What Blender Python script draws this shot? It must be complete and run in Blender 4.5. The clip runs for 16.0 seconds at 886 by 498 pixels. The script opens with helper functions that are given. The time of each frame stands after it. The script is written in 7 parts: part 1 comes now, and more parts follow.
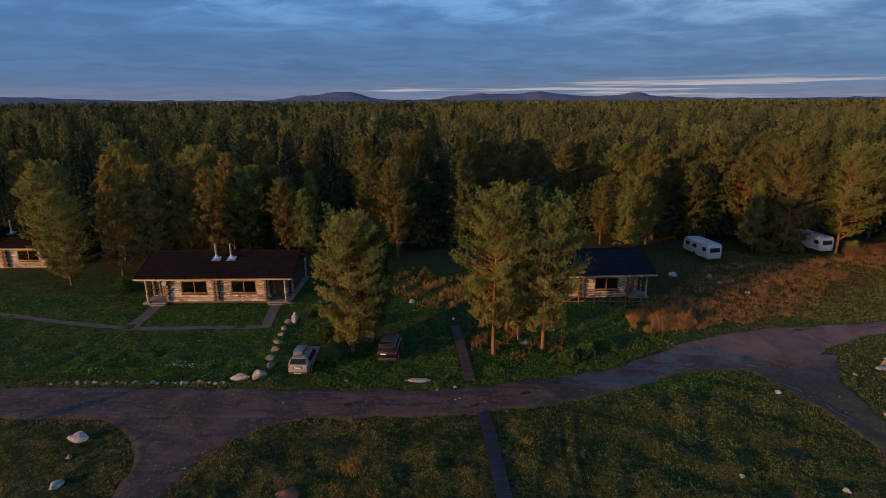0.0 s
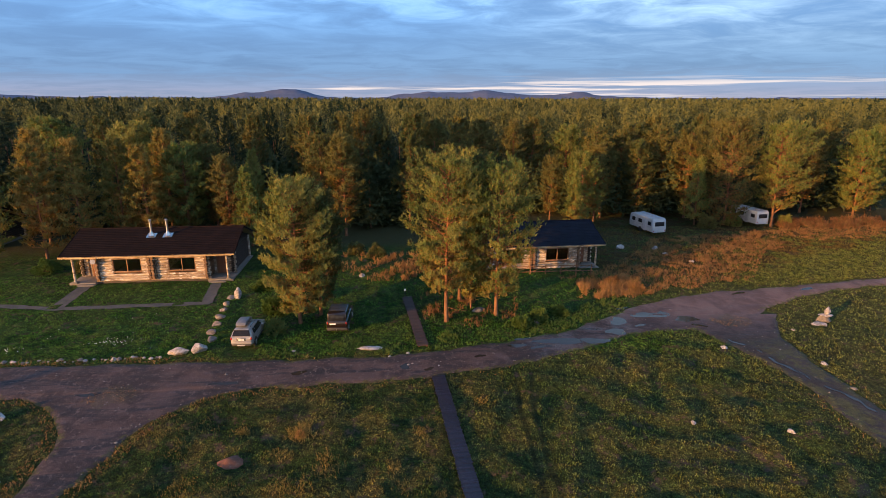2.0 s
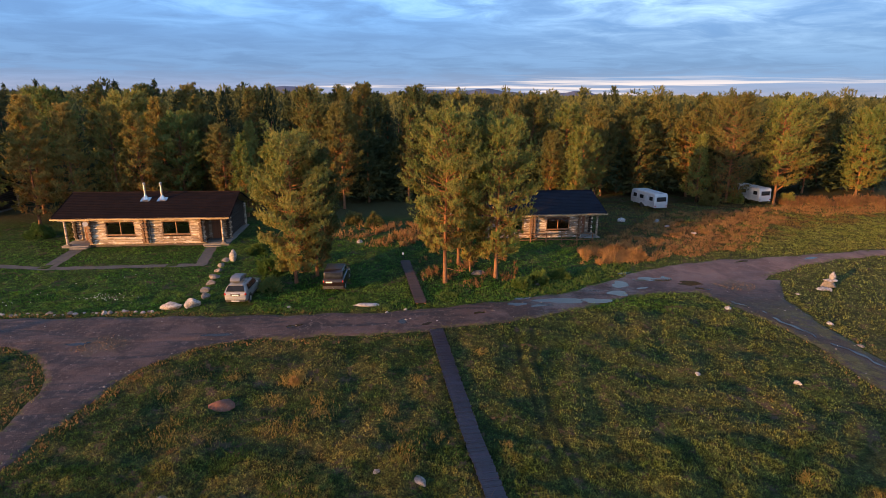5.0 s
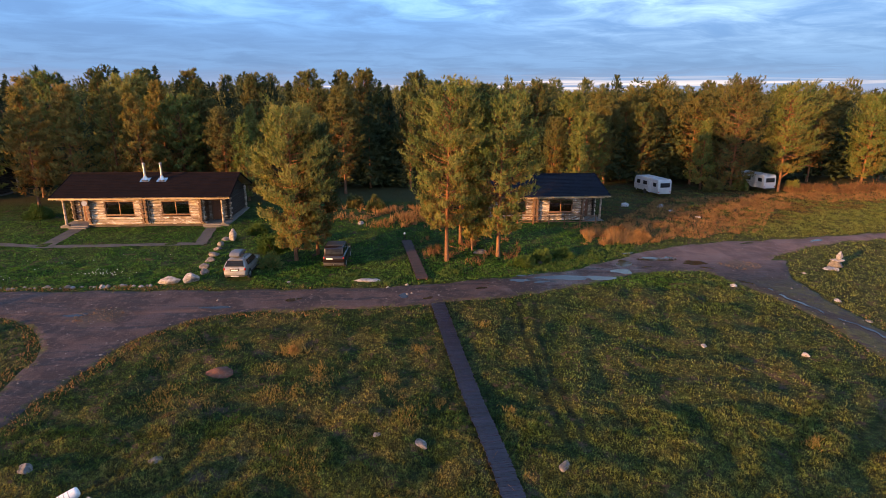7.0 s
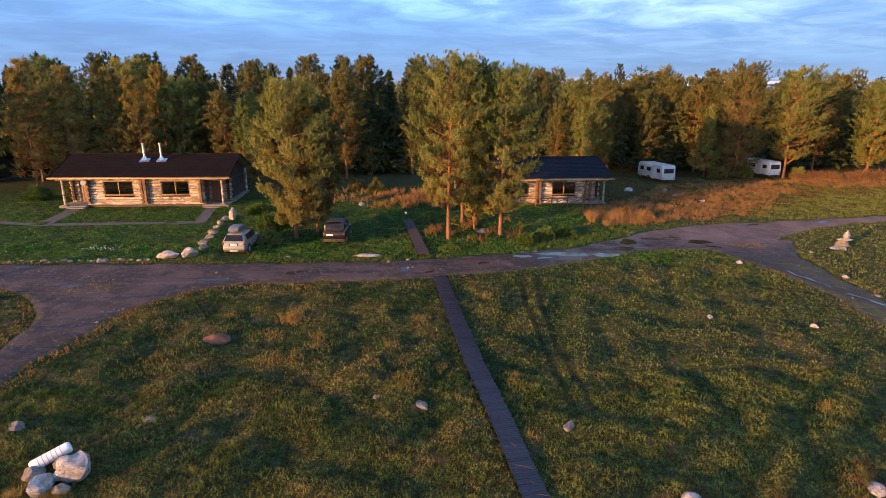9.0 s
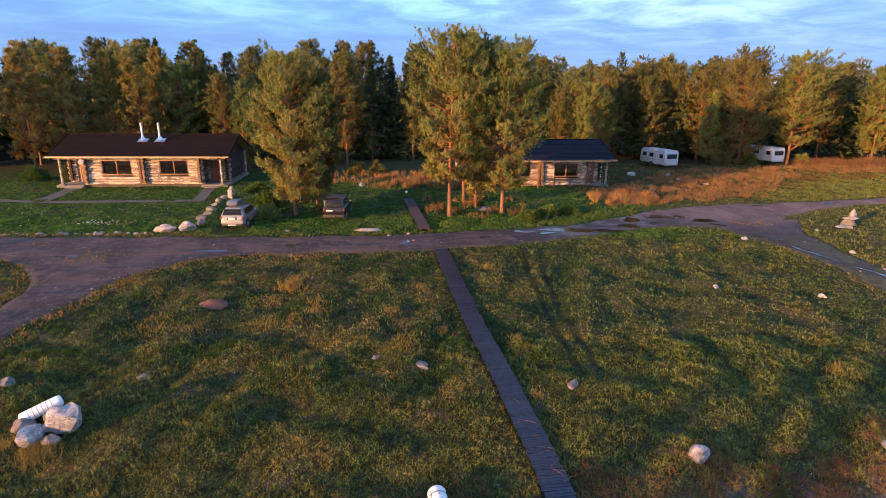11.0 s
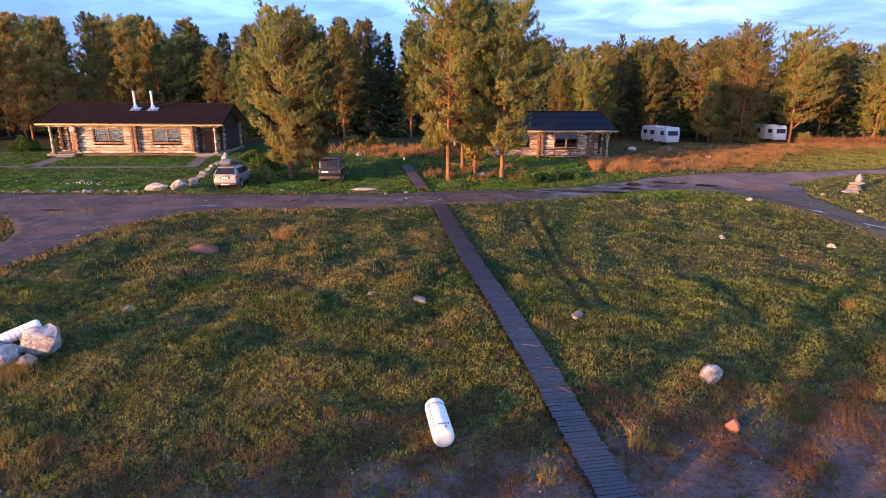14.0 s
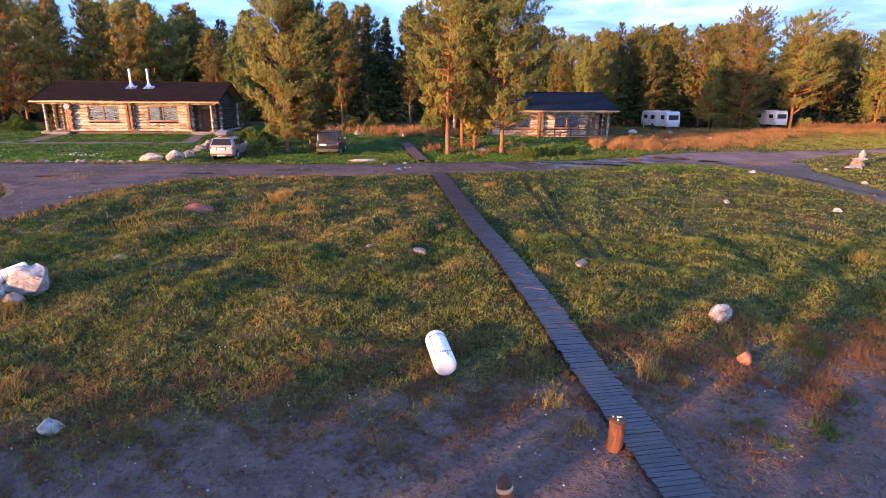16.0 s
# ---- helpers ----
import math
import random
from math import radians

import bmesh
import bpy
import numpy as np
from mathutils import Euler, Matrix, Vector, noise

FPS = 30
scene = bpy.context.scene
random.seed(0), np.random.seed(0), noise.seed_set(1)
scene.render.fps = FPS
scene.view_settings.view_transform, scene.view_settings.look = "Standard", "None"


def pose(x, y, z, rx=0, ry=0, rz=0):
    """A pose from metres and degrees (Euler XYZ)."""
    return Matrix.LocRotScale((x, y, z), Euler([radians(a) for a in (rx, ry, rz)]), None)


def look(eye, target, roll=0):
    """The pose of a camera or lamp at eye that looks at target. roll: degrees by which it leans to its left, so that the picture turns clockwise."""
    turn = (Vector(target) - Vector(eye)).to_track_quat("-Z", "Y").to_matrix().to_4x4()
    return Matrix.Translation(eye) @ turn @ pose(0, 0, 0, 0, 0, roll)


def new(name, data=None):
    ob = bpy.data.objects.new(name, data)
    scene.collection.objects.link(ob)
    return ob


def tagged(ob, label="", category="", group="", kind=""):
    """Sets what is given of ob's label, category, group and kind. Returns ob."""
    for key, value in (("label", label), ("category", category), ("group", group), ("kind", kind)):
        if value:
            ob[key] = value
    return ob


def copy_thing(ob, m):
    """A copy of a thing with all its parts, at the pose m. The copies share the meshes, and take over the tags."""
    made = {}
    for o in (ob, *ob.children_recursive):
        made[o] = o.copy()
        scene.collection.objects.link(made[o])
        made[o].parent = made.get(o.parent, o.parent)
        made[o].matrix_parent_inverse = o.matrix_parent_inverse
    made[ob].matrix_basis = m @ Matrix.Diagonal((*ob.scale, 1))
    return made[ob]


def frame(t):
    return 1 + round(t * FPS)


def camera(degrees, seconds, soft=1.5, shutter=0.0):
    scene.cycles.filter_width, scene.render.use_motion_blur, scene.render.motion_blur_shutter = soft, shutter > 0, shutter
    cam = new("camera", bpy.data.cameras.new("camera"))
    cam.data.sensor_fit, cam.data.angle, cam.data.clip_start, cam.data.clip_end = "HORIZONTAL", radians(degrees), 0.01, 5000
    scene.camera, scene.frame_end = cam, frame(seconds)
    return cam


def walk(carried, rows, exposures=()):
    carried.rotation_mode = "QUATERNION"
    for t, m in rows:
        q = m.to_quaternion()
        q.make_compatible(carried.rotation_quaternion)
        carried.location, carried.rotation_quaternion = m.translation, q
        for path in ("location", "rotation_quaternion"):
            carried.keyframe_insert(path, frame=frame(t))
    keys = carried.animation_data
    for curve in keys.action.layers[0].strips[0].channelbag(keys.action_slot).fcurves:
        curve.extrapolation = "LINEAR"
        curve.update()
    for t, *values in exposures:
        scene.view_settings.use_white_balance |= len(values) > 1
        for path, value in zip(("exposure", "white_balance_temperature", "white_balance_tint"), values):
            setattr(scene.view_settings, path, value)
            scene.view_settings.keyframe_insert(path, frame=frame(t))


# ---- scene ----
cam = camera(77.7, 16.0, soft=0.5)
METRES, EYE, TILT, LEAN, TURN = 18.4, 23.0, -15.25, 0.3, 0.0
ROWS = [
    (0.0, 0.0, 0.0, 0.0, 0.0, 0.0, 0.0),
    (0.5, -0.0075, 0.0183, -0.0459, -3.29, -0.06, 0.82),
    (1.0, -0.0052, 0.0355, -0.0869, -4.02, -0.12, 0.91),
    (1.5, -0.0019, 0.0522, -0.125, -4.67, -0.15, 0.99),
    (2.0, 0.0004, 0.0659, -0.1616, -5.13, -0.17, 1.01),
    (2.5, 0.0015, 0.0761, -0.1971, -5.36, -0.2, 0.99),
    (3.0, 0.0021, 0.0838, -0.2314, -5.44, -0.24, 0.93),
    (3.5, 0.0025, 0.0917, -0.2638, -5.42, -0.27, 0.86),
    (4.0, 0.0022, 0.1002, -0.2944, -5.36, -0.29, 0.78),
    (6.5, 0.0037, 0.1389, -0.4315, -5.07, -0.31, 0.59),
    (7.0, 0.0043, 0.1459, -0.4585, -5.04, -0.31, 0.57),
    (7.5, 0.0047, 0.1533, -0.4856, -4.98, -0.3, 0.54),
    (8.0, 0.0056, 0.161, -0.5128, -4.92, -0.28, 0.52),
    (8.5, 0.0063, 0.1691, -0.5394, -4.87, -0.29, 0.51),
    (9.0, 0.007, 0.1767, -0.5664, -4.84, -0.28, 0.5),
    (11.5, 0.0085, 0.2162, -0.6998, -4.73, -0.29, 0.44),
    (12.0, 0.0089, 0.2248, -0.7274, -4.73, -0.28, 0.46),
    (12.5, 0.0086, 0.2337, -0.7551, -4.75, -0.27, 0.47),
    (13.0, 0.0093, 0.2429, -0.7826, -4.79, -0.26, 0.49),
    (13.5, 0.0104, 0.2525, -0.8101, -4.85, -0.25, 0.51),
    (14.0, 0.012, 0.2609, -0.8383, -4.89, -0.26, 0.52),
    (14.5, 0.0117, 0.2697, -0.8675, -4.92, -0.24, 0.55),
    (15.0, 0.011, 0.2773, -0.8969, -4.95, -0.22, 0.55),
    (15.5, 0.0099, 0.2846, -0.9259, -5.0, -0.2, 0.55),
    (16.0, 0.0095, 0.2927, -0.9539, -5.04, -0.18, 0.55),
]
EXPOSURES = [(0.0, -0.06, 6200, 6), (0.5, 0.22, 6450, 7), (1.0, 0.62, 6650, 7), (1.5, 0.9, 6850, 6), (2.5, 0.98, 6900, 6), (6.5, 1.10, 6850, 8), (9.0, 1.24, 6750, 11), (12.0, 1.47, 6430, 18), (14.5, 1.71, 6260, 24), (16.0, 1.89, 6220, 24)]
walk(cam, [(t, pose(0, 0, EYE, TILT, LEAN, TURN) @ pose(METRES * x, METRES * y, METRES * z, 90 + pitch, roll, yaw)) for t, x, y, z, yaw, pitch, roll in ROWS], EXPOSURES)

# ---------------------------------------------------------------- light
SUN_EL, SUN_AZ = radians(7.0), radians(234.9)
to_sun = Vector((math.sin(SUN_AZ) * math.cos(SUN_EL), math.cos(SUN_AZ) * math.cos(SUN_EL), math.sin(SUN_EL)))
sun_data = bpy.data.lights.new("sun", "SUN")
sun_data.energy, sun_data.angle, sun_data.color = 5.0, radians(0.6), (1.0, 0.49, 0.175)
sun = new("sun", sun_data)
sun.matrix_world = look(to_sun * 200, (0, 0, 0))

world = bpy.data.worlds.new("evening_sky")
scene.world = world
world.use_nodes = True


class N:
    """A small builder for node trees."""

    def __init__(self, tree):
        self.t = tree

    def add(self, kind, **sets):
        n = self.t.nodes.new(kind)
        for k, v in sets.items():
            if k.startswith("i_"):
                n.inputs[int(k[2:])].default_value = v
        return n

    def link(self, a, b):
        self.t.links.new(a, b)

    def put(self, sock, v):
        if isinstance(v, bpy.types.NodeSocket):
            self.link(v, sock)
        else:
            sock.default_value = v

    def math(self, op, a, b=0.0, c=0.0, clamp=False):
        n = self.t.nodes.new("ShaderNodeMath")
        n.operation, n.use_clamp = op, clamp
        for s, v in zip(n.inputs, (a, b, c)):
            self.put(s, v)
        return n.outputs[0]

    def vmath(self, op, a, b=(0, 0, 0)):
        n = self.t.nodes.new("ShaderNodeVectorMath")
        n.operation = op
        self.put(n.inputs[0], a)
        self.put(n.inputs[1], b)
        return n.outputs[0]

    def noise(self, vec, scale, detail=4.0, rough=0.55, distort=0.0):
        n = self.t.nodes.new("ShaderNodeTexNoise")
        self.put(n.inputs["Vector"], vec)
        n.inputs["Scale"].default_value, n.inputs["Detail"].default_value = scale, detail
        n.inputs["Roughness"].default_value, n.inputs["Distortion"].default_value = rough, distort
        return n.outputs["Fac"]

    def ramp(self, fac, *stops):
        n = self.t.nodes.new("ShaderNodeValToRGB")
        e = n.color_ramp.elements
        while len(e) < len(stops):
            e.new(0.5)
        for el, (p, c) in zip(e, stops):
            el.position = p
            el.color = (*c, 1) if isinstance(c, tuple) else (c, c, c, 1)
        self.put(n.inputs[0], fac)
        return n.outputs[0]

    def mix(self, fac, a, b, kind="MIX"):
        n = self.t.nodes.new("ShaderNodeMix")
        n.data_type, n.blend_type = "RGBA", kind
        for s, v in ((n.inputs[0], fac), (n.inputs[6], a), (n.inputs[7], b)):
            self.put(s, (*v, 1) if isinstance(v, tuple) and len(v) == 3 else v)
        return n.outputs[2]

    def step(self, v, a, b):
        """0 below a, 1 above b."""
        n = self.t.nodes.new("ShaderNodeMapRange")
        n.interpolation_type = "SMOOTHSTEP"
        self.put(n.inputs[0], v)
        n.inputs[1].default_value, n.inputs[2].default_value = a, b
        return n.outputs[0]

    def pos(self):
        return self.t.nodes.new("ShaderNodeNewGeometry").outputs["Position"]

    def xyz(self, v):
        n = self.t.nodes.new("ShaderNodeSeparateXYZ")
        self.put(n.inputs[0], v)
        return n.outputs

    def vec(self, x, y, z):
        n = self.t.nodes.new("ShaderNodeCombineXYZ")
        for s, v in zip(n.inputs, (x, y, z)):
            self.put(s, v)
        return n.outputs[0]


def sky():
    n = N(world.node_tree)
    world.node_tree.nodes.clear()
    out = n.add("ShaderNodeOutputWorld")
    bg = n.add("ShaderNodeBackground")
    n.link(bg.outputs[0], out.inputs[0])
    tex = n.add("ShaderNodeTexSky")
    tex.sky_type, tex.sun_disc = "NISHITA", False
    tex.sun_elevation, tex.sun_rotation = SUN_EL, SUN_AZ
    clear = n.mix(1.0, tex.outputs[0], (0.070, 0.090, 0.125), "MULTIPLY")
    d = n.add("ShaderNodeTexCoord").outputs["Generated"]
    x, y, z = n.xyz(d)
    zz = n.math("ADD", n.math("MAXIMUM", z, 0.0), 0.085)
    # a flat cloud layer, foreshortened towards the horizon
    flat = n.vec(n.math("DIVIDE", x, zz), n.math("DIVIDE", y, zz), 0.0)
    big = n.noise(n.vmath("MULTIPLY", flat, (0.6, 1.0, 1.0)), 0.42, 5.0, 0.52, 0.4)
    fine = n.noise(n.vmath("MULTIPLY", flat, (0.85, 1.0, 1.0)), 1.8, 6.0, 0.60, 0.6)
    dens = n.math("ADD", n.math("MULTIPLY", big, 0.5), n.math("MULTIPLY", fine, 0.5))
    high = n.ramp(z, (0.0, (0.22, 0.23, 0.34)), (0.035, (0.100, 0.192, 0.38)), (0.09, (0.098, 0.205, 0.43)), (0.16, (0.150, 0.34, 0.70)), (0.30, (0.15, 0.31, 0.62)), (0.6, (0.14, 0.28, 0.55)))
    dark = n.ramp(z, (0.0, (0.16, 0.20, 0.32)), (0.05, (0.074, 0.148, 0.315)), (0.12, (0.084, 0.180, 0.395)), (0.3, (0.095, 0.20, 0.425)))
    cloud = n.mix(n.step(dens, 0.40, 0.60), dark, high)
    # thin bright gaps high up, pale lit bars low down
    gap = n.math("MULTIPLY", n.math("SUBTRACT", n.step(z, 0.07, 0.17), n.step(z, 0.22, 0.40)), n.step(n.math("ADD", dens, n.math("MULTIPLY", n.step(z, 0.10, 0.20), 0.10)), 0.52, 0.70))
    gap = n.math("MULTIPLY", gap, n.math("ADD", 0.35, n.math("MULTIPLY", n.step(x, -0.1, 0.35), 0.65)))
    cloud = n.mix(gap, cloud, (0.38, 0.59, 0.86))
    bar = n.noise(n.vec(n.math("MULTIPLY", x, 1.6), n.math("MULTIPLY", y, 1.6), n.math("MULTIPLY", z, 75.0)), 1.5, 4.0, 0.6)
    low = n.math("MULTIPLY", n.step(x, -0.32, -0.04), n.math("MULTIPLY", n.step(z, -0.01, 0.012), n.math("SUBTRACT", 1.0, n.step(z, 0.018, 0.040))))
    bar = n.math("ADD", bar, n.math("MULTIPLY", n.step(x, 0.02, 0.3), 0.06))
    cloud = n.mix(n.math("MULTIPLY", n.step(bar, 0.54, 0.66), low), cloud, (0.54, 0.47, 0.50))
    # a brighter veil of cloud to the east
    veil = n.math("MULTIPLY", n.step(x, 0.02, 0.55), n.math("MULTIPLY", n.step(z, 0.045, 0.15), n.step(dens, 0.36, 0.62)))
    cloud = n.mix(n.math("MULTIPLY", veil, 0.52), cloud, (0.50, 0.65, 0.82))
    # the glow that stands round the low sun
    dot = n.t.nodes.new("ShaderNodeVectorMath")
    dot.operation = "DOT_PRODUCT"
    n.link(d, dot.inputs[0])
    dot.inputs[1].default_value = tuple(to_sun)
    glow = n.math("MULTIPLY", n.step(dot.outputs["Value"], 0.55, 1.0), n.math("SUBTRACT", 1.0, n.step(z, 0.10, 0.45)))
    cloud = n.mix(glow, cloud, (1.7, 1.05, 0.62))
    rim = n.math("MULTIPLY", n.step(dot.outputs["Value"], 0.15, 0.75), n.math("SUBTRACT", 1.0, n.step(z, 0.05, 0.18)))
    cloud = n.mix(rim, cloud, (1.5, 1.22, 1.0))
    n.link(n.mix(0.88, clear, cloud), bg.inputs[0])
    bg.inputs[1].default_value = 1.04


sky()

# ---------------------------------------------------------------- materials


def material(name):
    m = bpy.data.materials.new(name)
    m.use_nodes = True
    return m, N(m.node_tree), m.node_tree.nodes["Principled BSDF"]


def surface(name, a, b, rough=0.7, scale=3.0, fine=40.0, bump=0.3, metal=0.0, depth=0.02, spread=0.15, stretch=(1, 1, 1), spec=0.5, third=None, coat=0.0, world=False):
    """Two colours mixed by a coarse and a fine noise, with relief from the fine one."""
    m, n, p = material(name)
    co = n.vmath("MULTIPLY", n.pos() if world else n.add("ShaderNodeTexCoord").outputs["Object"], stretch)
    c1, c2 = n.noise(co, scale, 4.0), n.noise(co, fine, 3.0)
    col = n.mix(n.step(c1, 0.3, 0.7), a, b)
    if third:
        col = n.mix(n.step(n.noise(co, scale * 2.7, 5.0, 0.65, 0.5), 0.52, 0.68), col, third)
    rnd = n.add("ShaderNodeObjectInfo").outputs["Random"]
    bright = n.math("ADD", n.math("MULTIPLY", c2, 0.5), n.math("ADD", 0.75 - spread / 2, n.math("MULTIPLY", rnd, spread)))
    col = n.mix(1.0, col, n.vec(bright, bright, bright), "MULTIPLY")
    n.link(col, p.inputs["Base Color"])
    p.inputs["Metallic"].default_value, p.inputs["Specular IOR Level"].default_value = metal, spec
    p.inputs["Coat Weight"].default_value = coat
    n.put(p.inputs["Roughness"], n.math("ADD", rough - 0.08, n.math("MULTIPLY", c1, 0.16), clamp=True))
    if bump:
        bn = n.add("ShaderNodeBump")
        bn.inputs["Strength"].default_value, bn.inputs["Distance"].default_value = bump, depth
        n.link(n.math("ADD", c2, n.math("MULTIPLY", c1, 0.5)), bn.inputs["Height"])
        n.link(bn.outputs[0], p.inputs["Normal"])
    return m


def turf_colour(n, at):
    """Green to straw turf, shared by the ground sheet and the blades on it."""
    x, y, z = n.xyz(at)
    wide = n.noise(at, 0.16, 4.0, 0.6, 0.5)
    patch = n.noise(at, 0.50, 6.0, 0.7, 0.6)
    green = n.mix(n.step(patch, 0.35, 0.65), (0.040, 0.082, 0.020), (0.092, 0.138, 0.036))
    straw = n.mix(n.step(n.noise(at, 1.7, 3.0), 0.4, 0.6), (0.222, 0.188, 0.056), (0.172, 0.172, 0.050))
    straw = n.mix(n.step(n.noise(at, 0.33, 5.0, 0.7, 0.8), 0.57, 0.66), straw, (0.215, 0.125, 0.044))
    dry = n.math("ADD", n.math("MULTIPLY", n.step(wide, 0.49, 0.56), 0.46), n.math("MULTIPLY", n.step(patch, 0.50, 0.57), 0.68), clamp=True)
    # watered lawn before the cabins, and the rank field on the far side of the road
    dry = n.math("MULTIPLY", dry, n.math("SUBTRACT", 1.0, n.math("MULTIPLY", n.step(x, 2.0, 9.0), 0.42)))
    green = n.mix(n.math("MULTIPLY", n.step(x, 3.0, 12.0), 0.8), green, n.mix(n.step(patch, 0.35, 0.65), (0.078, 0.122, 0.032), (0.150, 0.190, 0.051)))
    far = n.math("MULTIPLY", n.step(y, 40.0, 42.0), n.math("SUBTRACT", 1.0, n.math("MULTIPLY", n.step(x, 18.0, 27.0), 0.75)))
    dry = n.math("MULTIPLY", dry, n.math("SUBTRACT", 1.0, n.math("MULTIPLY", far, 0.75)))
    # thin yellowed turf near the sand
    dry = n.math("MAXIMUM", dry, n.math("MULTIPLY", n.math("SUBTRACT", 1.0, n.step(y, 13.0, 25.0)), n.math("ADD", 0.20, n.math("MULTIPLY", patch, 0.75))))
    # the grass east of the wheel track is paler
    dry = n.math("MAXIMUM", dry, n.math("MULTIPLY", n.step(x, 26.0, 33.0), n.math("ADD", 0.12, n.math("MULTIPLY", patch, 0.5))))
    green = n.mix(n.step(x, 36.0, 44.0), green, n.mix(n.step(patch, 0.35, 0.65), (0.108, 0.156, 0.038), (0.185, 0.220, 0.060)))
    field = n.math("MULTIPLY", n.step(x, 19.0, 27.0), n.step(n.math("SUBTRACT", n.math("ADD", y, n.math("MULTIPLY", wide, 8.0)), n.math("MULTIPLY", n.math("MAXIMUM", n.math("SUBTRACT", x, 38.0), 0.0), 0.38)), 61.0, 64.0))
    green = n.mix(far, green, n.mix(n.step(patch, 0.35, 0.65), (0.044, 0.126, 0.018), (0.085, 0.188, 0.034)))
    col = n.mix(dry, green, straw)
    # light and dark of the tufts, put into the colour by noise
    clump = n.noise(at, 2.6, 4.0, 0.7, 0.3)
    col = n.mix(1.0, col, n.ramp(clump, (0.36, 0.46), (0.50, 0.93), (0.64, 1.55)), "MULTIPLY")
    # two old wheel ruts, darker and thinly grown
    for line in ((0.395, 0.401, 0.410, 0.4155, 0.4535), (0.440, 0.4445, 0.4485, 0.4625, 0.5105)):
        at_x = n.ramp(n.math("DIVIDE", n.math("SUBTRACT", y, 20.0), 18.0), *zip((0.0, 0.28, 0.47, 0.72, 1.0), line))
        off = n.math("ABSOLUTE", n.math("SUBTRACT", x, n.math("MULTIPLY", at_x, 20.0)))
        worn = n.math("MULTIPLY", n.math("SUBTRACT", 1.0, n.step(n.math("ADD", off, n.math("MULTIPLY", patch, 0.16)), 0.16, 0.34)), n.math("MULTIPLY", n.step(y, 20.0, 25.0), n.math("SUBTRACT", 1.0, n.step(y, 37.4, 38.4))))
        col = n.mix(n.math("MULTIPLY", worn, 0.5), col, (0.026, 0.034, 0.014))
    return n.mix(n.math("MULTIPLY", field, n.math("MULTIPLY", n.step(patch, 0.42, 0.56), 0.8)), col, (0.14, 0.078, 0.030))


def ground_material():
    m, n, p = material("meadow_ground")
    at = n.pos()
    x, y, z = n.xyz(at)
    # the sheet is darkened for the shaded soil between the blades
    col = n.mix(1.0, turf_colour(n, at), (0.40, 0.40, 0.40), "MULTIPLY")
    blade = n.noise(n.vmath("MULTIPLY", at, (1.0, 0.6, 1.0)), 16.0, 3.0, 0.75)
    col = n.mix(1.0, col, n.ramp(blade, (0.34, 0.40), (0.5, 0.85), (0.64, 1.6)), "MULTIPLY")
    grit = n.noise(at, 9.0, 5.0, 0.6)
    edge = n.math("ADD", y, n.math("MULTIPLY", n.math("SUBTRACT", n.noise(at, 0.6, 5.0, 0.7), 0.5), 6.5))
    edge = n.math("SUBTRACT", edge, n.math("MULTIPLY", x, 0.16))
    sand = n.mix(n.step(n.noise(at, 1.3, 4.0), 0.35, 0.65), (0.112, 0.081, 0.080), (0.156, 0.112, 0.106))
    # dark spots put the shade of the pocks into the sand's colour
    pock = n.noise(at, 5.5, 4.0, 0.65, 0.2)
    sand = n.mix(n.math("MULTIPLY", n.step(pock, 0.55, 0.62), 0.85), sand, (0.085, 0.052, 0.043))
    sand = n.mix(n.step(n.noise(at, 26.0, 2.0), 0.60, 0.70), sand, (0.06, 0.042, 0.032))
    sand = n.mix(n.step(n.noise(at, 13.0, 4.0, 0.7), 0.60, 0.68), sand, (0.20, 0.140, 0.12))
    soil = n.mix(n.step(n.noise(at, 0.9, 5.0, 0.7), 0.55, 0.66), col, (0.085, 0.06, 0.04))
    edge = n.math("ADD", edge, n.math("MULTIPLY", n.math("SUBTRACT", n.noise(at, 3.2, 5.0, 0.75), 0.5), 5.0))
    col = n.mix(n.step(edge, 11.4, 14.4), sand, soil)
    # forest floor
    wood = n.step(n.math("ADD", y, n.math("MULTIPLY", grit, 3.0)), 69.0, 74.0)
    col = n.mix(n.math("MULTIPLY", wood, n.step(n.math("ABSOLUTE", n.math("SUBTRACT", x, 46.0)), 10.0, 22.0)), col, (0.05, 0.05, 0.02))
    col = n.mix(1.0, col, n.ramp(grit, (0.3, 0.7), (0.7, 1.15)), "MULTIPLY")
    n.link(col, p.inputs["Base Color"])
    p.inputs["Roughness"].default_value, p.inputs["Specular IOR Level"].default_value = 0.95, 0.15
    bn = n.add("ShaderNodeBump")
    bn.inputs["Strength"].default_value, bn.inputs["Distance"].default_value = 1.0, 0.16
    n.link(n.math("ADD", n.math("MULTIPLY", pock, 1.6), n.math("MULTIPLY", grit, 0.6)), bn.inputs["Height"])
    n.link(bn.outputs[0], p.inputs["Normal"])
    return m


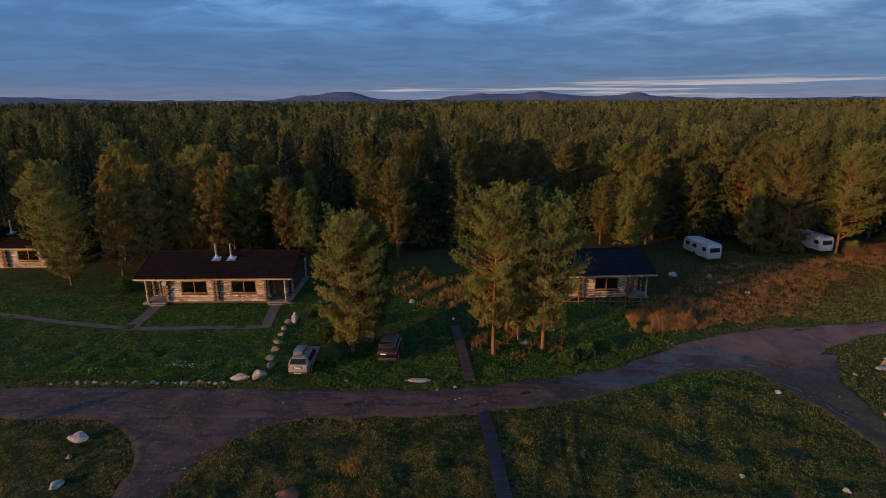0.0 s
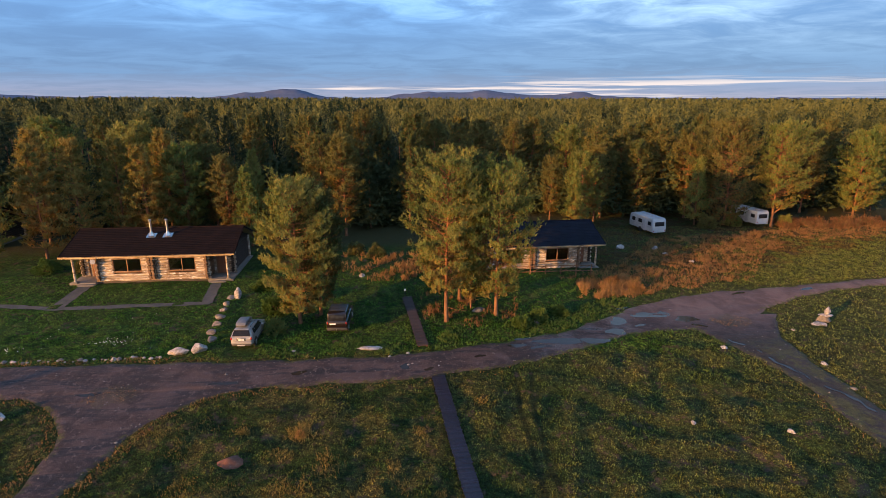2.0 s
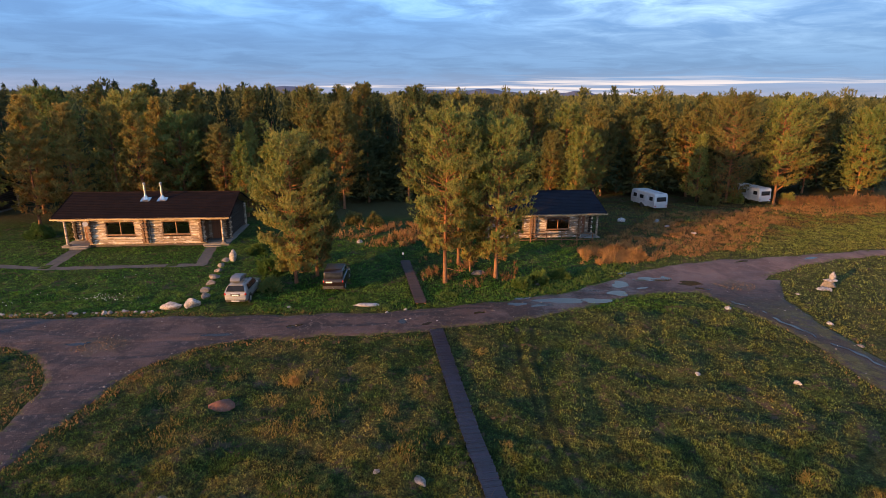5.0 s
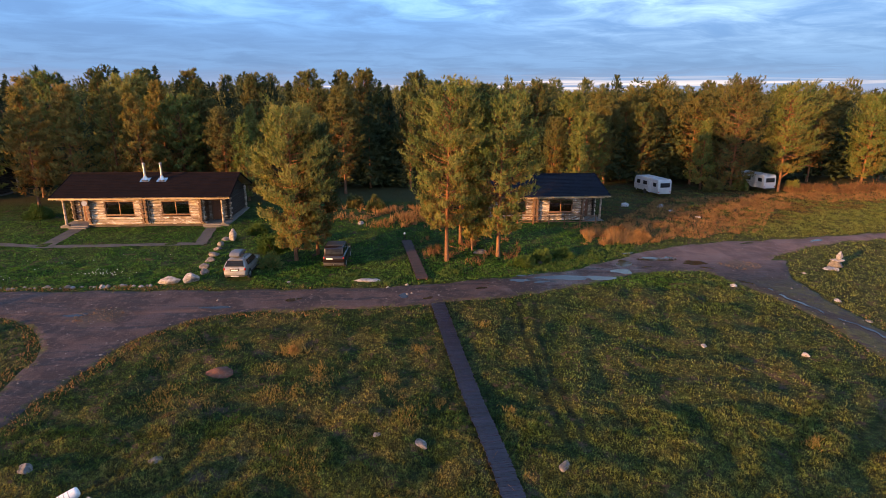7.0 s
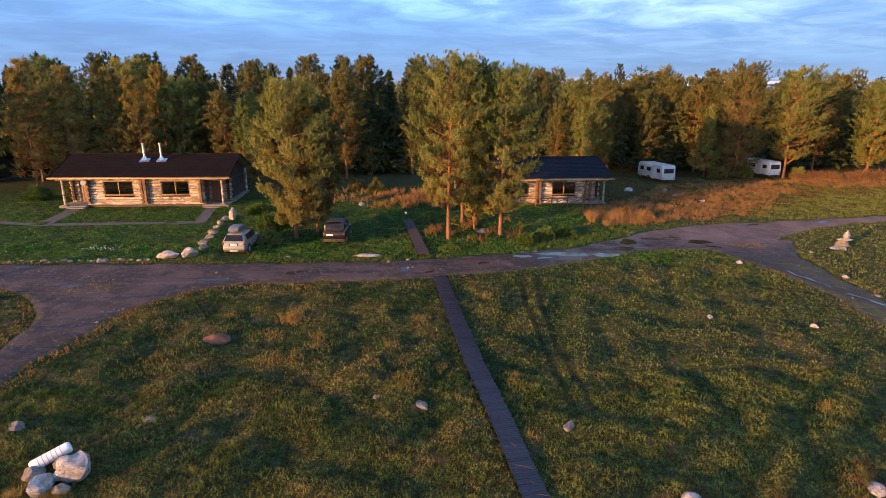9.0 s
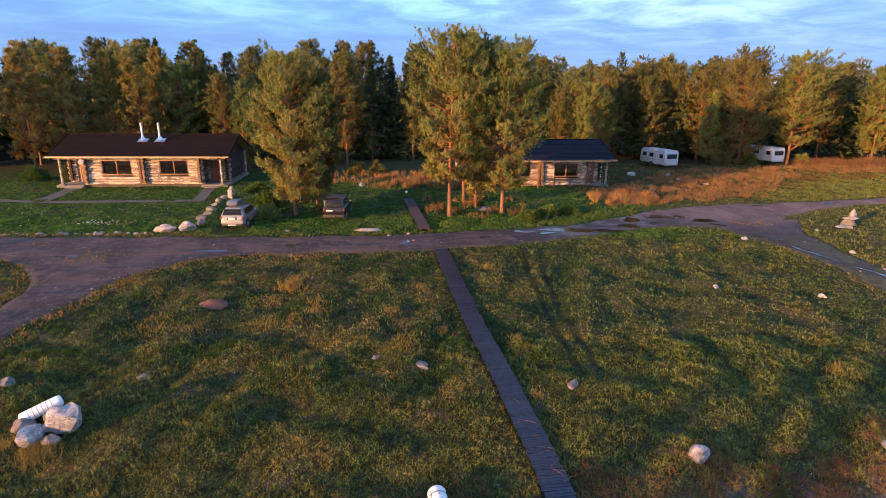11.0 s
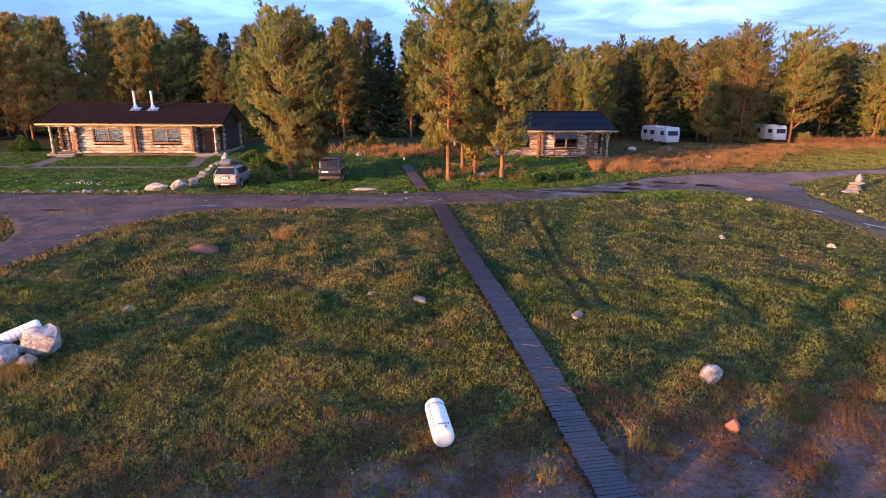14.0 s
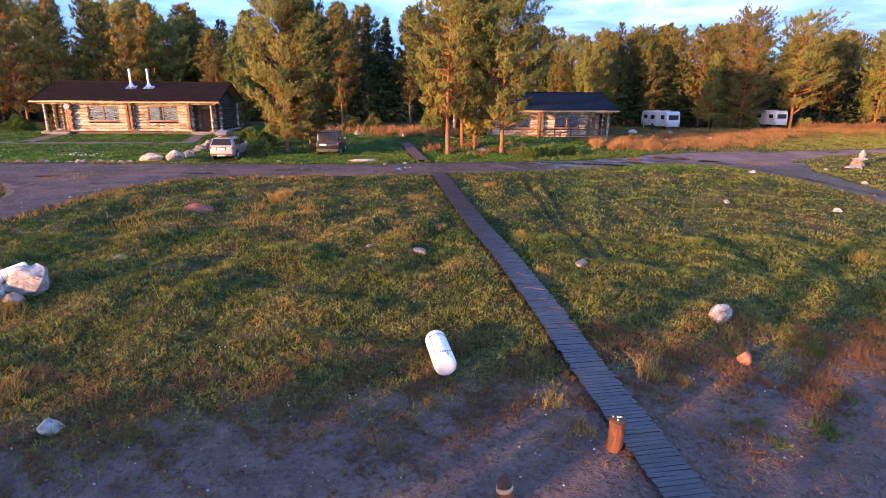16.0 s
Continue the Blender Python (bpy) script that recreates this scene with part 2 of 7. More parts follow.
def road_material():
    m, n, p = material("wet_gravel_road")
    at = n.pos()
    x, y, z = n.xyz(at)
    wide, grit = n.noise(at, 0.35, 5.0, 0.6, 0.5), n.noise(at, 14.0, 4.0, 0.7)
    rut = n.noise(n.vmath("MULTIPLY", at, (0.22, 1.2, 1.0)), 1.0, 4.0, 0.6, 0.8)
    col = n.mix(n.step(wide, 0.40, 0.58), (0.034, 0.025, 0.027), (0.072, 0.046, 0.043))
    col = n.mix(n.step(rut, 0.50, 0.62), col, (0.021, 0.017, 0.019))
    col = n.mix(n.step(n.noise(at, 2.6, 5.0, 0.75), 0.54, 0.62), col, (0.092, 0.064, 0.060))
    col = n.mix(n.step(grit, 0.61, 0.70), col, (0.19, 0.145, 0.125))
    # the sunlit look of the widened road, put in as paler pinkish dirt
    col = n.mix(n.math("MULTIPLY", n.math("MULTIPLY", n.step(x, 16.0, 30.0), n.step(y, 45.0, 49.0)), 0.7), col, n.mix(n.step(wide, 0.35, 0.6), (0.125, 0.076, 0.068), (0.195, 0.118, 0.100)))
    # the narrow eastern track stays wet and dark
    col = n.mix(n.math("MULTIPLY", n.math("MULTIPLY", n.step(x, 26.0, 29.0), n.math("SUBTRACT", 1.0, n.step(y, 41.0, 46.0))), 0.75), col, n.mix(n.step(grit, 0.45, 0.6), (0.024, 0.019, 0.016), (0.060, 0.045, 0.036)))
    # turf creeping in from the verges and over the crown
    turf = n.mix(1.0, n.mix(0.55, turf_colour(n, at), (0.085, 0.050, 0.026)), n.ramp(grit, (0.35, 0.35), (0.65, 0.95)), "MULTIPLY")
    att = n.t.nodes.new("ShaderNodeAttribute")
    att.attribute_name = "verge"
    rag = n.math("SUBTRACT", n.noise(at, 1.5, 6.0, 0.75, 0.4), 0.5)
    cover = n.math("SUBTRACT", 1.0, n.step(n.math("ADD", att.outputs["Fac"], n.math("MULTIPLY", rag, 2.6)), 0.05, 0.42))
    for cx, cy, r in ((32.0, 46.6, 2.2), (-20.0, 36.7, 1.9)):
        d = n.math("ADD", n.math("POWER", n.math("DIVIDE", n.math("SUBTRACT", x, cx), r), 2.0), n.math("POWER", n.math("DIVIDE", n.math("SUBTRACT", y, cy), r * 0.7), 2.0))
        isle = n.math("SUBTRACT", 1.0, n.step(n.math("ADD", d, n.math("MULTIPLY", rag, -5.0)), 0.3, 1.2))
        cover = n.math("MAXIMUM", cover, n.math("MULTIPLY", isle, 0.3))
    ragged = n.math("MULTIPLY", n.step(n.noise(at, 1.1, 6.0, 0.75, 0.5), 0.42, 0.52), n.math("MULTIPLY", n.step(x, 26.0, 28.5), n.math("SUBTRACT", 1.0, n.step(y, 39.0, 44.0))))
    rill = n.ramp(n.math("DIVIDE", n.math("SUBTRACT", y, 22.0), 22.0), (0.0, 0.372), (0.5, 0.337), (0.61, 0.326), (0.68, 0.317), (0.77, 0.310), (0.89, 0.300), (1.0, 0.285))
    wet = n.math("SUBTRACT", 1.0, n.step(n.math("ADD", n.math("ABSOLUTE", n.math("SUBTRACT", x, n.math("MULTIPLY", rill, 100.0))), n.math("MULTIPLY", rag, 1.2)), 0.45, 0.95))
    cover = n.math("MAXIMUM", cover, n.math("MULTIPLY", n.math("MULTIPLY", ragged, 0.9), n.math("SUBTRACT", 1.0, wet)))
    cover = n.math("MAXIMUM", cover, n.math("MULTIPLY", n.step(n.noise(at, 0.8, 5.0, 0.7), 0.72, 0.80), 0.6))
    col = n.mix(cover, col, turf)
    n.link(col, p.inputs["Base Color"])
    rough = n.ramp(n.math("ADD", n.math("MULTIPLY", rut, 0.6), n.math("MULTIPLY", wide, 0.4)), (0.42, 0.95), (0.68, 0.58))
    soak = n.math("MULTIPLY", n.math("MULTIPLY", n.step(x, 4.0, 11.0), n.math("SUBTRACT", 1.0, n.step(x, 21.0, 28.0))), n.step(wide, 0.40, 0.60))
    rough = n.math("SUBTRACT", rough, n.math("MULTIPLY", soak, 0.40))
    p.inputs["Specular IOR Level"].default_value = 0.35
    n.link(n.math("MAXIMUM", rough, n.math("MULTIPLY", cover, 0.95)), p.inputs["Roughness"])
    bn = n.add("ShaderNodeBump")
    bn.inputs["Strength"].default_value, bn.inputs["Distance"].default_value = 0.75, 0.07
    n.link(n.math("ADD", n.math("MULTIPLY", rut, -1.2), n.math("ADD", n.math("MULTIPLY", grit, 0.45), n.math("MULTIPLY", n.noise(at, 3.0, 4.0, 0.7), 0.7))), bn.inputs["Height"])
    n.link(bn.outputs[0], p.inputs["Normal"])
    return m


def leafy(name, a, b, glow, scale=0.35, third=None, tone_shade=False, rust=None):
    """Needles or blades: colour by piece and by place, with light passing through."""
    m, n, p = material(name)
    at = n.pos()
    one = n.add("ShaderNodeNewGeometry").outputs["Random Per Island"]
    tree = n.add("ShaderNodeObjectInfo").outputs["Random"]
    f = n.math("ADD", n.math("MULTIPLY", n.noise(at, scale, 4.0), 0.75), n.math("MULTIPLY", one, 0.3))
    f = n.math("ADD", f, n.math("MULTIPLY", n.math("SUBTRACT", tree, 0.5), 0.25))
    if tone_shade:
        # each tree of the wood has its own tone, lowered where shade should lie
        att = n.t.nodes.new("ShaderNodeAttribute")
        att.attribute_name = "tone_shade"
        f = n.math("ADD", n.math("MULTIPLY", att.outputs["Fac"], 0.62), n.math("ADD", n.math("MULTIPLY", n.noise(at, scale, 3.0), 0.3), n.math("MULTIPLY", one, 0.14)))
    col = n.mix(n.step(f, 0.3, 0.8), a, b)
    if third:
        col = n.mix(n.math("MULTIPLY", n.step(one, 0.86, 0.9), 0.8), col, third)
    if rust:
        # last year's needles on the inner part of the boughs
        att = n.t.nodes.new("ShaderNodeAttribute")
        att.attribute_name = "old"
        col = n.mix(n.step(n.math("ADD", att.outputs["Fac"], n.math("MULTIPLY", n.math("SUBTRACT", one, 0.5), 0.5)), 0.35, 0.95), col, rust)
    p.inputs["Roughness"].default_value, p.inputs["Specular IOR Level"].default_value = 0.7, 0.12
    n.link(col, p.inputs["Base Color"])
    tr = n.add("ShaderNodeBsdfTranslucent")
    n.link(n.mix(1.0, col, (1.0, 1.0, 0.7), "MULTIPLY"), tr.inputs[0])
    mx = n.add("ShaderNodeMixShader")
    mx.inputs[0].default_value = glow
    n.link(p.outputs[0], mx.inputs[1])
    n.link(tr.outputs[0], mx.inputs[2])
    n.link(mx.outputs[0], m.node_tree.nodes["Material Output"].inputs[0])
    return m


def bark_material():
    """Scots pine: grey-brown plated bark at the foot, thin orange bark higher up."""
    m, n, p = material("pine_bark")
    at = n.vmath("MULTIPLY", n.pos(), (1, 1, 0.35))
    x, y, z = n.xyz(n.add("ShaderNodeTexCoord").outputs["Object"])
    c1, c2 = n.noise(at, 2.6, 4.0), n.noise(at, 14.0, 3.0)
    foot = n.mix(n.step(c1, 0.35, 0.65), (0.12, 0.065, 0.040), (0.22, 0.115, 0.062))
    upper = n.mix(n.step(c1, 0.35, 0.65), (0.20, 0.088, 0.042), (0.31, 0.136, 0.060))
    col = n.mix(n.step(n.math("ADD", z, n.math("MULTIPLY", c2, 2.0)), 1.8, 5.5), foot, upper)
    col = n.mix(n.step(n.noise(at, 7.0, 5.0, 0.65, 0.5), 0.54, 0.68), col, (0.06, 0.042, 0.034))
    n.link(n.mix(1.0, col, n.ramp(c2, (0.3, 0.7), (0.7, 1.2)), "MULTIPLY"), p.inputs["Base Color"])
    p.inputs["Roughness"].default_value, p.inputs["Specular IOR Level"].default_value = 0.9, 0.3
    bn = n.add("ShaderNodeBump")
    bn.inputs["Strength"].default_value, bn.inputs["Distance"].default_value = 1.0, 0.02
    n.link(n.math("ADD", c2, c1), bn.inputs["Height"])
    n.link(bn.outputs[0], p.inputs["Normal"])
    return m


def blade_material():
    m, n, p = material("grass_blades")
    at = n.pos()
    one = n.add("ShaderNodeNewGeometry").outputs["Random Per Island"]
    v = n.math("ADD", 0.82, n.math("MULTIPLY", one, 0.5))
    col = n.mix(1.0, turf_colour(n, at), n.vec(v, v, v), "MULTIPLY")
    col = n.mix(n.math("MULTIPLY", n.step(one, 0.90, 0.93), 0.2), col, (0.19, 0.145, 0.05))
    n.link(col, p.inputs["Base Color"])
    p.inputs["Roughness"].default_value, p.inputs["Specular IOR Level"].default_value = 0.8, 0.06
    tr = n.add("ShaderNodeBsdfTranslucent")
    n.link(col, tr.inputs[0])
    mx = n.add("ShaderNodeMixShader")
    mx.inputs[0].default_value = 0.3
    n.link(p.outputs[0], mx.inputs[1])
    n.link(tr.outputs[0], mx.inputs[2])
    n.link(mx.outputs[0], m.node_tree.nodes["Material Output"].inputs[0])
    return m


def water_material():
    m, n, p = material("puddle_water")
    p.inputs["Base Color"].default_value = (0.03, 0.025, 0.02, 1)
    p.inputs["Roughness"].default_value, p.inputs["IOR"].default_value = 0.03, 1.33
    bn = n.add("ShaderNodeBump")
    bn.inputs["Strength"].default_value, bn.inputs["Distance"].default_value = 0.12, 0.02
    n.link(n.noise(n.pos(), 5.0, 3.0), bn.inputs["Height"])
    n.link(bn.outputs[0], p.inputs["Normal"])
    return m


def lake_material():
    m, n, p = material("calm_lake_water")
    p.inputs["Base Color"].default_value = (0.02, 0.025, 0.03, 1)
    p.inputs["Roughness"].default_value, p.inputs["IOR"].default_value = 0.0, 1.33
    return m


def glass_material(name, tint):
    m, n, p = material(name)
    p.inputs["Base Color"].default_value = (*tint, 1)
    p.inputs["Roughness"].default_value, p.inputs["Transmission Weight"].default_value = 0.0, 1.0
    p.inputs["IOR"].default_value = 1.6
    return m


LAKE = lake_material()
GROUND, ROAD, BLADES, WATER = ground_material(), road_material(), blade_material(), water_material()
PANE, CAR_GLASS = glass_material("window_glass", (0.9, 0.95, 0.95)), surface("tinted_car_glass", (0.012, 0.014, 0.018), (0.02, 0.022, 0.026), 0.07, bump=0, spread=0, spec=0.16)
# pine needles thrice: darker, sunlit and orange-lit, the light put into the colour
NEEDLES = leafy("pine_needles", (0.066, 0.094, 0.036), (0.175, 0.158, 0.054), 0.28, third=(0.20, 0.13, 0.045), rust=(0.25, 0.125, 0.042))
NEEDLES_LIT = leafy("lit_pine_needles", (0.105, 0.160, 0.050), (0.270, 0.262, 0.082), 0.34, third=(0.24, 0.16, 0.05), rust=(0.28, 0.175, 0.056))
NEEDLES_ORANGE_LIT = leafy("orange_lit_pine_needles", (0.130, 0.145, 0.046), (0.320, 0.235, 0.076), 0.38, third=(0.28, 0.16, 0.05), rust=(0.38, 0.180, 0.058))
# the dark spruce tone also stands in for shade deep in the wood
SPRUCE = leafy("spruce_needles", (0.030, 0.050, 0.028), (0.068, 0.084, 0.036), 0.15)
WOODS = leafy("forest_crowns", (0.015, 0.032, 0.020), (0.128, 0.138, 0.052), 0.2, 0.03, tone_shade=True)
RANK = leafy("rank_dry_grass", (0.165, 0.082, 0.041), (0.40, 0.232, 0.104), 0.32, 0.7, (0.12, 0.125, 0.043))
WEEDS = leafy("green_weeds", (0.055, 0.105, 0.024), (0.115, 0.165, 0.044), 0.3, 0.8)
BARK = bark_material()
LOG = surface("weathered_log", (0.14, 0.092, 0.062), (0.46, 0.38, 0.29), 0.75, 1.3, 16.0, 1.0, stretch=(0.8, 1, 2.2), spread=0.45, third=(0.72, 0.70, 0.67), world=True)
# end walls lie in shade, so their logs are coloured nearly black
LOG_SHADED = surface("shade_toned_end_log", (0.018, 0.013, 0.011), (0.040, 0.028, 0.022), 0.85, 2.0, 20.0, 0.8, spread=0.3, world=True)
LOG_END = surface("brown_corner_log", (0.11, 0.062, 0.038), (0.22, 0.130, 0.075), 0.85, 2.0, 20.0, 0.8, spread=0.3, third=(0.17, 0.14, 0.12), world=True)
DOOR_WOOD = surface("red_brown_door_boards", (0.17, 0.065, 0.035), (0.22, 0.09, 0.045), 0.6, 3.0, 40.0, 0.3, stretch=(1, 1, 0.2))
TRIM_WOOD = surface("pale_pine_trim", (0.42, 0.29, 0.15), (0.52, 0.37, 0.20), 0.6, 2.0, 40.0, 0.2, stretch=(0.2, 1, 1))
FRAME_WOOD = surface("brown_window_frame", (0.16, 0.085, 0.045), (0.21, 0.115, 0.06), 0.5, 3.0, 40.0, 0.2)
SHINGLE = surface("dark_bitumen_shingle", (0.0075, 0.0048, 0.0052), (0.014, 0.0085, 0.0088), 0.9, 1.0, 60.0, 0.6, spread=0.35, spec=0.08)
# the same shingle with the sky's reflection mixed in as blue-black
SHINGLE_SKY = surface("sky_tinted_bitumen_shingle", (0.005, 0.0065, 0.013), (0.009, 0.011, 0.020), 0.8, 1.0, 60.0, 0.6, spread=0.3, spec=0.12)
STEEL = surface("bright_flue_steel", (0.62, 0.62, 0.63), (0.72, 0.72, 0.72), 0.32, 3.0, 30.0, 0.05, 1.0)
FOOTING = surface("dark_footing_stone", (0.055, 0.048, 0.044), (0.10, 0.085, 0.075), 0.9, 2.0, 20.0, 0.8, world=True)
PLASTER = surface("pale_concrete", (0.13, 0.12, 0.112), (0.19, 0.175, 0.16), 0.9, 2.0, 40.0, 0.4)
GRAVEL = surface("grey_path_gravel", (0.045, 0.044, 0.045), (0.075, 0.07, 0.068), 0.95, 1.2, 18.0, 0.8, third=(0.08, 0.085, 0.05))
# blue of the reflected sky is mixed into the plank colour
PLANK = surface("blue_toned_grey_plank", (0.008, 0.0085, 0.019), (0.017, 0.0170, 0.034), 0.36, 2.0, 30.0, 0.6, stretch=(0.5, 1, 1), spread=0.7, third=(0.040, 0.032, 0.036))
PLANK_BROWN = surface("brown_worn_plank", (0.028, 0.016, 0.014), (0.052, 0.030, 0.024), 0.75, 2.0, 30.0, 0.5, stretch=(0.3, 1, 1), spread=0.5)
TIP = surface("blackened_wood", (0.035, 0.019, 0.014), (0.085, 0.042, 0.026), 0.9, 5.0, 30.0, 0.8)
ROCK = surface("grey_granite", (0.10, 0.092, 0.09), (0.24, 0.215, 0.20), 0.9, 3.4, 24.0, 0.9, depth=0.05, third=(0.075, 0.066, 0.060))
ROCK_PALE = surface("pale_granite", (0.20, 0.185, 0.185), (0.46, 0.435, 0.43), 0.9, 3.6, 22.0, 0.9, depth=0.05, third=(0.10, 0.080, 0.074), stretch=(1, 1, 1.6))
# red granite twice: brighter as if sunlit, and darkened as in shade
ROCK_RED_LIT = surface("lit_red_granite", (0.28, 0.085, 0.058), (0.38, 0.130, 0.085), 0.85, 4.0, 24.0, 0.6, third=(0.16, 0.07, 0.055))
ROCK_RED = surface("red_granite", (0.105, 0.044, 0.030), (0.175, 0.068, 0.040), 0.9, 2.2, 24.0, 0.7, depth=0.04, third=(0.17, 0.09, 0.07))
WHITE_PAINT = surface("chalky_white_paint", (0.70, 0.70, 0.70), (0.80, 0.80, 0.79), 0.45, 2.0, 30.0, 0.1)
GREY_BAND = surface("grey_band_paint", (0.30, 0.32, 0.36), (0.38, 0.40, 0.44), 0.6, 4.0, 30.0, 0.1)
INK = surface("faded_ink", (0.10, 0.10, 0.13), (0.16, 0.16, 0.2), 0.7, 6.0, 40.0, 0.0)
ROOF_BOX = surface("dull_grey_roof_box", (0.115, 0.120, 0.140), (0.150, 0.155, 0.170), 0.5, 3.0, 30.0, 0.05)
SILVER = surface("silver_car_paint", (0.24, 0.242, 0.25), (0.285, 0.285, 0.29), 0.35, 1.5, 50.0, 0.03, 0.2, spread=0, coat=0.5)
DARK_PAINT = surface("dark_maroon_car_paint", (0.010, 0.006, 0.007), (0.016, 0.009, 0.009), 0.3, 1.5, 50.0, 0.03, 0.2, spread=0, coat=0.6)
TYRE = surface("tyre_rubber", (0.018, 0.018, 0.018), (0.03, 0.03, 0.03), 0.9, 6.0, 40.0, 0.3)
PLASTIC = surface("black_trim_plastic", (0.022, 0.022, 0.023), (0.035, 0.035, 0.036), 0.6, 4.0, 40.0, 0.1)
RIM = surface("alloy_rim", (0.42, 0.42, 0.43), (0.5, 0.5, 0.5), 0.35, 4.0, 40.0, 0.05, 0.9)
TAIL = surface("red_tail_lamp", (0.30, 0.015, 0.012), (0.38, 0.03, 0.02), 0.2, 8.0, 60.0, 0.0, spec=0.7)
PLATE = surface("white_number_plate", (0.72, 0.72, 0.72), (0.78, 0.78, 0.77), 0.4, 8.0, 60.0, 0.0)
CARAVAN_WHITE = surface("caravan_white_sheet", (0.34, 0.38, 0.43), (0.44, 0.47, 0.51), 0.4, 0.9, 30.0, 0.08)
ROPE = surface("pale_rope", (0.45, 0.42, 0.38), (0.58, 0.55, 0.5), 0.9, 9.0, 60.0, 0.4)
STUMP_WOOD = surface("barkless_orange_log", (0.075, 0.028, 0.015), (0.175, 0.062, 0.026), 0.8, 5.0, 26.0, 1.0, stretch=(1, 1, 0.3), third=(0.035, 0.020, 0.015))
# blue haze of the distance is mixed into the fells' own colour
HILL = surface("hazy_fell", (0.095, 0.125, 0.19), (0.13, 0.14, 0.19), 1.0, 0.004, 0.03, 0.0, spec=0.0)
CANOPY = leafy("far_forest_canopy", (0.030, 0.046, 0.020), (0.085, 0.085, 0.030), 0.0, 0.02)

# ---------------------------------------------------------------- geometry helpers


def obj(name, verts, faces, mat, smooth=False):
    me = bpy.data.meshes.new(name)
    me.from_pydata([tuple(v) for v in verts], [], [tuple(f) for f in faces])
    me.materials.append(mat)
    if smooth:
        me.polygons.foreach_set("use_smooth", [True] * len(me.polygons))
    me.update()
    return new(name, me)


def tri_obj(name, verts, mat):
    """Loose triangles, three vertices each."""
    verts = np.asarray(verts, np.float32).reshape(-1, 3)
    n = len(verts) // 3
    me = bpy.data.meshes.new(name)
    me.vertices.add(3 * n)
    me.vertices.foreach_set("co", verts.ravel())
    me.loops.add(3 * n)
    me.loops.foreach_set("vertex_index", np.arange(3 * n, dtype=np.int32))
    me.polygons.add(n)
    me.polygons.foreach_set("loop_start", np.arange(0, 3 * n, 3, dtype=np.int32))
    me.update(calc_edges=True)
    me.materials.append(mat)
    return new(name, me)


class Shape:
    """Collects boxes, tubes and prisms into one bmesh."""

    def __init__(self):
        self.bm = bmesh.new()

    def box(self, c, s, rz=0.0, bevel=0.0, rx=0.0, ry=0.0):
        b = bmesh.new()
        bmesh.ops.create_cube(b, size=1.0)
        bmesh.ops.scale(b, vec=s, verts=b.verts)
        if bevel:
            bmesh.ops.bevel(b, geom=b.edges, offset=bevel, segments=2, affect="EDGES", profile=0.6)
        bmesh.ops.transform(b, matrix=pose(*c, rx, ry, rz), verts=b.verts)
        return self.take(b)

    def take(self, b):
        me = bpy.data.meshes.new("tmp")
        b.to_mesh(me)
        b.free()
        self.bm.from_mesh(me)
        bpy.data.meshes.remove(me)
        return self

    def tube(self, pts, radii, n=10, caps=True, wobble=0.0):
        rings, pts = [], [Vector(p) for p in pts]
        if not hasattr(radii, "__len__"):
            radii = [radii] * len(pts)
        for i, (p, r) in enumerate(zip(pts, radii)):
            d = (pts[min(i + 1, len(pts) - 1)] - pts[max(i - 1, 0)]).normalized()
            a = d.orthogonal().normalized() if abs(d.z) < 0.9 else Vector((1, 0, 0)) - d * d.x
            a.normalize()
            b = d.cross(a)
            ring = []
            for k in range(n):
                w = 2 * math.pi * k / n
                rr = r * (1 + wobble * noise.noise(p * 1.7 + Vector((math.cos(w), math.sin(w), i)) * 0.9))
                ring.append(self.bm.verts.new(p + (a * math.cos(w) + b * math.sin(w)) * rr))
            rings.append(ring)
        for r0, r1 in zip(rings, rings[1:]):
            for k in range(n):
                self.bm.faces.new((r0[k], r0[(k + 1) % n], r1[(k + 1) % n], r1[k]))
        if caps:
            self.bm.faces.new(rings[0][::-1])
            self.bm.faces.new(rings[-1])
        return self

    def prism(self, outline, axis, a, b, bevel=0.0):
        """A flat outline (two coordinates) pushed along an axis from a to b."""
        s = bmesh.new()

        def at(p, h):
            return {"x": (h, p[0], p[1]), "y": (p[0], h, p[1]), "z": (p[0], p[1], h)}[axis]

        lo, hi = [s.verts.new(at(p, a)) for p in outline], [s.verts.new(at(p, b)) for p in outline]
        n = len(outline)
        s.faces.new(lo[::-1])
        s.faces.new(hi)
        for k in range(n):
            s.faces.new((lo[k], lo[(k + 1) % n], hi[(k + 1) % n], hi[k]))
        bmesh.ops.recalc_face_normals(s, faces=s.faces)
        if bevel:
            bmesh.ops.bevel(s, geom=s.edges, offset=bevel, segments=2, affect="EDGES", profile=0.6)
        return self.take(s)

    def mesh(self, name, mat, smooth=False):
        me = bpy.data.meshes.new(name)
        bmesh.ops.recalc_face_normals(self.bm, faces=self.bm.faces)
        self.bm.to_mesh(me)
        self.bm.free()
        me.materials.append(mat)
        if smooth:
            me.polygons.foreach_set("use_smooth", [True] * len(me.polygons))
            me.set_sharp_from_angle(angle=radians(40))
        return me


def part(name, shape, mat, parent, label="", smooth=True):
    ob = new(name, shape.mesh(name, mat, smooth) if isinstance(shape, Shape) else shape)
    ob.parent = parent
    if label:
        tagged(ob, label)
    return ob


def thing(name, label, category, x=0.0, y=0.0, z=0.0, rz=0.0, group=""):
    ob = new(name)
    ob.empty_display_size = 0.2
    ob.matrix_world = pose(x, y, z, 0, 0, rz)
    return tagged(ob, label, category, group)


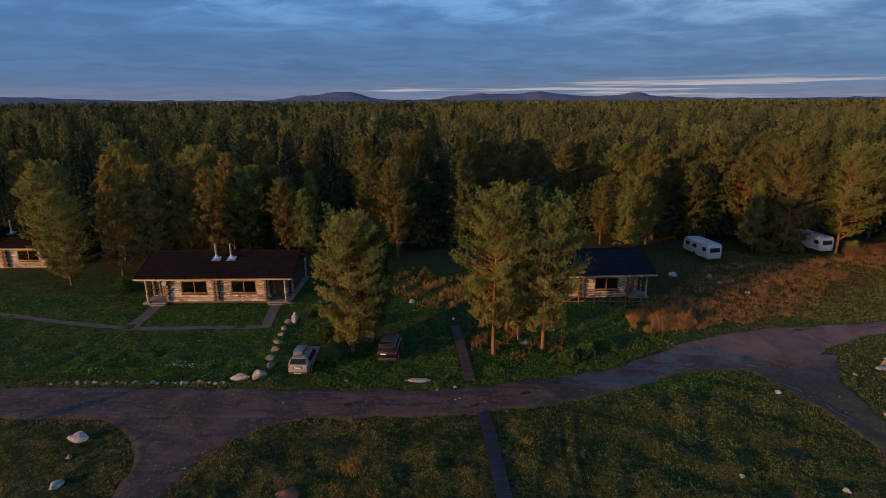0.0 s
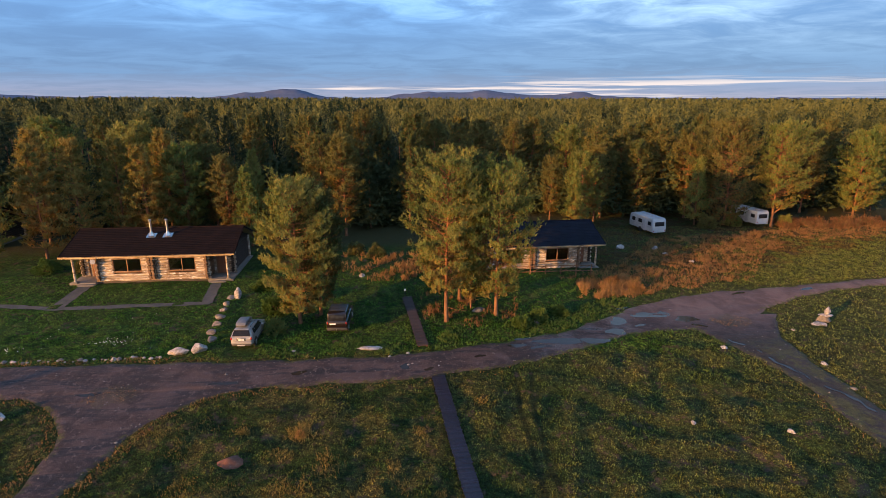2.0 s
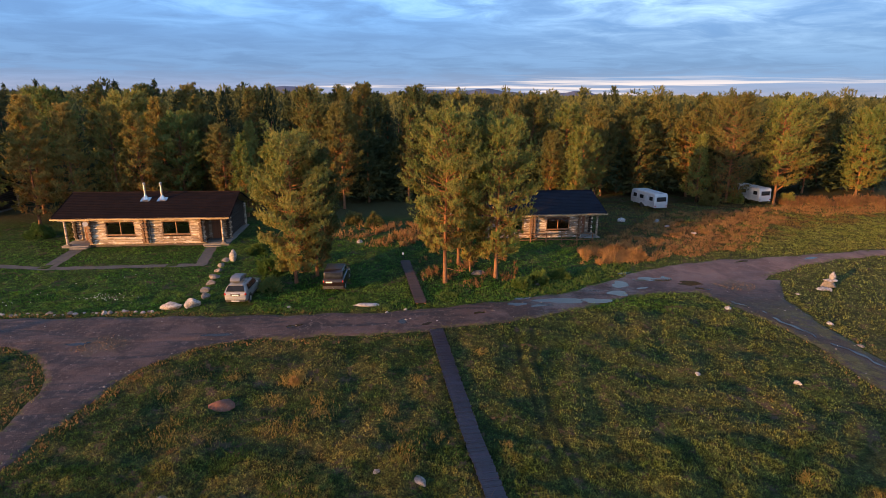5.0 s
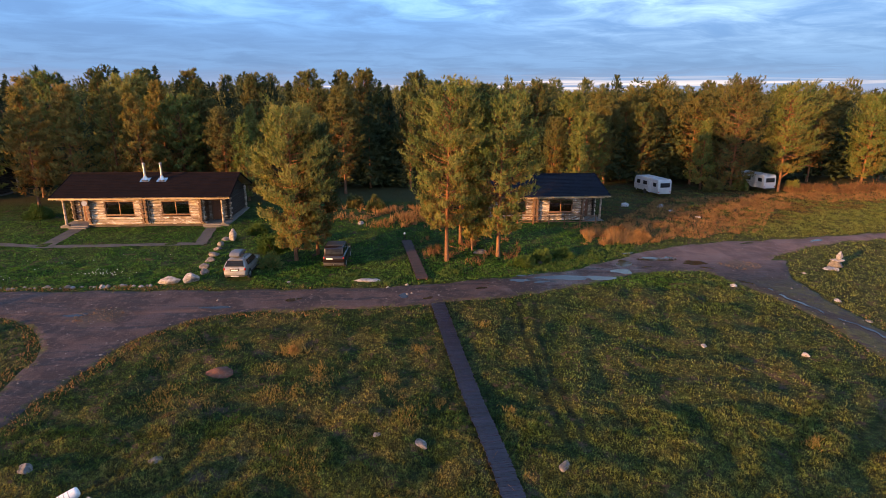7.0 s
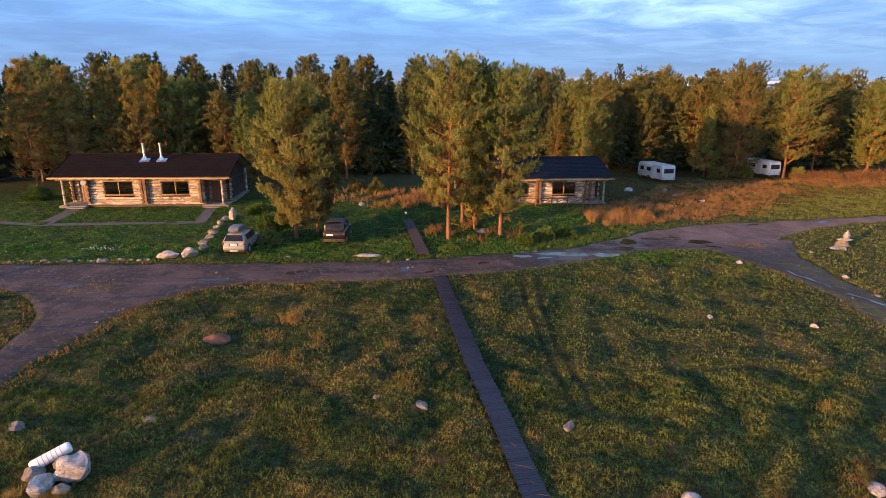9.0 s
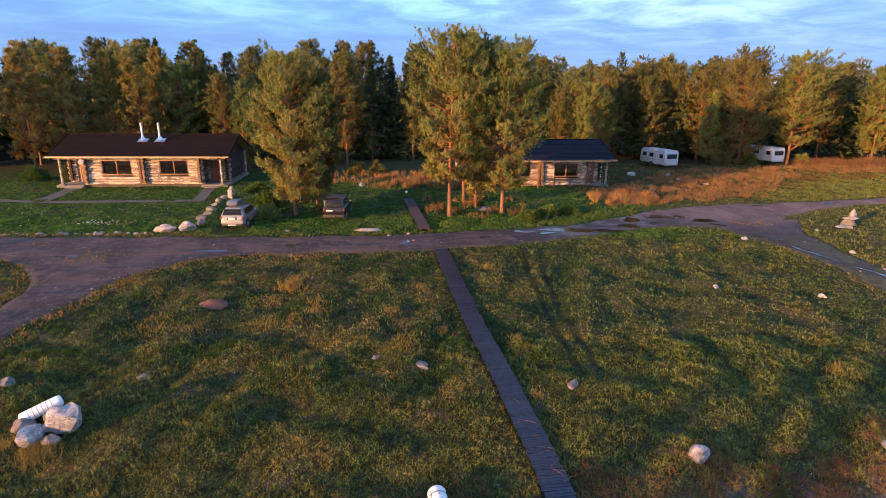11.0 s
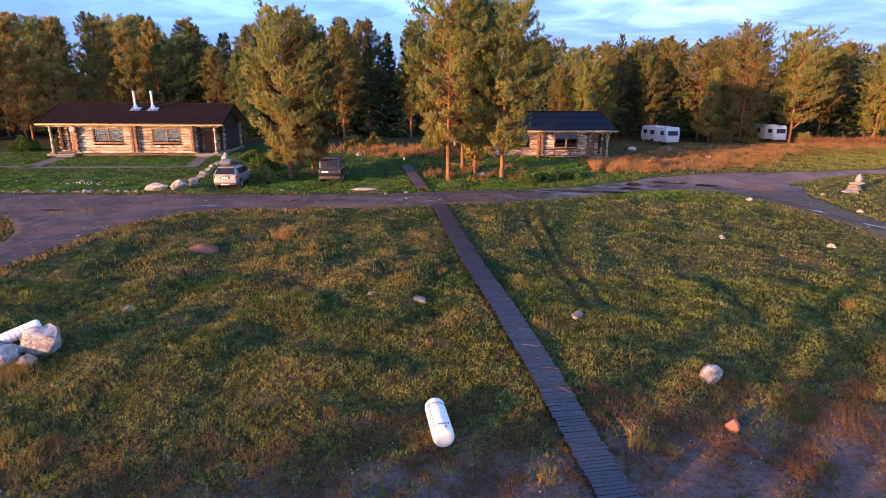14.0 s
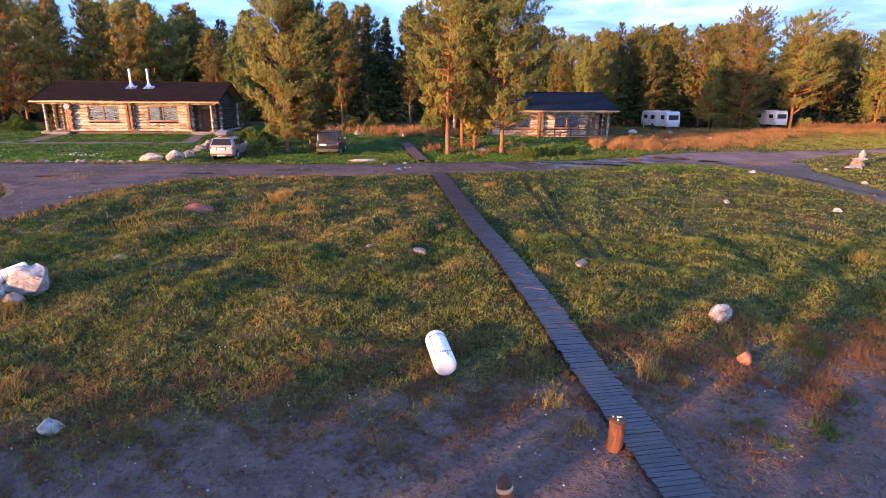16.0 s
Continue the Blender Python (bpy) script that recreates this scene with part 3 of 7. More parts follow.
# edges of the tracks, as two curves each
UP_X = [-140, -30, -10, 0, 4, 10, 15, 19, 23, 27, 34, 45, 57, 140]
UP_Y = [43, 41.3, 40.7, 40.7, 41.4, 42.9, 44.6, 47.0, 49.6, 51.5, 53.6, 54.8, 56.2, 66]
LO_X = [-140, -34, -12, -4, 0, 3.4, 8.6, 13.5, 18.5, 22, 28, 32, 37.8, 42.3, 47.2, 52.2, 140]
LO_Y = [38, 36.9, 36.7, 36.9, 37.0, 37.5, 38.5, 40.2, 42.6, 44.3, 44.8, 46.6, 49.4, 51.5, 52.9, 53.7, 62]
WEST_Y = [-60, 5, 15, 25, 28.5, 31, 32.8, 34.5, 36, 37.4]
WEST_L = [-72, -36, -28.5, -22.0, -20.9, -21.1, -21.5, -22.5, -24.4, -27.5]
WEST_R = [-68, -32, -24.5, -18.9, -17.9, -17.2, -16.4, -15.1, -13.4, -8.5]
EAST_Y = [-60, 10, 20, 30, 33, 37, 41.4, 43.6, 46, 49]
EAST_L = [60, 36, 32.6, 31.0, 31.1, 30.6, 28.7, 27.7, 27.3, 29]
EAST_R = [66, 41, 37.6, 35.2, 34.8, 34.4, 34.4, 35.0, 36.3, 38.5]


# ---------------------------------------------------------------- the lie of the land
LAND_Y = [-400, -60, 5, 14, 21, 31, 41, 48, 58, 75, 100, 6000]
LAND_Z = [-6.0, -6.0, -3.2, -2.45, -1.6, -0.85, 0.0, 0.2, 0.95, 1.2, 1.2, 1.2]


WALK_Y = [7.0, 9.1, 12.4, 15.0, 17.2, 19.0, 20.7, 26.0, 30.8, 36.5, 37.4]
WALK_X = [5.90, 5.67, 5.38, 5.15, 4.98, 4.74, 4.58, 3.95, 3.55, 3.10, 3.00]
RUT_Y = [20, 21.5, 25, 28.5, 33, 37.8]


def swell(x, y):
    """Hummocks of the rough meadow, and two old wheel ruts in it; none on the tracks."""
    m = np.clip((x - np.interp(y, WEST_Y, WEST_R) - 1.2) / 2, 0, 1) * np.clip((np.interp(y, EAST_Y, EAST_L) - 1.2 - x) / 2, 0, 1)
    m = m * np.clip((y - 13) / 4, 0, 1) * np.clip((np.interp(x, LO_X, LO_Y) - 0.7 - y) / 2, 0, 1)
    a, b = x * 0.87 + y * 0.49, y * 0.87 - x * 0.49
    h = 0.22 * np.sin(a * 1.05 + 1.7 * np.sin(b * 0.43)) * np.sin(b * 1.25 + 1.3 * np.sin(a * 0.57 + 2)) + 0.06 * np.sin(a * 2.3 + 2 * np.sin(b * 0.9 + 1)) * np.sin(b * 2.7 + 2 * np.sin(a * 1.1)) + 0.022 * np.sin(a * 5.1 + b * 1.3) * np.sin(b * 4.7 - a * 0.8)
    for rut in ([7.9, 7.95, 8.02, 8.2, 8.31, 9.07], [8.8, 8.85, 8.89, 8.97, 9.25, 10.21]):
        h = h - 0.16 * np.exp(-(((x - np.interp(y, RUT_Y, rut)) / 0.22) ** 2)) * np.clip((y - 20) / 4, 0, 1)
    up = np.interp(x, UP_X, UP_Y)
    n = np.clip((y - up - 0.8) / 2, 0, 1) * np.clip((90 - y) / 10, 0, 1) * np.clip((np.abs(x - 1.6) - 0.8) / 1.2, 0, 1)
    n = np.where((x > -36) & (x < 25), n * np.clip((56.5 - y) / 2, 0, 1), n)
    n = np.where(x < -16, n * np.clip((50.8 - y) / 1.5, 0, 1), n)
    e = np.clip((x - np.interp(y, EAST_Y, EAST_R) - 1.0) / 2, 0, 1) * np.clip((np.interp(x, LO_X, LO_Y) - 0.8 - y) / 2, 0, 1)
    soft = 0.085 * np.sin(a * 1.3 + 1.5 * np.sin(b * 0.6)) * np.sin(b * 1.1 + 1.4 * np.sin(a * 0.7 + 1)) + 0.05 * np.sin(a * 2.9 + np.sin(b * 1.3)) * np.sin(b * 2.5 + 2)
    return h * m * np.clip((np.abs(x - np.interp(y, WALK_Y, WALK_X)) - 0.6) / 1.6, 0, 1) + soft * np.maximum(n, e)


def land(x, y):
    """Height of the ground: it rises from the shore to the woods and falls off a little to the east."""
    x, y = np.asarray(x, float), np.asarray(y, float)
    w = np.interp(y, [50, 75], [1.0, 0.5])
    fall = np.clip((np.sqrt((x - 5) ** 2 + 9) + x - 5) * 0.0175, 0, 1.15)
    return np.interp(y, LAND_Y, LAND_Z) - fall * w + swell(x, y)


def lz(x, y):
    return float(land(x, y))


def wavy(v, amp, freq, seed):
    v = np.asarray(v, float)
    return amp * (np.sin(v * freq + seed) + 0.6 * np.sin(v * freq * 2.3 + seed * 1.7) + 0.4 * np.sin(v * freq * 5.1 + seed * 2.9))


def spread(a, b, fine0, fine1, step, grow=1.18):
    """Grid lines: even between fine0 and fine1, then ever wider to a and b."""
    mid = list(np.arange(fine0, fine1, step))
    up, down, s = [fine1], [], step
    while up[-1] < b:
        s *= grow
        up.append(min(b, up[-1] + s))
    s, v = step, fine0
    while v > a:
        s *= grow
        v = max(a, v - s)
        down.append(v)
    return np.array(down[::-1] + mid + up)


def make_ground():
    xs, ys = spread(-4800, 4800, -48, 62, 0.55), spread(-400, 4800, 5, 70, 0.55)
    gx, gy = np.meshgrid(xs, ys)
    gz = land(gx, gy)
    near = (gy < 120) & (gy > -60)
    gz = gz + near * (0.035 * np.sin(gx * 0.9 + gy * 0.4) * np.sin(gy * 1.1 - gx * 0.3) + 0.02 * np.sin(gx * 2.7 + 1) * np.sin(gy * 2.3))
    gz = gz - 0.06 * on_road(gx, gy, -0.45)
    nx, ny = len(xs), len(ys)
    verts = np.stack([gx, gy, gz], -1).reshape(-1, 3)
    i = np.arange(nx * ny).reshape(ny, nx)
    faces = np.stack([i[:-1, :-1], i[:-1, 1:], i[1:, 1:], i[1:, :-1]], -1).reshape(-1, 4)
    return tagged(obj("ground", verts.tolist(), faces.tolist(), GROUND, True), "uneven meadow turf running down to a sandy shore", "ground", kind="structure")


def main_edges(x):
    return np.interp(x, LO_X, LO_Y) + wavy(x, 0.12, 1.3, 2.0), np.interp(x, UP_X, UP_Y) + wavy(x, 0.12, 1.1, 0.5)


def west_edges(y):
    return np.interp(y, WEST_Y, WEST_L) + wavy(y, 0.12, 1.4, 1.0), np.interp(y, WEST_Y, WEST_R) + wavy(y, 0.14, 1.2, 3.0)


def east_edges(y):
    return np.interp(y, EAST_Y, EAST_L) + wavy(y, 0.14, 1.4, 4.0), np.interp(y, EAST_Y, EAST_R) + wavy(y, 0.14, 1.3, 5.0)


def on_road(x, y, m=0.0):
    lo, up = main_edges(x)
    hit = (y > lo - m) & (y < up + m)
    for edges, top in ((west_edges, 38.5), (east_edges, 49)):
        a, b = edges(y)
        hit |= (x > a - m) & (x < b + m) & (y < top) & (y > -60)
    return hit


make_ground()


def verge(x, y):
    """How far inside the tracks a place lies, in metres."""
    lo, up = main_edges(x)
    d = np.minimum(y - lo, up - y)
    for edges, top in ((west_edges, 38.2), (east_edges, 48.8)):
        a, b = edges(y)
        d = np.where(y < top, np.maximum(d, np.minimum(x - a, b - x)), d)
    return d


def strip(name, ts, lo, hi, along, lift, mat, label, category, n=10):
    """A sheet between two edge curves, laid on the land and dipping into it at its edges."""
    verts, faces = [], []
    for t, a, b in zip(ts, lo, hi):
        w = b - a
        cuts = [w * k / n for k in range(n + 1)] if n < 8 else [0, 0.3, 0.7] + [0.7 + (w - 1.4) * k / (n - 4) for k in range(1, n - 4)] + [w - 0.7, w - 0.3, w]
        for k, c in enumerate(cuts):
            x, y = (t, a + c) if along == "x" else (a + c, t)
            verts.append((x, y, lz(x, y) + (lift + 0.025 if 0 < k < len(cuts) - 1 else -0.05 if n >= 8 else lift + 0.03)))
    m = len(cuts)
    for i in range(len(ts) - 1):
        for k in range(m - 1):
            a = i * m + k
            faces.append((a, a + m, a + m + 1, a + 1) if along == "x" else (a, a + 1, a + m + 1, a + m))
    ob = tagged(obj(name, verts, faces, mat, True), label, category, kind="structure")
    if n >= 8:
        v = np.array(verts)
        ob.data.attributes.new("verge", "FLOAT", "POINT").data.foreach_set("value", verge(v[:, 0], v[:, 1]).astype(np.float32))
    return ob


rx = np.arange(-100, 110, 0.7)
strip("road_main", rx, *main_edges(rx), "x", 0.04, ROAD, "rutted wet gravel road across the clearing", "road")
ry = np.arange(-20, 37.8, 0.6)
strip("road_west", ry, *west_edges(ry), "y", 0.032, ROAD, "muddy gravel track curving down to the shore", "road")
ry = np.arange(-10, 48.6, 0.6)
strip("road_east", ry, *east_edges(ry), "y", 0.024, ROAD, "muddy wheel track with a runnel of water", "road")
# gravel paths before the cabin
px = np.arange(-62, -17.5, 0.7)
py = np.interp(px, [-62, -48, -40, -32, -17.5], [56.8, 55.2, 53.2, 51.7, 52.0])
strip("path_lawn", px, py + wavy(px, 0.05, 2, 1), py + 0.75 + wavy(px, 0.05, 2, 4), "x", 0.0, GRAVEL, "grey gravel footpath through the lawn", "path", 3)
qy = np.arange(52.3, 57.4, 0.5)
strip("path_porch_west", qy, -32.6 - (57 - qy) * 0.02 + wavy(qy, .04, 3, 1), -31.3 - (57 - qy) * 0.02 + wavy(qy, .04, 3, 2), "y", 0.01, GRAVEL, "grey gravel path up to a porch", "path", 3)
strip("path_porch_east", qy, -19.3 + (57 - qy) * 0.1 + wavy(qy, .04, 3, 1), -18.2 + (57 - qy) * 0.1 + wavy(qy, .04, 3, 2), "y", 0.01, GRAVEL, "grey gravel path up to a porch", "path", 3)


def puddle(cx, cy, rx_, ry_, seed, rz=0.0, label="rain puddle mirroring the sky on the gravel road"):
    rng, verts = random.Random(seed), []
    n, ph = 26, [rng.uniform(0, 6) for _ in range(4)]
    for ring in (1.0, 0.6):
        for k in range(n):
            w = 2 * math.pi * k / n
            r = ring * (1 + 0.22 * math.sin(2 * w + ph[0]) + 0.14 * math.sin(3 * w + ph[1]) + 0.08 * math.sin(5 * w + ph[2]) + 0.05 * math.sin(9 * w + ph[3]))
            a, b = rx_ * r * math.cos(w), ry_ * r * math.sin(w)
            x, y = cx + a * math.cos(rz) - b * math.sin(rz), cy + a * math.sin(rz) + b * math.cos(rz)
            verts.append((x, y, lz(x, y) + 0.072))
    verts.append((cx, cy, lz(cx, cy) + 0.072))
    faces = [(k, (k + 1) % n, n + (k + 1) % n, n + k) for k in range(n)] + [(n + k, n + (k + 1) % n, 2 * n) for k in range(n)]
    return tagged(obj("puddle", verts, faces, WATER, True), label, "puddle", "puddles on the road", "structure")


for i, (cx, cy, a, b, rz) in enumerate([(13.9, 42.5, 1.9, 0.62, 0.12), (17.0, 42.5, 1.1, 0.62, 0.1), (19.6, 44.3, 0.95, 0.6, 0.5), (20.7, 46.5, 0.9, 0.75, 0.4), (24.2, 47.9, 1.5, 0.62, 0.1), (25.9, 48.2, 0.45, 0.6, 0.1), (27.7, 47.0, 1.3, 0.55, -0.05), (28.1, 45.6, 0.6, 0.25, -0.3),
                                       (10.0, 41.7, 0.8, 0.3, 0.2), (11.7, 41.4, 0.6, 0.22, 0.1), (10.7, 42.9, 0.7, 0.2, 0.3), (6.6, 40.1, 0.4, 0.2, 0.2), (-7.4, 38.6, 0.6, 0.25, 0.1), (-12.5, 37.6, 1.2, 0.16, 0.05), (0.6, 38.9, 0.45, 0.3, 0.8), (2.4, 38.4, 0.35, 0.2, 0.3),
                                       (45.0, 53.6, 1.0, 0.22, 0.15), (36.7, 53.0, 0.9, 0.2, 0.2), (22.2, 49.4, 0.7, 0.2, 0.4), (-21.5, 36.9, 0.6, 0.25, 0.1), (22.4, 45.6, 0.5, 0.2, 0.3)]):
    puddle(cx, cy, a, b, 40 + i, rz)


def runnel():
    """A thread of water that winds down the eastern wheel track, broken by mud."""
    verts, faces, last = [], [], None
    for k, y in enumerate(np.arange(42.6, 21.0, -0.22)):
        x = float(np.interp(y, [22, 33, 35.4, 37, 39, 41.5, 43.7], [37.2, 33.7, 32.6, 31.7, 31.0, 30.0, 28.4])) + 0.16 * math.sin(y * 1.9) + 0.08 * math.sin(y * 5.3 + 1)
        w = 0.10 + 0.07 * math.sin(y * 1.3 + 2) + 0.06 * math.sin(y * 4.7)
        if w < 0.035:
            last = None
            continue
        i = len(verts)
        for e in (-1, 1):
            verts.append((x + e * w * 0.85, y + e * w * 0.5, lz(x, y) + 0.072))
        if last is not None:
            faces.append((last, i, i + 1, last + 1))
        last = i
    return tagged(obj("water_runnel", verts, faces, WATER, True), "narrow rill of rainwater in the wheel track", "water", kind="structure")


runnel()


def lake():
    """The lake behind the shore."""
    v = [(-3000, -3000, -5.0), (3000, -3000, -5.0), (3000, -38, -5.0), (-3000, -38, -5.0)]
    return tagged(obj("water_lake", v, [(0, 1, 2, 3)], LAKE), "calm lake water beyond the shore", "water", kind="structure")


lake()


def far_hills():
    """Rounded fells on the horizon."""
    d0, verts, faces = 4300.0, [], []
    az = np.arange(-44, 46, 0.25)
    peaks = [(-9.7, 0.84, 2.6), (-13.6, 0.40, 2.4), (3.6, 0.62, 3.6), (9.4, 0.60, 2.8), (18.4, 0.36, 1.7), (14.5, 0.30, 5.5), (21.5, 0.16, 3.5), (-37.5, 0.45, 6.0), (-24, 0.10, 8), (38, 0.10, 12)]
    el = sum(h * np.exp(-((az - a) / w) ** 2) for a, h, w in peaks) + 0.02 * np.sin(az * 2.1) + 0.012 * np.sin(az * 5.3)
    for depth, share in ((-420, -0.15), (-260, 0.4), (-120, 0.82), (0, 1.0), (220, 0.7), (480, -0.1)):
        for a, e in zip(az, el):
            r = d0 + depth
            verts.append((r * math.sin(radians(a)), r * math.cos(radians(a)), 14 + d0 * math.tan(radians(max(e, 0.02))) * share + 8 * noise.noise(Vector((a * 0.6, depth * 0.01, 0)))))
    n = len(az)
    for j in range(5):
        for i in range(n - 1):
            a = j * n + i
            faces.append((a, a + 1, a + n + 1, a + n))
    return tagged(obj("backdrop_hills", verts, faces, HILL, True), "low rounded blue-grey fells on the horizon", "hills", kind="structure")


far_hills()

# ---------------------------------------------------------------- trees


def tufts(rng, P, D, L, n, width=0.3, loose=0.75, face=None):
    """n pointed shoots at every place P, about the way D, L long. face: the way their flat sides look, more or less."""
    P, D = np.repeat(P, n, 0), np.repeat(D, n, 0)
    L = (np.repeat(L, n) if hasattr(L, "__len__") else np.full(len(P), L)) * rng.uniform(0.65, 1.25, len(P))
    d = D + loose * rng.normal(size=P.shape)
    d /= np.linalg.norm(d, axis=1, keepdims=True) + 1e-9
    s = np.cross(rng.normal(size=P.shape) if face is None else np.repeat(face, n, 0) + 0.45 * rng.normal(size=P.shape), d)
    s /= np.linalg.norm(s, axis=1, keepdims=True) + 1e-9
    w = (L * width)[:, None] * 0.5
    root = P - d * (L * 0.25)[:, None]
    return np.stack([root - s * w, root + s * w, root + d * L[:, None]], 1)


def crown_radius(u, R, kind):
    if kind == "spruce":
        return R * np.clip(1.02 - u, 0.03, 1)
    if kind == "young":
        return R * (np.clip(1.03 - u, 0.04, 1) ** 0.75) * (0.75 + 0.25 * np.clip(u / 0.2, 0, 1))
    if kind == "cone":
        return R * (np.clip(1.03 - u, 0.03, 1) ** 0.62) * (0.62 + 0.38 * np.clip(u / 0.3, 0, 1))
    if kind == "tall":
        return R * np.sqrt(np.clip(1 - ((u - 0.30) / 0.72) ** 2, 0.03, 1)) * (0.55 + 0.45 * np.clip(u / 0.3, 0, 1))
    return R * np.clip(1 - np.abs((u - 0.44) / 0.60) ** 2.6, 0.05, 1) ** 0.62 * (0.72 + 0.28 * np.clip(u / 0.25, 0, 1))


def brushes(rng, P, A, L, n, out, width, wide=0.5):
    """Needle brushes: n slim shoots at each place P that stand about its axis A, flat sides turned more or less outwards."""
    m = len(P)
    P, A, out, L = np.repeat(P, n, 0), np.repeat(A, n, 0), np.repeat(out, n, 0), np.repeat(L, n)
    d = A + wide * rng.normal(size=(m * n, 3))
    d /= np.linalg.norm(d, axis=1, keepdims=True) + 1e-9
    L = L * rng.uniform(0.7, 1.2, m * n)
    root = P + A * (rng.uniform(-0.35, 0.35, m * n) * L)[:, None]
    s = np.cross(out + 0.5 * rng.normal(size=(m * n, 3)), d)
    s /= np.linalg.norm(s, axis=1, keepdims=True) + 1e-9
    w = (L * width)[:, None] * 0.5
    return np.stack([root - s * w, root + s * w, root + d * L[:, None]], 1)


def pine_parts(seed, H, R, base, whorl, limbs, twigs, per, L, n, kind="pine", one_sided=0.0, skew=0.0, dead=0.35):
    """Trunk with limbs (a Shape) and the crown's triangles. base: where the crown begins; dead: how much bare dead wood hangs below it."""
    rng = np.random.default_rng(seed)
    ph = rng.uniform(0, 6, 4)
    lobe = Vector(rng.uniform(-50, 50, 3))

    def axis(z):
        u = z / H
        return np.array([0.22 * math.sin(u * 3 + ph[0]) * u + skew * u * u, 0.22 * math.sin(u * 2.6 + ph[1]) * u, z])

    sh = Shape()
    r0 = 0.0095 * H + 0.03
    H = H - 0.3 - (0.16 * R if kind == "pine" else 0.05 * R)
    zs = np.linspace(-0.3, H * 0.97, 12)
    sh.tube([axis(z) - axis(0) * [1, 1, 0] for z in zs], [r0 * 1.35 if z < 0 else max(0.02, r0 * (1 - 0.93 * (z / H) ** 1.1)) for z in zs], 9, wobble=0.25)
    # bare dead limbs below and inside the living crown
    if kind != "spruce":
        for k in range(int(dead * 18)):
            z = base * 0.45 + (H * 0.42 - base * 0.45) * rng.random()
            w, ln = rng.uniform(0, 6.283), R * rng.uniform(0.25, 0.62)
            o, p0 = np.array([math.cos(w), math.sin(w), rng.uniform(-0.25, 0.25)]), axis(z)
            sh.tube([p0, p0 + o * ln * 0.5, p0 + o * ln + np.array([0, 0, 0.12 * ln])], [0.03, 0.022, 0.008], 4, False)
    P, A, Ls, Fc, old = [], [], [], [], []
    spruce = kind == "spruce"
    z = base
    while z < H - 0.15:
        u = (z - base) / (H - base)
        turn = rng.uniform(0, 6.283)
        for k in range(limbs):
            az = turn + 2 * math.pi * k / limbs + rng.normal() * 0.22
            lump = 1 + 0.42 * noise.noise(Vector((math.cos(az) * 1.1, math.sin(az) * 1.1, z * 0.33)) + lobe)
            length = float(crown_radius(u, R, kind)) * rng.uniform(0.78, 1.12) * (lump if not spruce else 1)
            if one_sided:
                length *= 1 + one_sided * math.cos(az)
            if length < 0.12:
                continue
            out = np.array([math.cos(az), math.sin(az), 0])
            side = np.array([-out[1], out[0], 0])
            rise = (-0.28 - 0.1 * rng.random()) if spruce else (0.0 + 0.42 * u + 0.16 * rng.normal())
            bend = 0.12 if spruce else 0.24
            start = axis(max(base * 0.8, z + rng.uniform(-0.35, 0.35) * whorl))

            def at(s):
                return start + out * length * s + np.array([0, 0, 1.0]) * length * (rise * s + bend * s * s)

            if length > 0.7 and not spruce:
                sh.tube([at(0), at(0.35), at(0.8)], [0.010 + 0.008 * length, 0.008 + 0.005 * length, 0.005], 5, False)
            m = max(2, int(round(twigs * (0.35 + 0.65 * length / R))))
            for j in range(m):
                s = (0.34 if not spruce else 0.10) + (0.66 if not spruce else 0.9) * ((j + rng.random()) / m) ** 0.8
                sgn = 1 if j % 2 else -1
                tl = ((0.16 + 0.20 * rng.random()) * length * (1.3 - 0.8 * s) + 0.10) * (1.0 if not spruce else 0.6)
                ang = rng.uniform(0.3, 1.25) * sgn
                td = out * math.cos(ang) + side * math.sin(ang) + np.array([0, 0, rng.uniform(0.05, 0.7) if not spruce else -0.15])
                for q in range(per):
                    f = (q + 0.6) / per
                    P.append(at(min(s, 1.0)) + td * tl * f + rng.normal(size=3) * [0.08, 0.08, 0.12])
                    v = td * (0.42 if not spruce else 0.9) + np.array([0, 0, 1.15 if not spruce else 0.05]) + rng.normal(size=3) * 0.22
                    A.append(v / (np.linalg.norm(v) + 1e-9))
                    Ls.append(L * (0.8 + 0.4 * rng.random()) * (1.08 - 0.15 * u))
                    Fc.append(out + 0.4 * td + np.array([0, 0, 0.35]))
                    old.append(1.25 - 0.75 * s - 0.55 * u - 0.2 * f)
        z += whorl * rng.uniform(0.85, 1.15) * (0.8 + 0.4 * (1 - u))
    top = axis(H * 0.97)
    for q in range(8):
        P.append(top + np.array([0, 0, -0.13 * q - 0.1]) + rng.normal(size=3) * [0.06 * q, 0.06 * q, 0])
        A.append(np.array([0, 0, 1.0]))
        Ls.append(L * 0.9)
        Fc.append(rng.normal(size=3))
        old.append(0.0)
    return sh, brushes(rng, np.array(P), np.array(A), np.array(Ls), n, np.array(Fc), 0.27 if L < 0.3 else 0.29, 0.62), np.repeat(np.array(old, np.float32), n * 3)


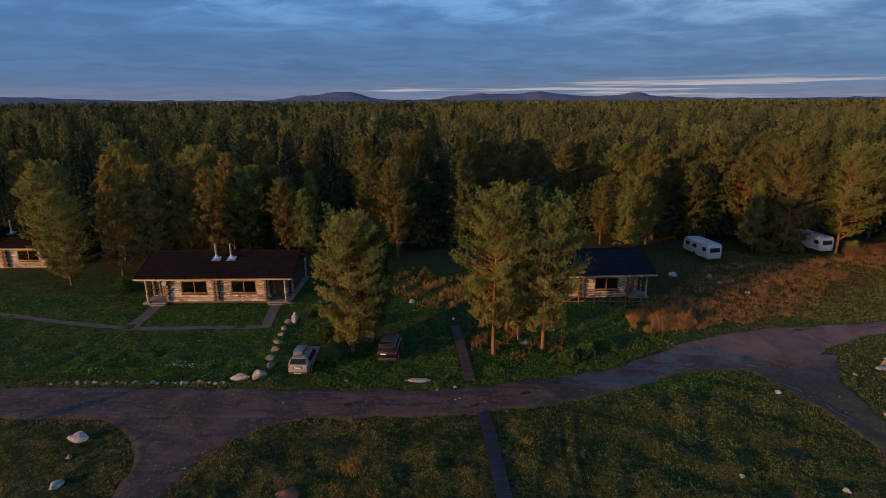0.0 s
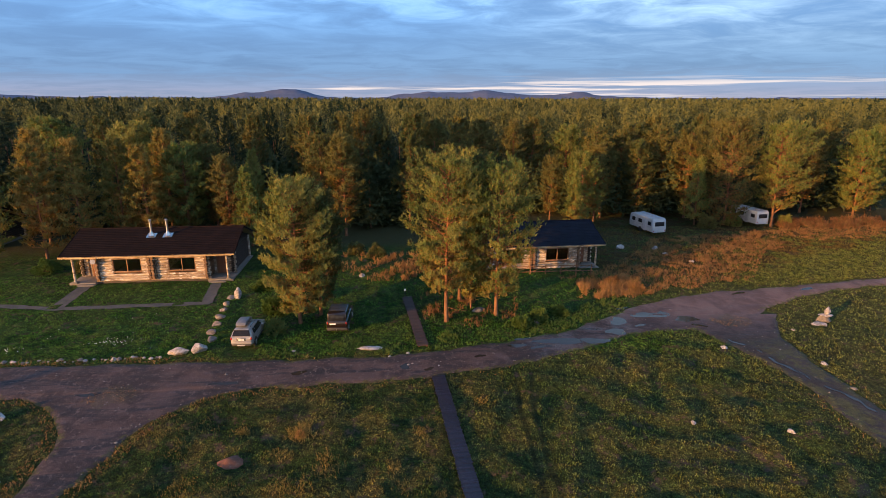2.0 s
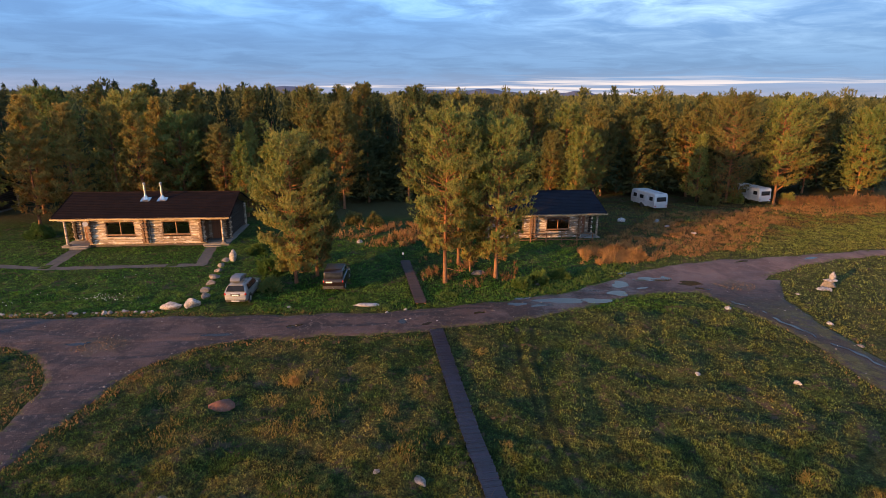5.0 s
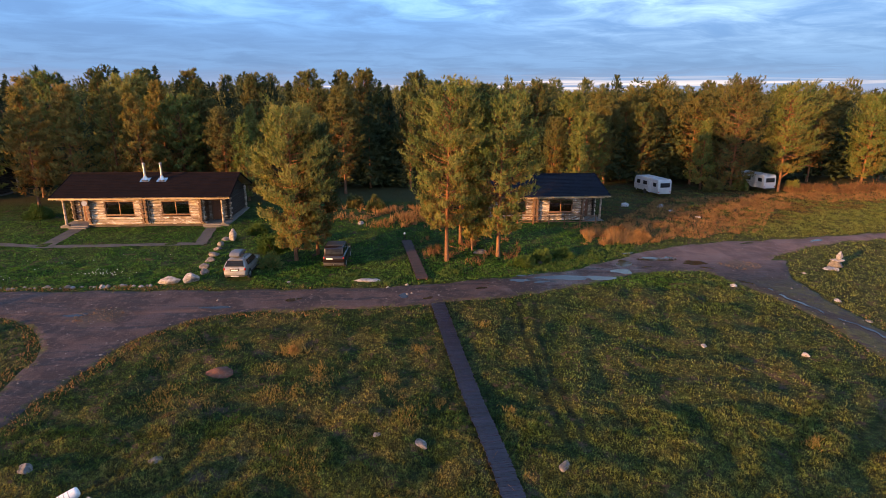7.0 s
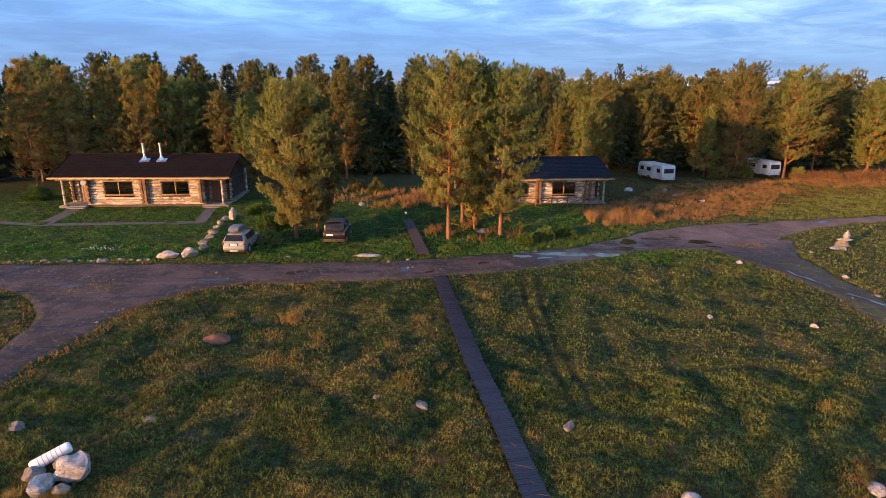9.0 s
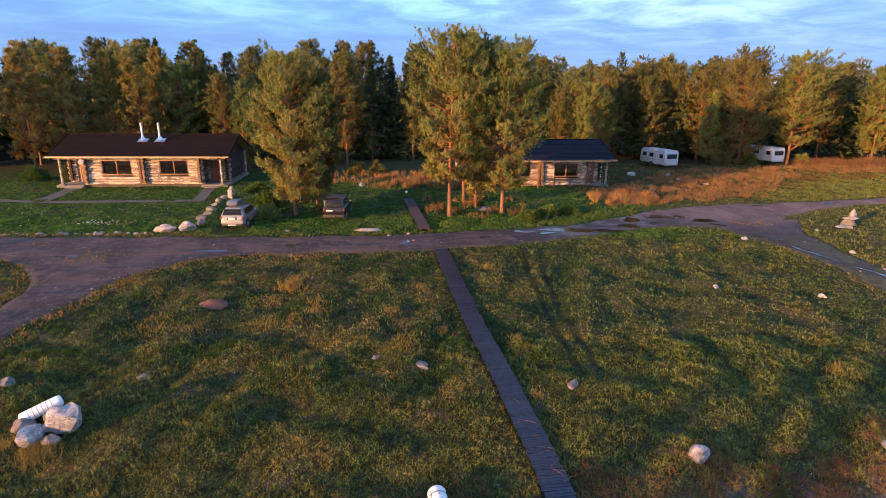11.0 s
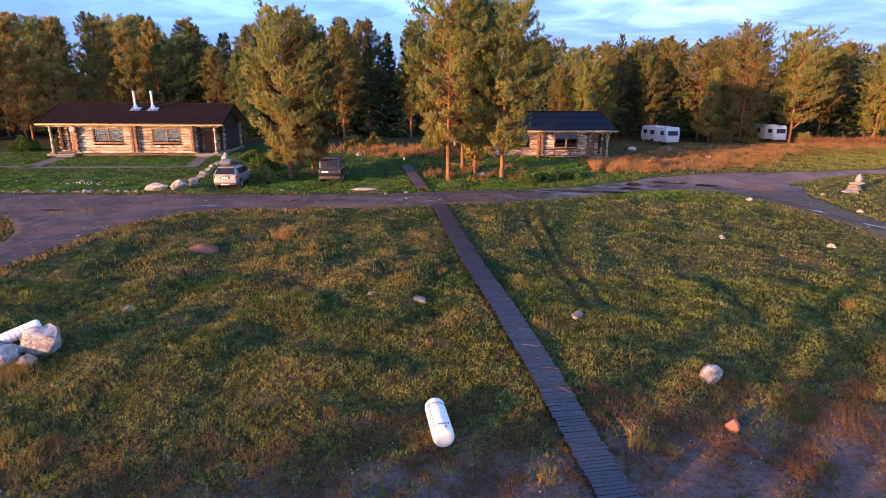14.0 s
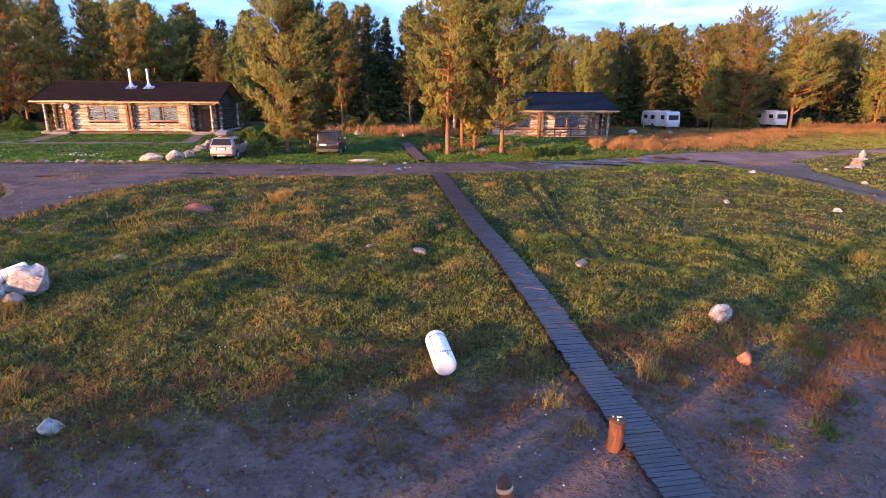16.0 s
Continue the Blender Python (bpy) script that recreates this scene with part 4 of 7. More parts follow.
def tree(name, label, x, y, seed, H, R, base, mat=None, group="", rz=0.0, kind="pine", detail=2, **more):
    dens = {3: (0.44, 6, 9, 5, 0.25, 8), 2: (0.48, 6, 8, 5, 0.28, 7), 1: (0.56, 5, 7, 4, 0.37, 6), 1.5: (0.50, 6, 7, 5, 0.32, 6), 0: (0.8, 4, 4, 3, 0.8, 4)}[detail]
    sh, tris, old = pine_parts(seed, H, R, base, *dens, kind=kind, **more)
    ob = thing(name, label, "tree", x, y, lz(x, y) - 0.05, rz, group)
    part("trunk", sh, BARK, ob)
    c = tri_obj("crown", tris, mat or NEEDLES)
    c.data.attributes.new("old", "FLOAT", "POINT").data.foreach_set("value", old)
    c.parent = ob
    return ob


# the pines that stand free in the clearing
FREE = "pines standing free in the clearing"
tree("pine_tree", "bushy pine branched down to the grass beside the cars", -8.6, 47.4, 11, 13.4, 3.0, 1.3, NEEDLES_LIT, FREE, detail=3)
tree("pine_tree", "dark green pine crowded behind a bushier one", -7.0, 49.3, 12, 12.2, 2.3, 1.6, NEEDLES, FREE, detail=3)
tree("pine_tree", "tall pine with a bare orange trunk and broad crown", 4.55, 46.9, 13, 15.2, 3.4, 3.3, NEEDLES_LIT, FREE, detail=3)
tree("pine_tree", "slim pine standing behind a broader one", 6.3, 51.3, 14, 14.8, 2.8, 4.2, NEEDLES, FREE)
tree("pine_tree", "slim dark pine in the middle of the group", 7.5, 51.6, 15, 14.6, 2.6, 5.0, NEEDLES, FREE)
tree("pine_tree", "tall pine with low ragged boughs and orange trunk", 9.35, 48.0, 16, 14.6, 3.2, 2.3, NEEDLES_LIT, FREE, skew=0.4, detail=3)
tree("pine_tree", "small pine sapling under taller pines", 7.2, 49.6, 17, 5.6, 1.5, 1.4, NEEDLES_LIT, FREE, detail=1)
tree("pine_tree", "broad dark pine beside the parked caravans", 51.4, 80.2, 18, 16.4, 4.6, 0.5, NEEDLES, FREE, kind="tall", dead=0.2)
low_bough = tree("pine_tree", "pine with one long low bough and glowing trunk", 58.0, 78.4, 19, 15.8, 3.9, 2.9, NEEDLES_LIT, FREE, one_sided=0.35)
part("bough", Shape().tube([(0.05, 0, 2.0), (0.9, -0.2, 2.9), (2.2, -0.3, 3.7), (3.4, -0.2, 4.0), (4.4, 0.0, 3.9)], [0.15, 0.13, 0.10, 0.07, 0.03], 8, wobble=0.2), BARK, low_bough, "long low orange bough")

# pines along the edge of the forest: a few grown once, then copied
EDGE = "pines along the forest edge"
kinds = []
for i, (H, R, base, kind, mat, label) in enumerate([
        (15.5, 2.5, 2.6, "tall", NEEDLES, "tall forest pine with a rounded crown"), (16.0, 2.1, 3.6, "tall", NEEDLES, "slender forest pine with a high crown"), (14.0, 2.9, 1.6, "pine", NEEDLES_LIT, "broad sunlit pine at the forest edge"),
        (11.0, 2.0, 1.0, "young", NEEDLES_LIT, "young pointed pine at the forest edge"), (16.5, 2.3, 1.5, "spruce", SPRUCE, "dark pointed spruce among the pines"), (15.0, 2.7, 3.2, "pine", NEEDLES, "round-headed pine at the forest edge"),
        (14.5, 2.9, 2.2, "cone", NEEDLES_ORANGE_LIT, "tall bare-trunked pine, its needles coloured as lit by the low sun")]):
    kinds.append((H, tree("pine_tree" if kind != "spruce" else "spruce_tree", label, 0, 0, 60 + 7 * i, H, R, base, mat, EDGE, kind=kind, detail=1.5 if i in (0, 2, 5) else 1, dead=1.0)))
# each: x, y, height, which of the kinds
EDGE_WEST = [(-52.5, 72.0, 14.6, 2), (-46.0, 64.5, 12.0, 2), (-44.8, 74.5, 15.0, 6), (-38.2, 70.2, 14.2, 6), (-34.6, 73.0, 14.0, 6), (-41, 84, 16.0, 1), (-31.0, 79, 14.8, 6), (-36, 88, 16.4, 0),
             (-27.4, 84, 14.8, 1), (-31, 92, 16.6, 1), (-24.8, 79, 12.6, 0), (-58, 76, 15.5, 6), (-63, 72, 15.0, 0), (-50, 88, 16.2, 2), (-68, 78, 15.8, 2),
             (-41.6, 68.0, 13.8, 6), (-31.4, 72.6, 13.2, 6), (-28.0, 77.0, 13.2, 2), (-36.0, 81.0, 15.8, 2)]
# the spruces here darken a part of the wood that lies in shade
EDGE_MIDDLE = [(-22.2, 76.0, 11.4, 0), (-20.0, 82.0, 12.0, 3), (-18.4, 71.5, 11.0, 3), (-22, 94, 16.2, 1), (-15.4, 88, 17.0, 4), (-12.0, 84, 16.4, 1), (-10.0, 79, 13.8, 0), (-6.6, 75.8, 14.2, 0),
               (-3.4, 80.5, 15.6, 4), (-0.6, 86, 16.6, 4), (3.6, 88, 16.6, 1), (2.4, 80, 14.4, 1), (-7.4, 86, 16.4, 1), (-4.6, 92, 17.0, 0), (7.2, 92, 15.4, 0), (11.5, 96, 15.6, 1), (16.0, 99, 15.4, 0), (21.4, 97, 15.2, 1),
               (25.4, 100, 15.8, 0), (26.4, 77.5, 9.2, 3), (24.6, 84, 10.5, 0)]
EDGE_EAST = [(31.8, 84.0, 12.4, 0), (34.0, 87.2, 13.4, 1), (39.6, 86.2, 12.8, 0), (28.4, 80.5, 11.6, 2), (31.4, 98.5, 14.8, 2), (34.6, 92, 14.6, 5), (37.8, 90, 14.2, 0), (41.0, 93, 15.4, 5), (44.6, 90, 15.0, 5), (46.2, 96, 16.2, 1), (54.5, 90, 15.8, 5),
             (55.6, 97, 16.4, 1), (62.0, 96, 16.0, 0), (65.0, 88.0, 14.0, 5), (70.0, 88, 14.6, 5), (75.5, 83, 14.6, 2), (78, 95, 15.8, 0), (84, 89, 15.2, 2), (48.0, 86.0, 14.8, 5),
             (46.8, 80.6, 11.0, 3)]
rng = random.Random(5)
used = set()
for x, y, H, k in EDGE_WEST + EDGE_MIDDLE + EDGE_EAST:
    h0, first = kinds[k]
    s = H / h0 * (0.93 if k == 4 else 1.0)
    m = pose(x, y, lz(x, y) - 0.05, 0, 0, rng.uniform(0, 360))
    if k in used:
        t = copy_thing(first, m)
    else:
        used.add(k)
        t = first
        t.matrix_basis = m
    t.scale = (s * rng.uniform(0.95, 1.15), s * rng.uniform(0.95, 1.15), s)

# unseen pines behind on the shore, added to cast shadows over meadow and sand
SHORE = "pines along the shore"
shore_tall = tree("pine_tree", "tall shore pine with a rounded crown", -38, -18.4, 90, 12.0, 1.7, 3.0, NEEDLES, SHORE, detail=0)
shore_tall.scale = (0.32, 0.32, 1)
shore_low = tree("pine_tree", "low bushy pine added out of view to shade the sand", -39, -7.5, 91, 4.8, 1.6, 0.3, NEEDLES, "low pines on the shore", detail=0)
for x, y, H in [(-34.0, -17.9, 12.5), (-26, -24, 12), (-10, -27, 11), (-75, 6, 11), (4, -34, 12), (-54, -27, 13)]:
    t = copy_thing(shore_tall, pose(x, y, lz(x, y) - 0.05, 0, 0, rng.uniform(0, 360)))
    t.scale = (H / 12.0 * 0.34, H / 12.0 * 0.34, H / 12.0)
for x, y, H in [(-36, -6.5, 4.9), (-33, -5.6, 4.2), (-30.4, -5.2, 4.8), (-27.5, -4.2, 4.3), (-25, -3.6, 4.9), (-22.4, -3.0, 4.4), (-18.2, -1.9, 4.4), (-8.8, -3.4, 3.9), (-6.4, -4.6, 5.6), (-3.4, -4.2, 3.9), (-1.5, -5.4, 4.2), (0.8, -5.2, 4.0), (3.5, -6.0, 4.1)]:
    t = copy_thing(shore_low, pose(x, y, lz(x, y) - 0.05, 0, 0, rng.uniform(0, 360)))
    t.scale = (H / 4.8,) * 3


def simple_tree(rng, H, R, base, count, n, L, kind):
    """A forest tree seen from afar: needle brushes on the lumps of its crown."""
    tip = min(9, count // 5 + 1)
    u = np.append(rng.uniform(0, 1, count - tip) ** 0.85, np.linspace(0.84, 1.0, tip))
    z = base + (H - base) * u
    az = rng.uniform(0, 2 * math.pi, count)
    ph = rng.uniform(0, 6.28, 4)
    lump = 1 + 0.20 * np.sin(2 * az + 9 * u + ph[0]) * np.sin(7 * u + ph[1]) + 0.14 * np.sin(3 * az - 14 * u + ph[2])
    rad = crown_radius(u, R, kind) * rng.uniform(0.55, 1.05, count) * lump
    rad[-tip:] *= 0.2
    o = np.stack([np.cos(az), np.sin(az), np.zeros(count)], 1)
    P = o * rad[:, None] + np.stack([np.zeros(count)] * 2 + [z], 1)
    A = o * (0.9 if kind == "spruce" else 0.5) + np.array([0, 0, -0.05 if kind == "spruce" else 0.95])
    A[-tip:] = [0, 0, 1.0]
    return brushes(rng, P, A, np.full(count, L) * (1.12 - 0.35 * u), n, o + np.array([0, 0, 0.4]), 0.42, 0.42)


def forest_edge(x):
    return np.interp(x, [-120, -60, -45, -36, -15, -8, 8, 14, 30, 34, 60, 66, 140], [80, 84, 92, 96, 98, 88, 96, 102, 102, 100, 100, 96, 96])


def make_woods():
    rng = np.random.default_rng(77)
    forms = ("tall", "cone", "tall", "pine", "spruce", "spruce", "tall", "cone")
    proto = [[simple_tree(rng, 1.0, R, 0.12, c, n, L, f) for f in forms] for c, n, L, R in ((430, 2, 0.046, 0.155), (120, 2, 0.070, 0.165), (26, 2, 0.14, 0.180), (6, 2, 0.30, 0.19))]
    bags = [[], [], [], []]
    tones = [[], [], [], []]
    # trees on a jittered grid that widens with distance
    for tier, y0, y1, gap in ((0, 80, 150, 5.7), (1, 150, 420, 8.0), (2, 420, 800, 12.0), (3, 800, 1500, 20.0)):
        y = y0
        while y < y1:
            half = y * 0.92 + 14
            xs = np.arange(-half, half, gap)
            xs = xs + rng.uniform(-0.5, 0.5, len(xs)) * gap
            for x in xs:
                yy = y + rng.uniform(-0.5, 0.5) * gap
                if yy < forest_edge(x) or rng.random() < 0.07:
                    continue
                west = x < 20 - 0.05 * yy
                sp = rng.random() < (0.5 if west else 0.14)
                k = (4, 5, 7)[rng.integers(0, 3)] if sp else (0, 1, 2, 3, 6)[rng.integers(0, 5)]
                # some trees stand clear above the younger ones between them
                # and there are hollows of low growth
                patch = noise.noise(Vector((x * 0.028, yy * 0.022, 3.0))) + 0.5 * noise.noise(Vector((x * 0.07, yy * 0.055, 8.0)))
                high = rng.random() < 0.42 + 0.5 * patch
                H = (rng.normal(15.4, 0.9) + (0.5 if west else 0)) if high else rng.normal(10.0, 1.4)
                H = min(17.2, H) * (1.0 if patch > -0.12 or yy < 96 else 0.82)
                wide = rng.uniform(0.9, 1.3) * (1.0, 1.08, 1.3, 1.9)[tier] * (0.8 if sp else 1.0)
                a = rng.uniform(0, 6.28)
                c, s = math.cos(a), math.sin(a)
                t = proto[tier][k]
                q = np.stack([(t[..., 0] * c - t[..., 1] * s) * H * wide + x, (t[..., 0] * s + t[..., 1] * c) * H * wide + yy, t[..., 2] * H + 1.1], -1)
                bags[tier].append(q.astype(np.float32))
                # low trees and hollows are toned darker for the shade between crowns
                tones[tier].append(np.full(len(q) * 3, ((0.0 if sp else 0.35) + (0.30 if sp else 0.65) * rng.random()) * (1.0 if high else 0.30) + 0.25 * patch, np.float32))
            y += gap
    near = bags[0]
    names = (("forest_near", "dense pine and spruce forest behind the clearing"), ("forest_middle", "unbroken pine and spruce forest further off"), ("forest_far", "distant forest of pine and spruce"), ("forest_farthest", "distant forest reaching to the horizon"))
    for (name, label), bag, tone in zip(names, bags, tones):
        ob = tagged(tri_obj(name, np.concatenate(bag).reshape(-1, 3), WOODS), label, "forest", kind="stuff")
        ob.data.attributes.new("tone_shade", "FLOAT", "POINT").data.foreach_set("value", np.concatenate(tone))
    # trunks of the near woods, and the rolling canopy of the far ones
    sh = Shape()
    for q in near[:420]:
        x, y = float(q[..., 0].mean()), float(q[..., 1].mean())
        sh.tube([(x, y, 1.0), (x, y, 11)], [0.17, 0.07], 4, False)
    tagged(new("forest_trunks", sh.mesh("forest_trunks", BARK)), "reddish pine trunks standing in the forest", "forest", kind="stuff")
    verts, faces, n = [], [], 90
    rows = [1350 * 1.07**k for k in range(19)]
    for r in rows:
        for i in range(n + 1):
            a = radians(-50 + 100 * i / n)
            verts.append((r * math.sin(a), r * math.cos(a), 12.5 + 3.0 * noise.noise(Vector((r * math.sin(a), r * math.cos(a), 0)) * 0.013)))
    for j in range(len(rows) - 1):
        for i in range(n):
            a = j * (n + 1) + i
            faces.append((a, a + 1, a + n + 2, a + n + 1))
    tagged(obj("forest_canopy", verts, faces, CANOPY, True), "closed forest canopy near the horizon", "forest", kind="stuff")


make_woods()


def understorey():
    """Dark young spruces, added thick below the edge pines to stand for deep shade."""
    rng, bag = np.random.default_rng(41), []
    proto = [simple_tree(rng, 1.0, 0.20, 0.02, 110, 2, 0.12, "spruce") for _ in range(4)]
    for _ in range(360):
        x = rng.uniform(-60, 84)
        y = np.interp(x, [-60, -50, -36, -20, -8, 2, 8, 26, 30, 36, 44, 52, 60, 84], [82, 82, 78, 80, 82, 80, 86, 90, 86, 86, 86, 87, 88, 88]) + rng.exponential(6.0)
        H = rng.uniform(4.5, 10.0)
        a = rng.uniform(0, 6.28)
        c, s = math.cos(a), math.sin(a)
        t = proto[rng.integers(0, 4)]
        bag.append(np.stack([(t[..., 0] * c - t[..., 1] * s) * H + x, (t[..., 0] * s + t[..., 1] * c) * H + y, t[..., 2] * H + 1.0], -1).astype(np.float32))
    tagged(tri_obj("spruce_thicket", np.concatenate(bag).reshape(-1, 3), SPRUCE), "dark young spruces added for the shade under the edge pines", "forest", kind="stuff")


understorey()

# ---------------------------------------------------------------- log cabins
unit_log = Shape().tube([(0, 0, 0), (0.33, 0, 0.003), (0.67, 0.002, -0.002), (1, 0, 0)], [0.145, 0.139, 0.142, 0.137], 12, wobble=0.06).mesh("log", LOG, True)


corner_log = unit_log.copy()
corner_log.materials[0] = LOG_END
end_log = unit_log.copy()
end_log.materials[0] = LOG_SHADED


def log(parent, a, b, mesh=None):
    """One round log from a to b."""
    a, b = Vector(a), Vector(b)
    ob = new("log", mesh or unit_log)
    ob.parent = parent
    d = b - a
    ob.matrix_basis = Matrix.LocRotScale(a, Vector((1, 0, 0)).rotation_difference(d), (d.length, 1, 1))
    return ob


def window(parent, x0, x1, z0, z1, y):
    w, h, cx, cz = x1 - x0, z1 - z0, (x0 + x1) / 2, (z0 + z1) / 2
    sh = Shape()
    for c, s in (((cx, y, z1 - 0.05), (w, 0.14, 0.10)), ((cx, y, z0 + 0.05), (w, 0.14, 0.10)), ((x0 + 0.05, y, cz), (0.10, 0.14, h - 0.2)), ((x1 - 0.05, y, cz), (0.10, 0.14, h - 0.2)), ((cx, y, cz), (0.09, 0.12, h - 0.2))):
        sh.box(c, s, bevel=0.012)
    fr = part("window", sh, FRAME_WOOD, parent, "brown wooden window frame with two panes")
    for k in (-1, 1):
        pw = w / 2 - 0.14
        p = part("pane", Shape().box((cx + k * (pw / 2 + 0.045), y + 0.02, cz), (pw, 0.012, h - 0.2)), PANE, fr)
        p.visible_shadow = False
    part("sill", Shape().box((cx, y - 0.10, z0 - 0.02), (w + 0.16, 0.16, 0.04), bevel=0.008), FRAME_WOOD, fr)


def door(parent, x, y, z0, w=0.92, h=2.02):
    d = part("door", Shape().box((x, y, z0 + h / 2), (w, 0.06, h), bevel=0.01), DOOR_WOOD, parent, "red-brown boarded door")
    sh = Shape()
    for k in (-1, 1):
        sh.box((x + k * (w / 2 + 0.05), y - 0.01, z0 + h / 2), (0.10, 0.10, h + 0.1), bevel=0.01)
    sh.box((x, y - 0.01, z0 + h + 0.05), (w, 0.10, 0.10), bevel=0.01)
    part("door_frame", sh, FRAME_WOOD, d)
    for k in range(5):
        part("board", Shape().box((x - w / 2 + 0.09 + k * 0.185, y - 0.036, z0 + h / 2), (0.172, 0.02, h - 0.06), bevel=0.005), DOOR_WOOD, d)
    part("door_handle", Shape().tube([(x + w / 2 - 0.1, y - 0.05, z0 + 1.0), (x + w / 2 - 0.1, y - 0.1, z0 + 1.0), (x + w / 2 - 0.22, y - 0.1, z0 + 1.0)], 0.012, 6), STEEL, d)


def chimney(parent, x, y, z0, z1):
    sh = Shape().tube([(x, y, z0 - 0.3), (x, y, z1 - 0.22)], 0.115, 14)
    c = part("chimney", sh, STEEL, parent, "bright steel flue pipe")
    part("cowl", Shape().tube([(x, y, z1 - 0.26), (x, y, z1 - 0.22), (x, y, z1 - 0.06), (x, y, z1)], [0.13, 0.15, 0.15, 0.06], 14), STEEL, c)
    part("flashing", Shape().tube([(x, y, z0 - 0.02), (x, y, z0 + 0.12), (x, y, z0 + 0.42)], [0.36, 0.26, 0.12], 14), STEEL, c, "conical steel flashing")
    part("flashing_plate", Shape().box((x, y, z0 - 0.03), (0.95, 0.85, 0.02), rx=20.6), STEEL, c)


W_, EAVE, RIDGE_Y, RIDGE_Z, DEPTH = 17.4, 2.95, 4.9, 4.80, 9.8
PITCH = (RIDGE_Z - EAVE) / RIDGE_Y


def cabin(label, x, y, z, rz, roof_mat, dish=False, flues=True):
    """A log cabin for two families, built about its front left eave."""
    c = thing("log_cabin", label, "cabin", x, y, z, rz, "log cabins in the clearing")
    part("footing", Shape().box((W_ / 2, 5.0, -0.10), (12.4, 8.4, 0.36), bevel=0.02), FOOTING, c, "dark stone footing")
    for xx in (1.75, W_ - 1.75):
        part("porch_floor", Shape().box((xx, 5.0, -0.06), (2.6, 9.2, 0.30), bevel=0.02), PLASTER, c, "grey concrete porch floor")
    part("step", Shape().box((2.2, 0.18, -0.14), (1.7, 0.40, 0.20), bevel=0.02), PLASTER, c, "grey concrete step")
    part("step", Shape().box((15.4, 0.18, -0.14), (1.7, 0.40, 0.20), bevel=0.02), PLASTER, c, "grey concrete step")
    # roof: courses of shingle laid over one another
    for name, sgn in (("roof_front", 1), ("roof_back", -1)):
        n, top = 16, []
        for k in range(n):
            y0, y1 = RIDGE_Y * k / n, RIDGE_Y * (k + 1) / n
            top += [(y0 - 0.03, EAVE + PITCH * y0 + 0.045), (y1 - 0.03, EAVE + PITCH * y1 + 0.020)]
        top[0] = (0.0 - 0.06, EAVE + 0.03)
        line = top + [(RIDGE_Y, RIDGE_Z + 0.03), (RIDGE_Y, RIDGE_Z - 0.02), (-0.04, EAVE - 0.01)]
        line = line if sgn > 0 else [(DEPTH - v, w) for v, w in line]
        part(name, Shape().prism(line, "x", -0.02, W_ + 0.02), roof_mat, c, "dark bitumen shingle roof slope", False)
    part("ridge_cap", Shape().tube([(0, RIDGE_Y, RIDGE_Z + 0.03), (W_, RIDGE_Y, RIDGE_Z + 0.03)], 0.10, 8), roof_mat, c)
    part("roof_boards", Shape().prism([(0.05, EAVE - 0.02), (RIDGE_Y, RIDGE_Z - 0.02), (DEPTH - 0.05, EAVE - 0.02), (DEPTH - 0.05, EAVE - 0.06), (RIDGE_Y, RIDGE_Z - 0.07), (0.05, EAVE - 0.06)], "x", 0.08, W_ - 0.08), TRIM_WOOD, c, "pale boards under the roof", False)
    part("fascia", Shape().box((W_ / 2, -0.02, EAVE - 0.03), (W_, 0.035, 0.17), bevel=0.006), TRIM_WOOD, c, "pale wooden eaves board")
    part("fascia", Shape().box((W_ / 2, DEPTH + 0.02, EAVE - 0.03), (W_, 0.035, 0.17), bevel=0.006), TRIM_WOOD, c)
    for k in range(20):
        part("rafter", Shape().box((0.35 + k * (W_ - 0.7) / 19, 0.40, EAVE + 0.02), (0.07, 0.85, 0.14), rx=math.degrees(math.atan(PITCH)), bevel=0.008), TRIM_WOOD, c)
    for xx in (0.02, W_ - 0.02):
        for sgn in (1, -1):
            yy = RIDGE_Y / 2 if sgn > 0 else DEPTH - RIDGE_Y / 2
            part("bargeboard", Shape().box((xx, yy, EAVE + (RIDGE_Z - EAVE) / 2 - 0.02), (0.035, math.hypot(RIDGE_Y, RIDGE_Z - EAVE), 0.19), rx=sgn * math.degrees(math.atan(PITCH))), roof_mat, c)
    # walls of round logs, crossed at the corners
    F, B, L0, L1, R1, R0, MID, PB = 0.72, 9.2, 0.95, 3.4, 14.3, 16.45, 8.75, 2.7
    pitch, rows = 0.268, 10
    for i in range(rows):
        zz = 0.24 + i * pitch
        odd = 0.05 * (-1) ** i
        if 1.0 < zz < 2.52:
            spans = ((L1 - 0.32 + odd, 4.86), (7.74, MID - 0.02), (MID + 0.02, 10.41), (13.19, R1 + 0.3 + odd))
        else:
            spans = ((L1 - 0.32 + odd, MID - 0.02), (MID + 0.02, R1 + 0.3 + odd))
        for a, b in spans:
            log(c, (a, F, zz), (b, F, zz))
        up = zz + pitch / 2
        for xx in (L1, MID - 0.17, MID + 0.17, R1):
            log(c, (xx, F - 0.44 + 1.6 * odd, up), (xx, PB + 0.3 if xx in (L1, R1) else F + 0.4, up), corner_log)
        for xx in (L0, R0):
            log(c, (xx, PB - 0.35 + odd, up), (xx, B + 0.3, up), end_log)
        log(c, (L0 - 0.3, B, zz), (R0 + 0.3, B, zz))
        log(c, (L0 - 0.32 + odd, PB, zz), (L0 + 0.55, PB, zz))
        log(c, (R0 - 0.55, PB, zz), (R0 + 0.32 + odd, PB, zz))
    log(c, (0.55, 0.42, EAVE - 0.16), (W_ - 0.55, 0.42, EAVE - 0.16))
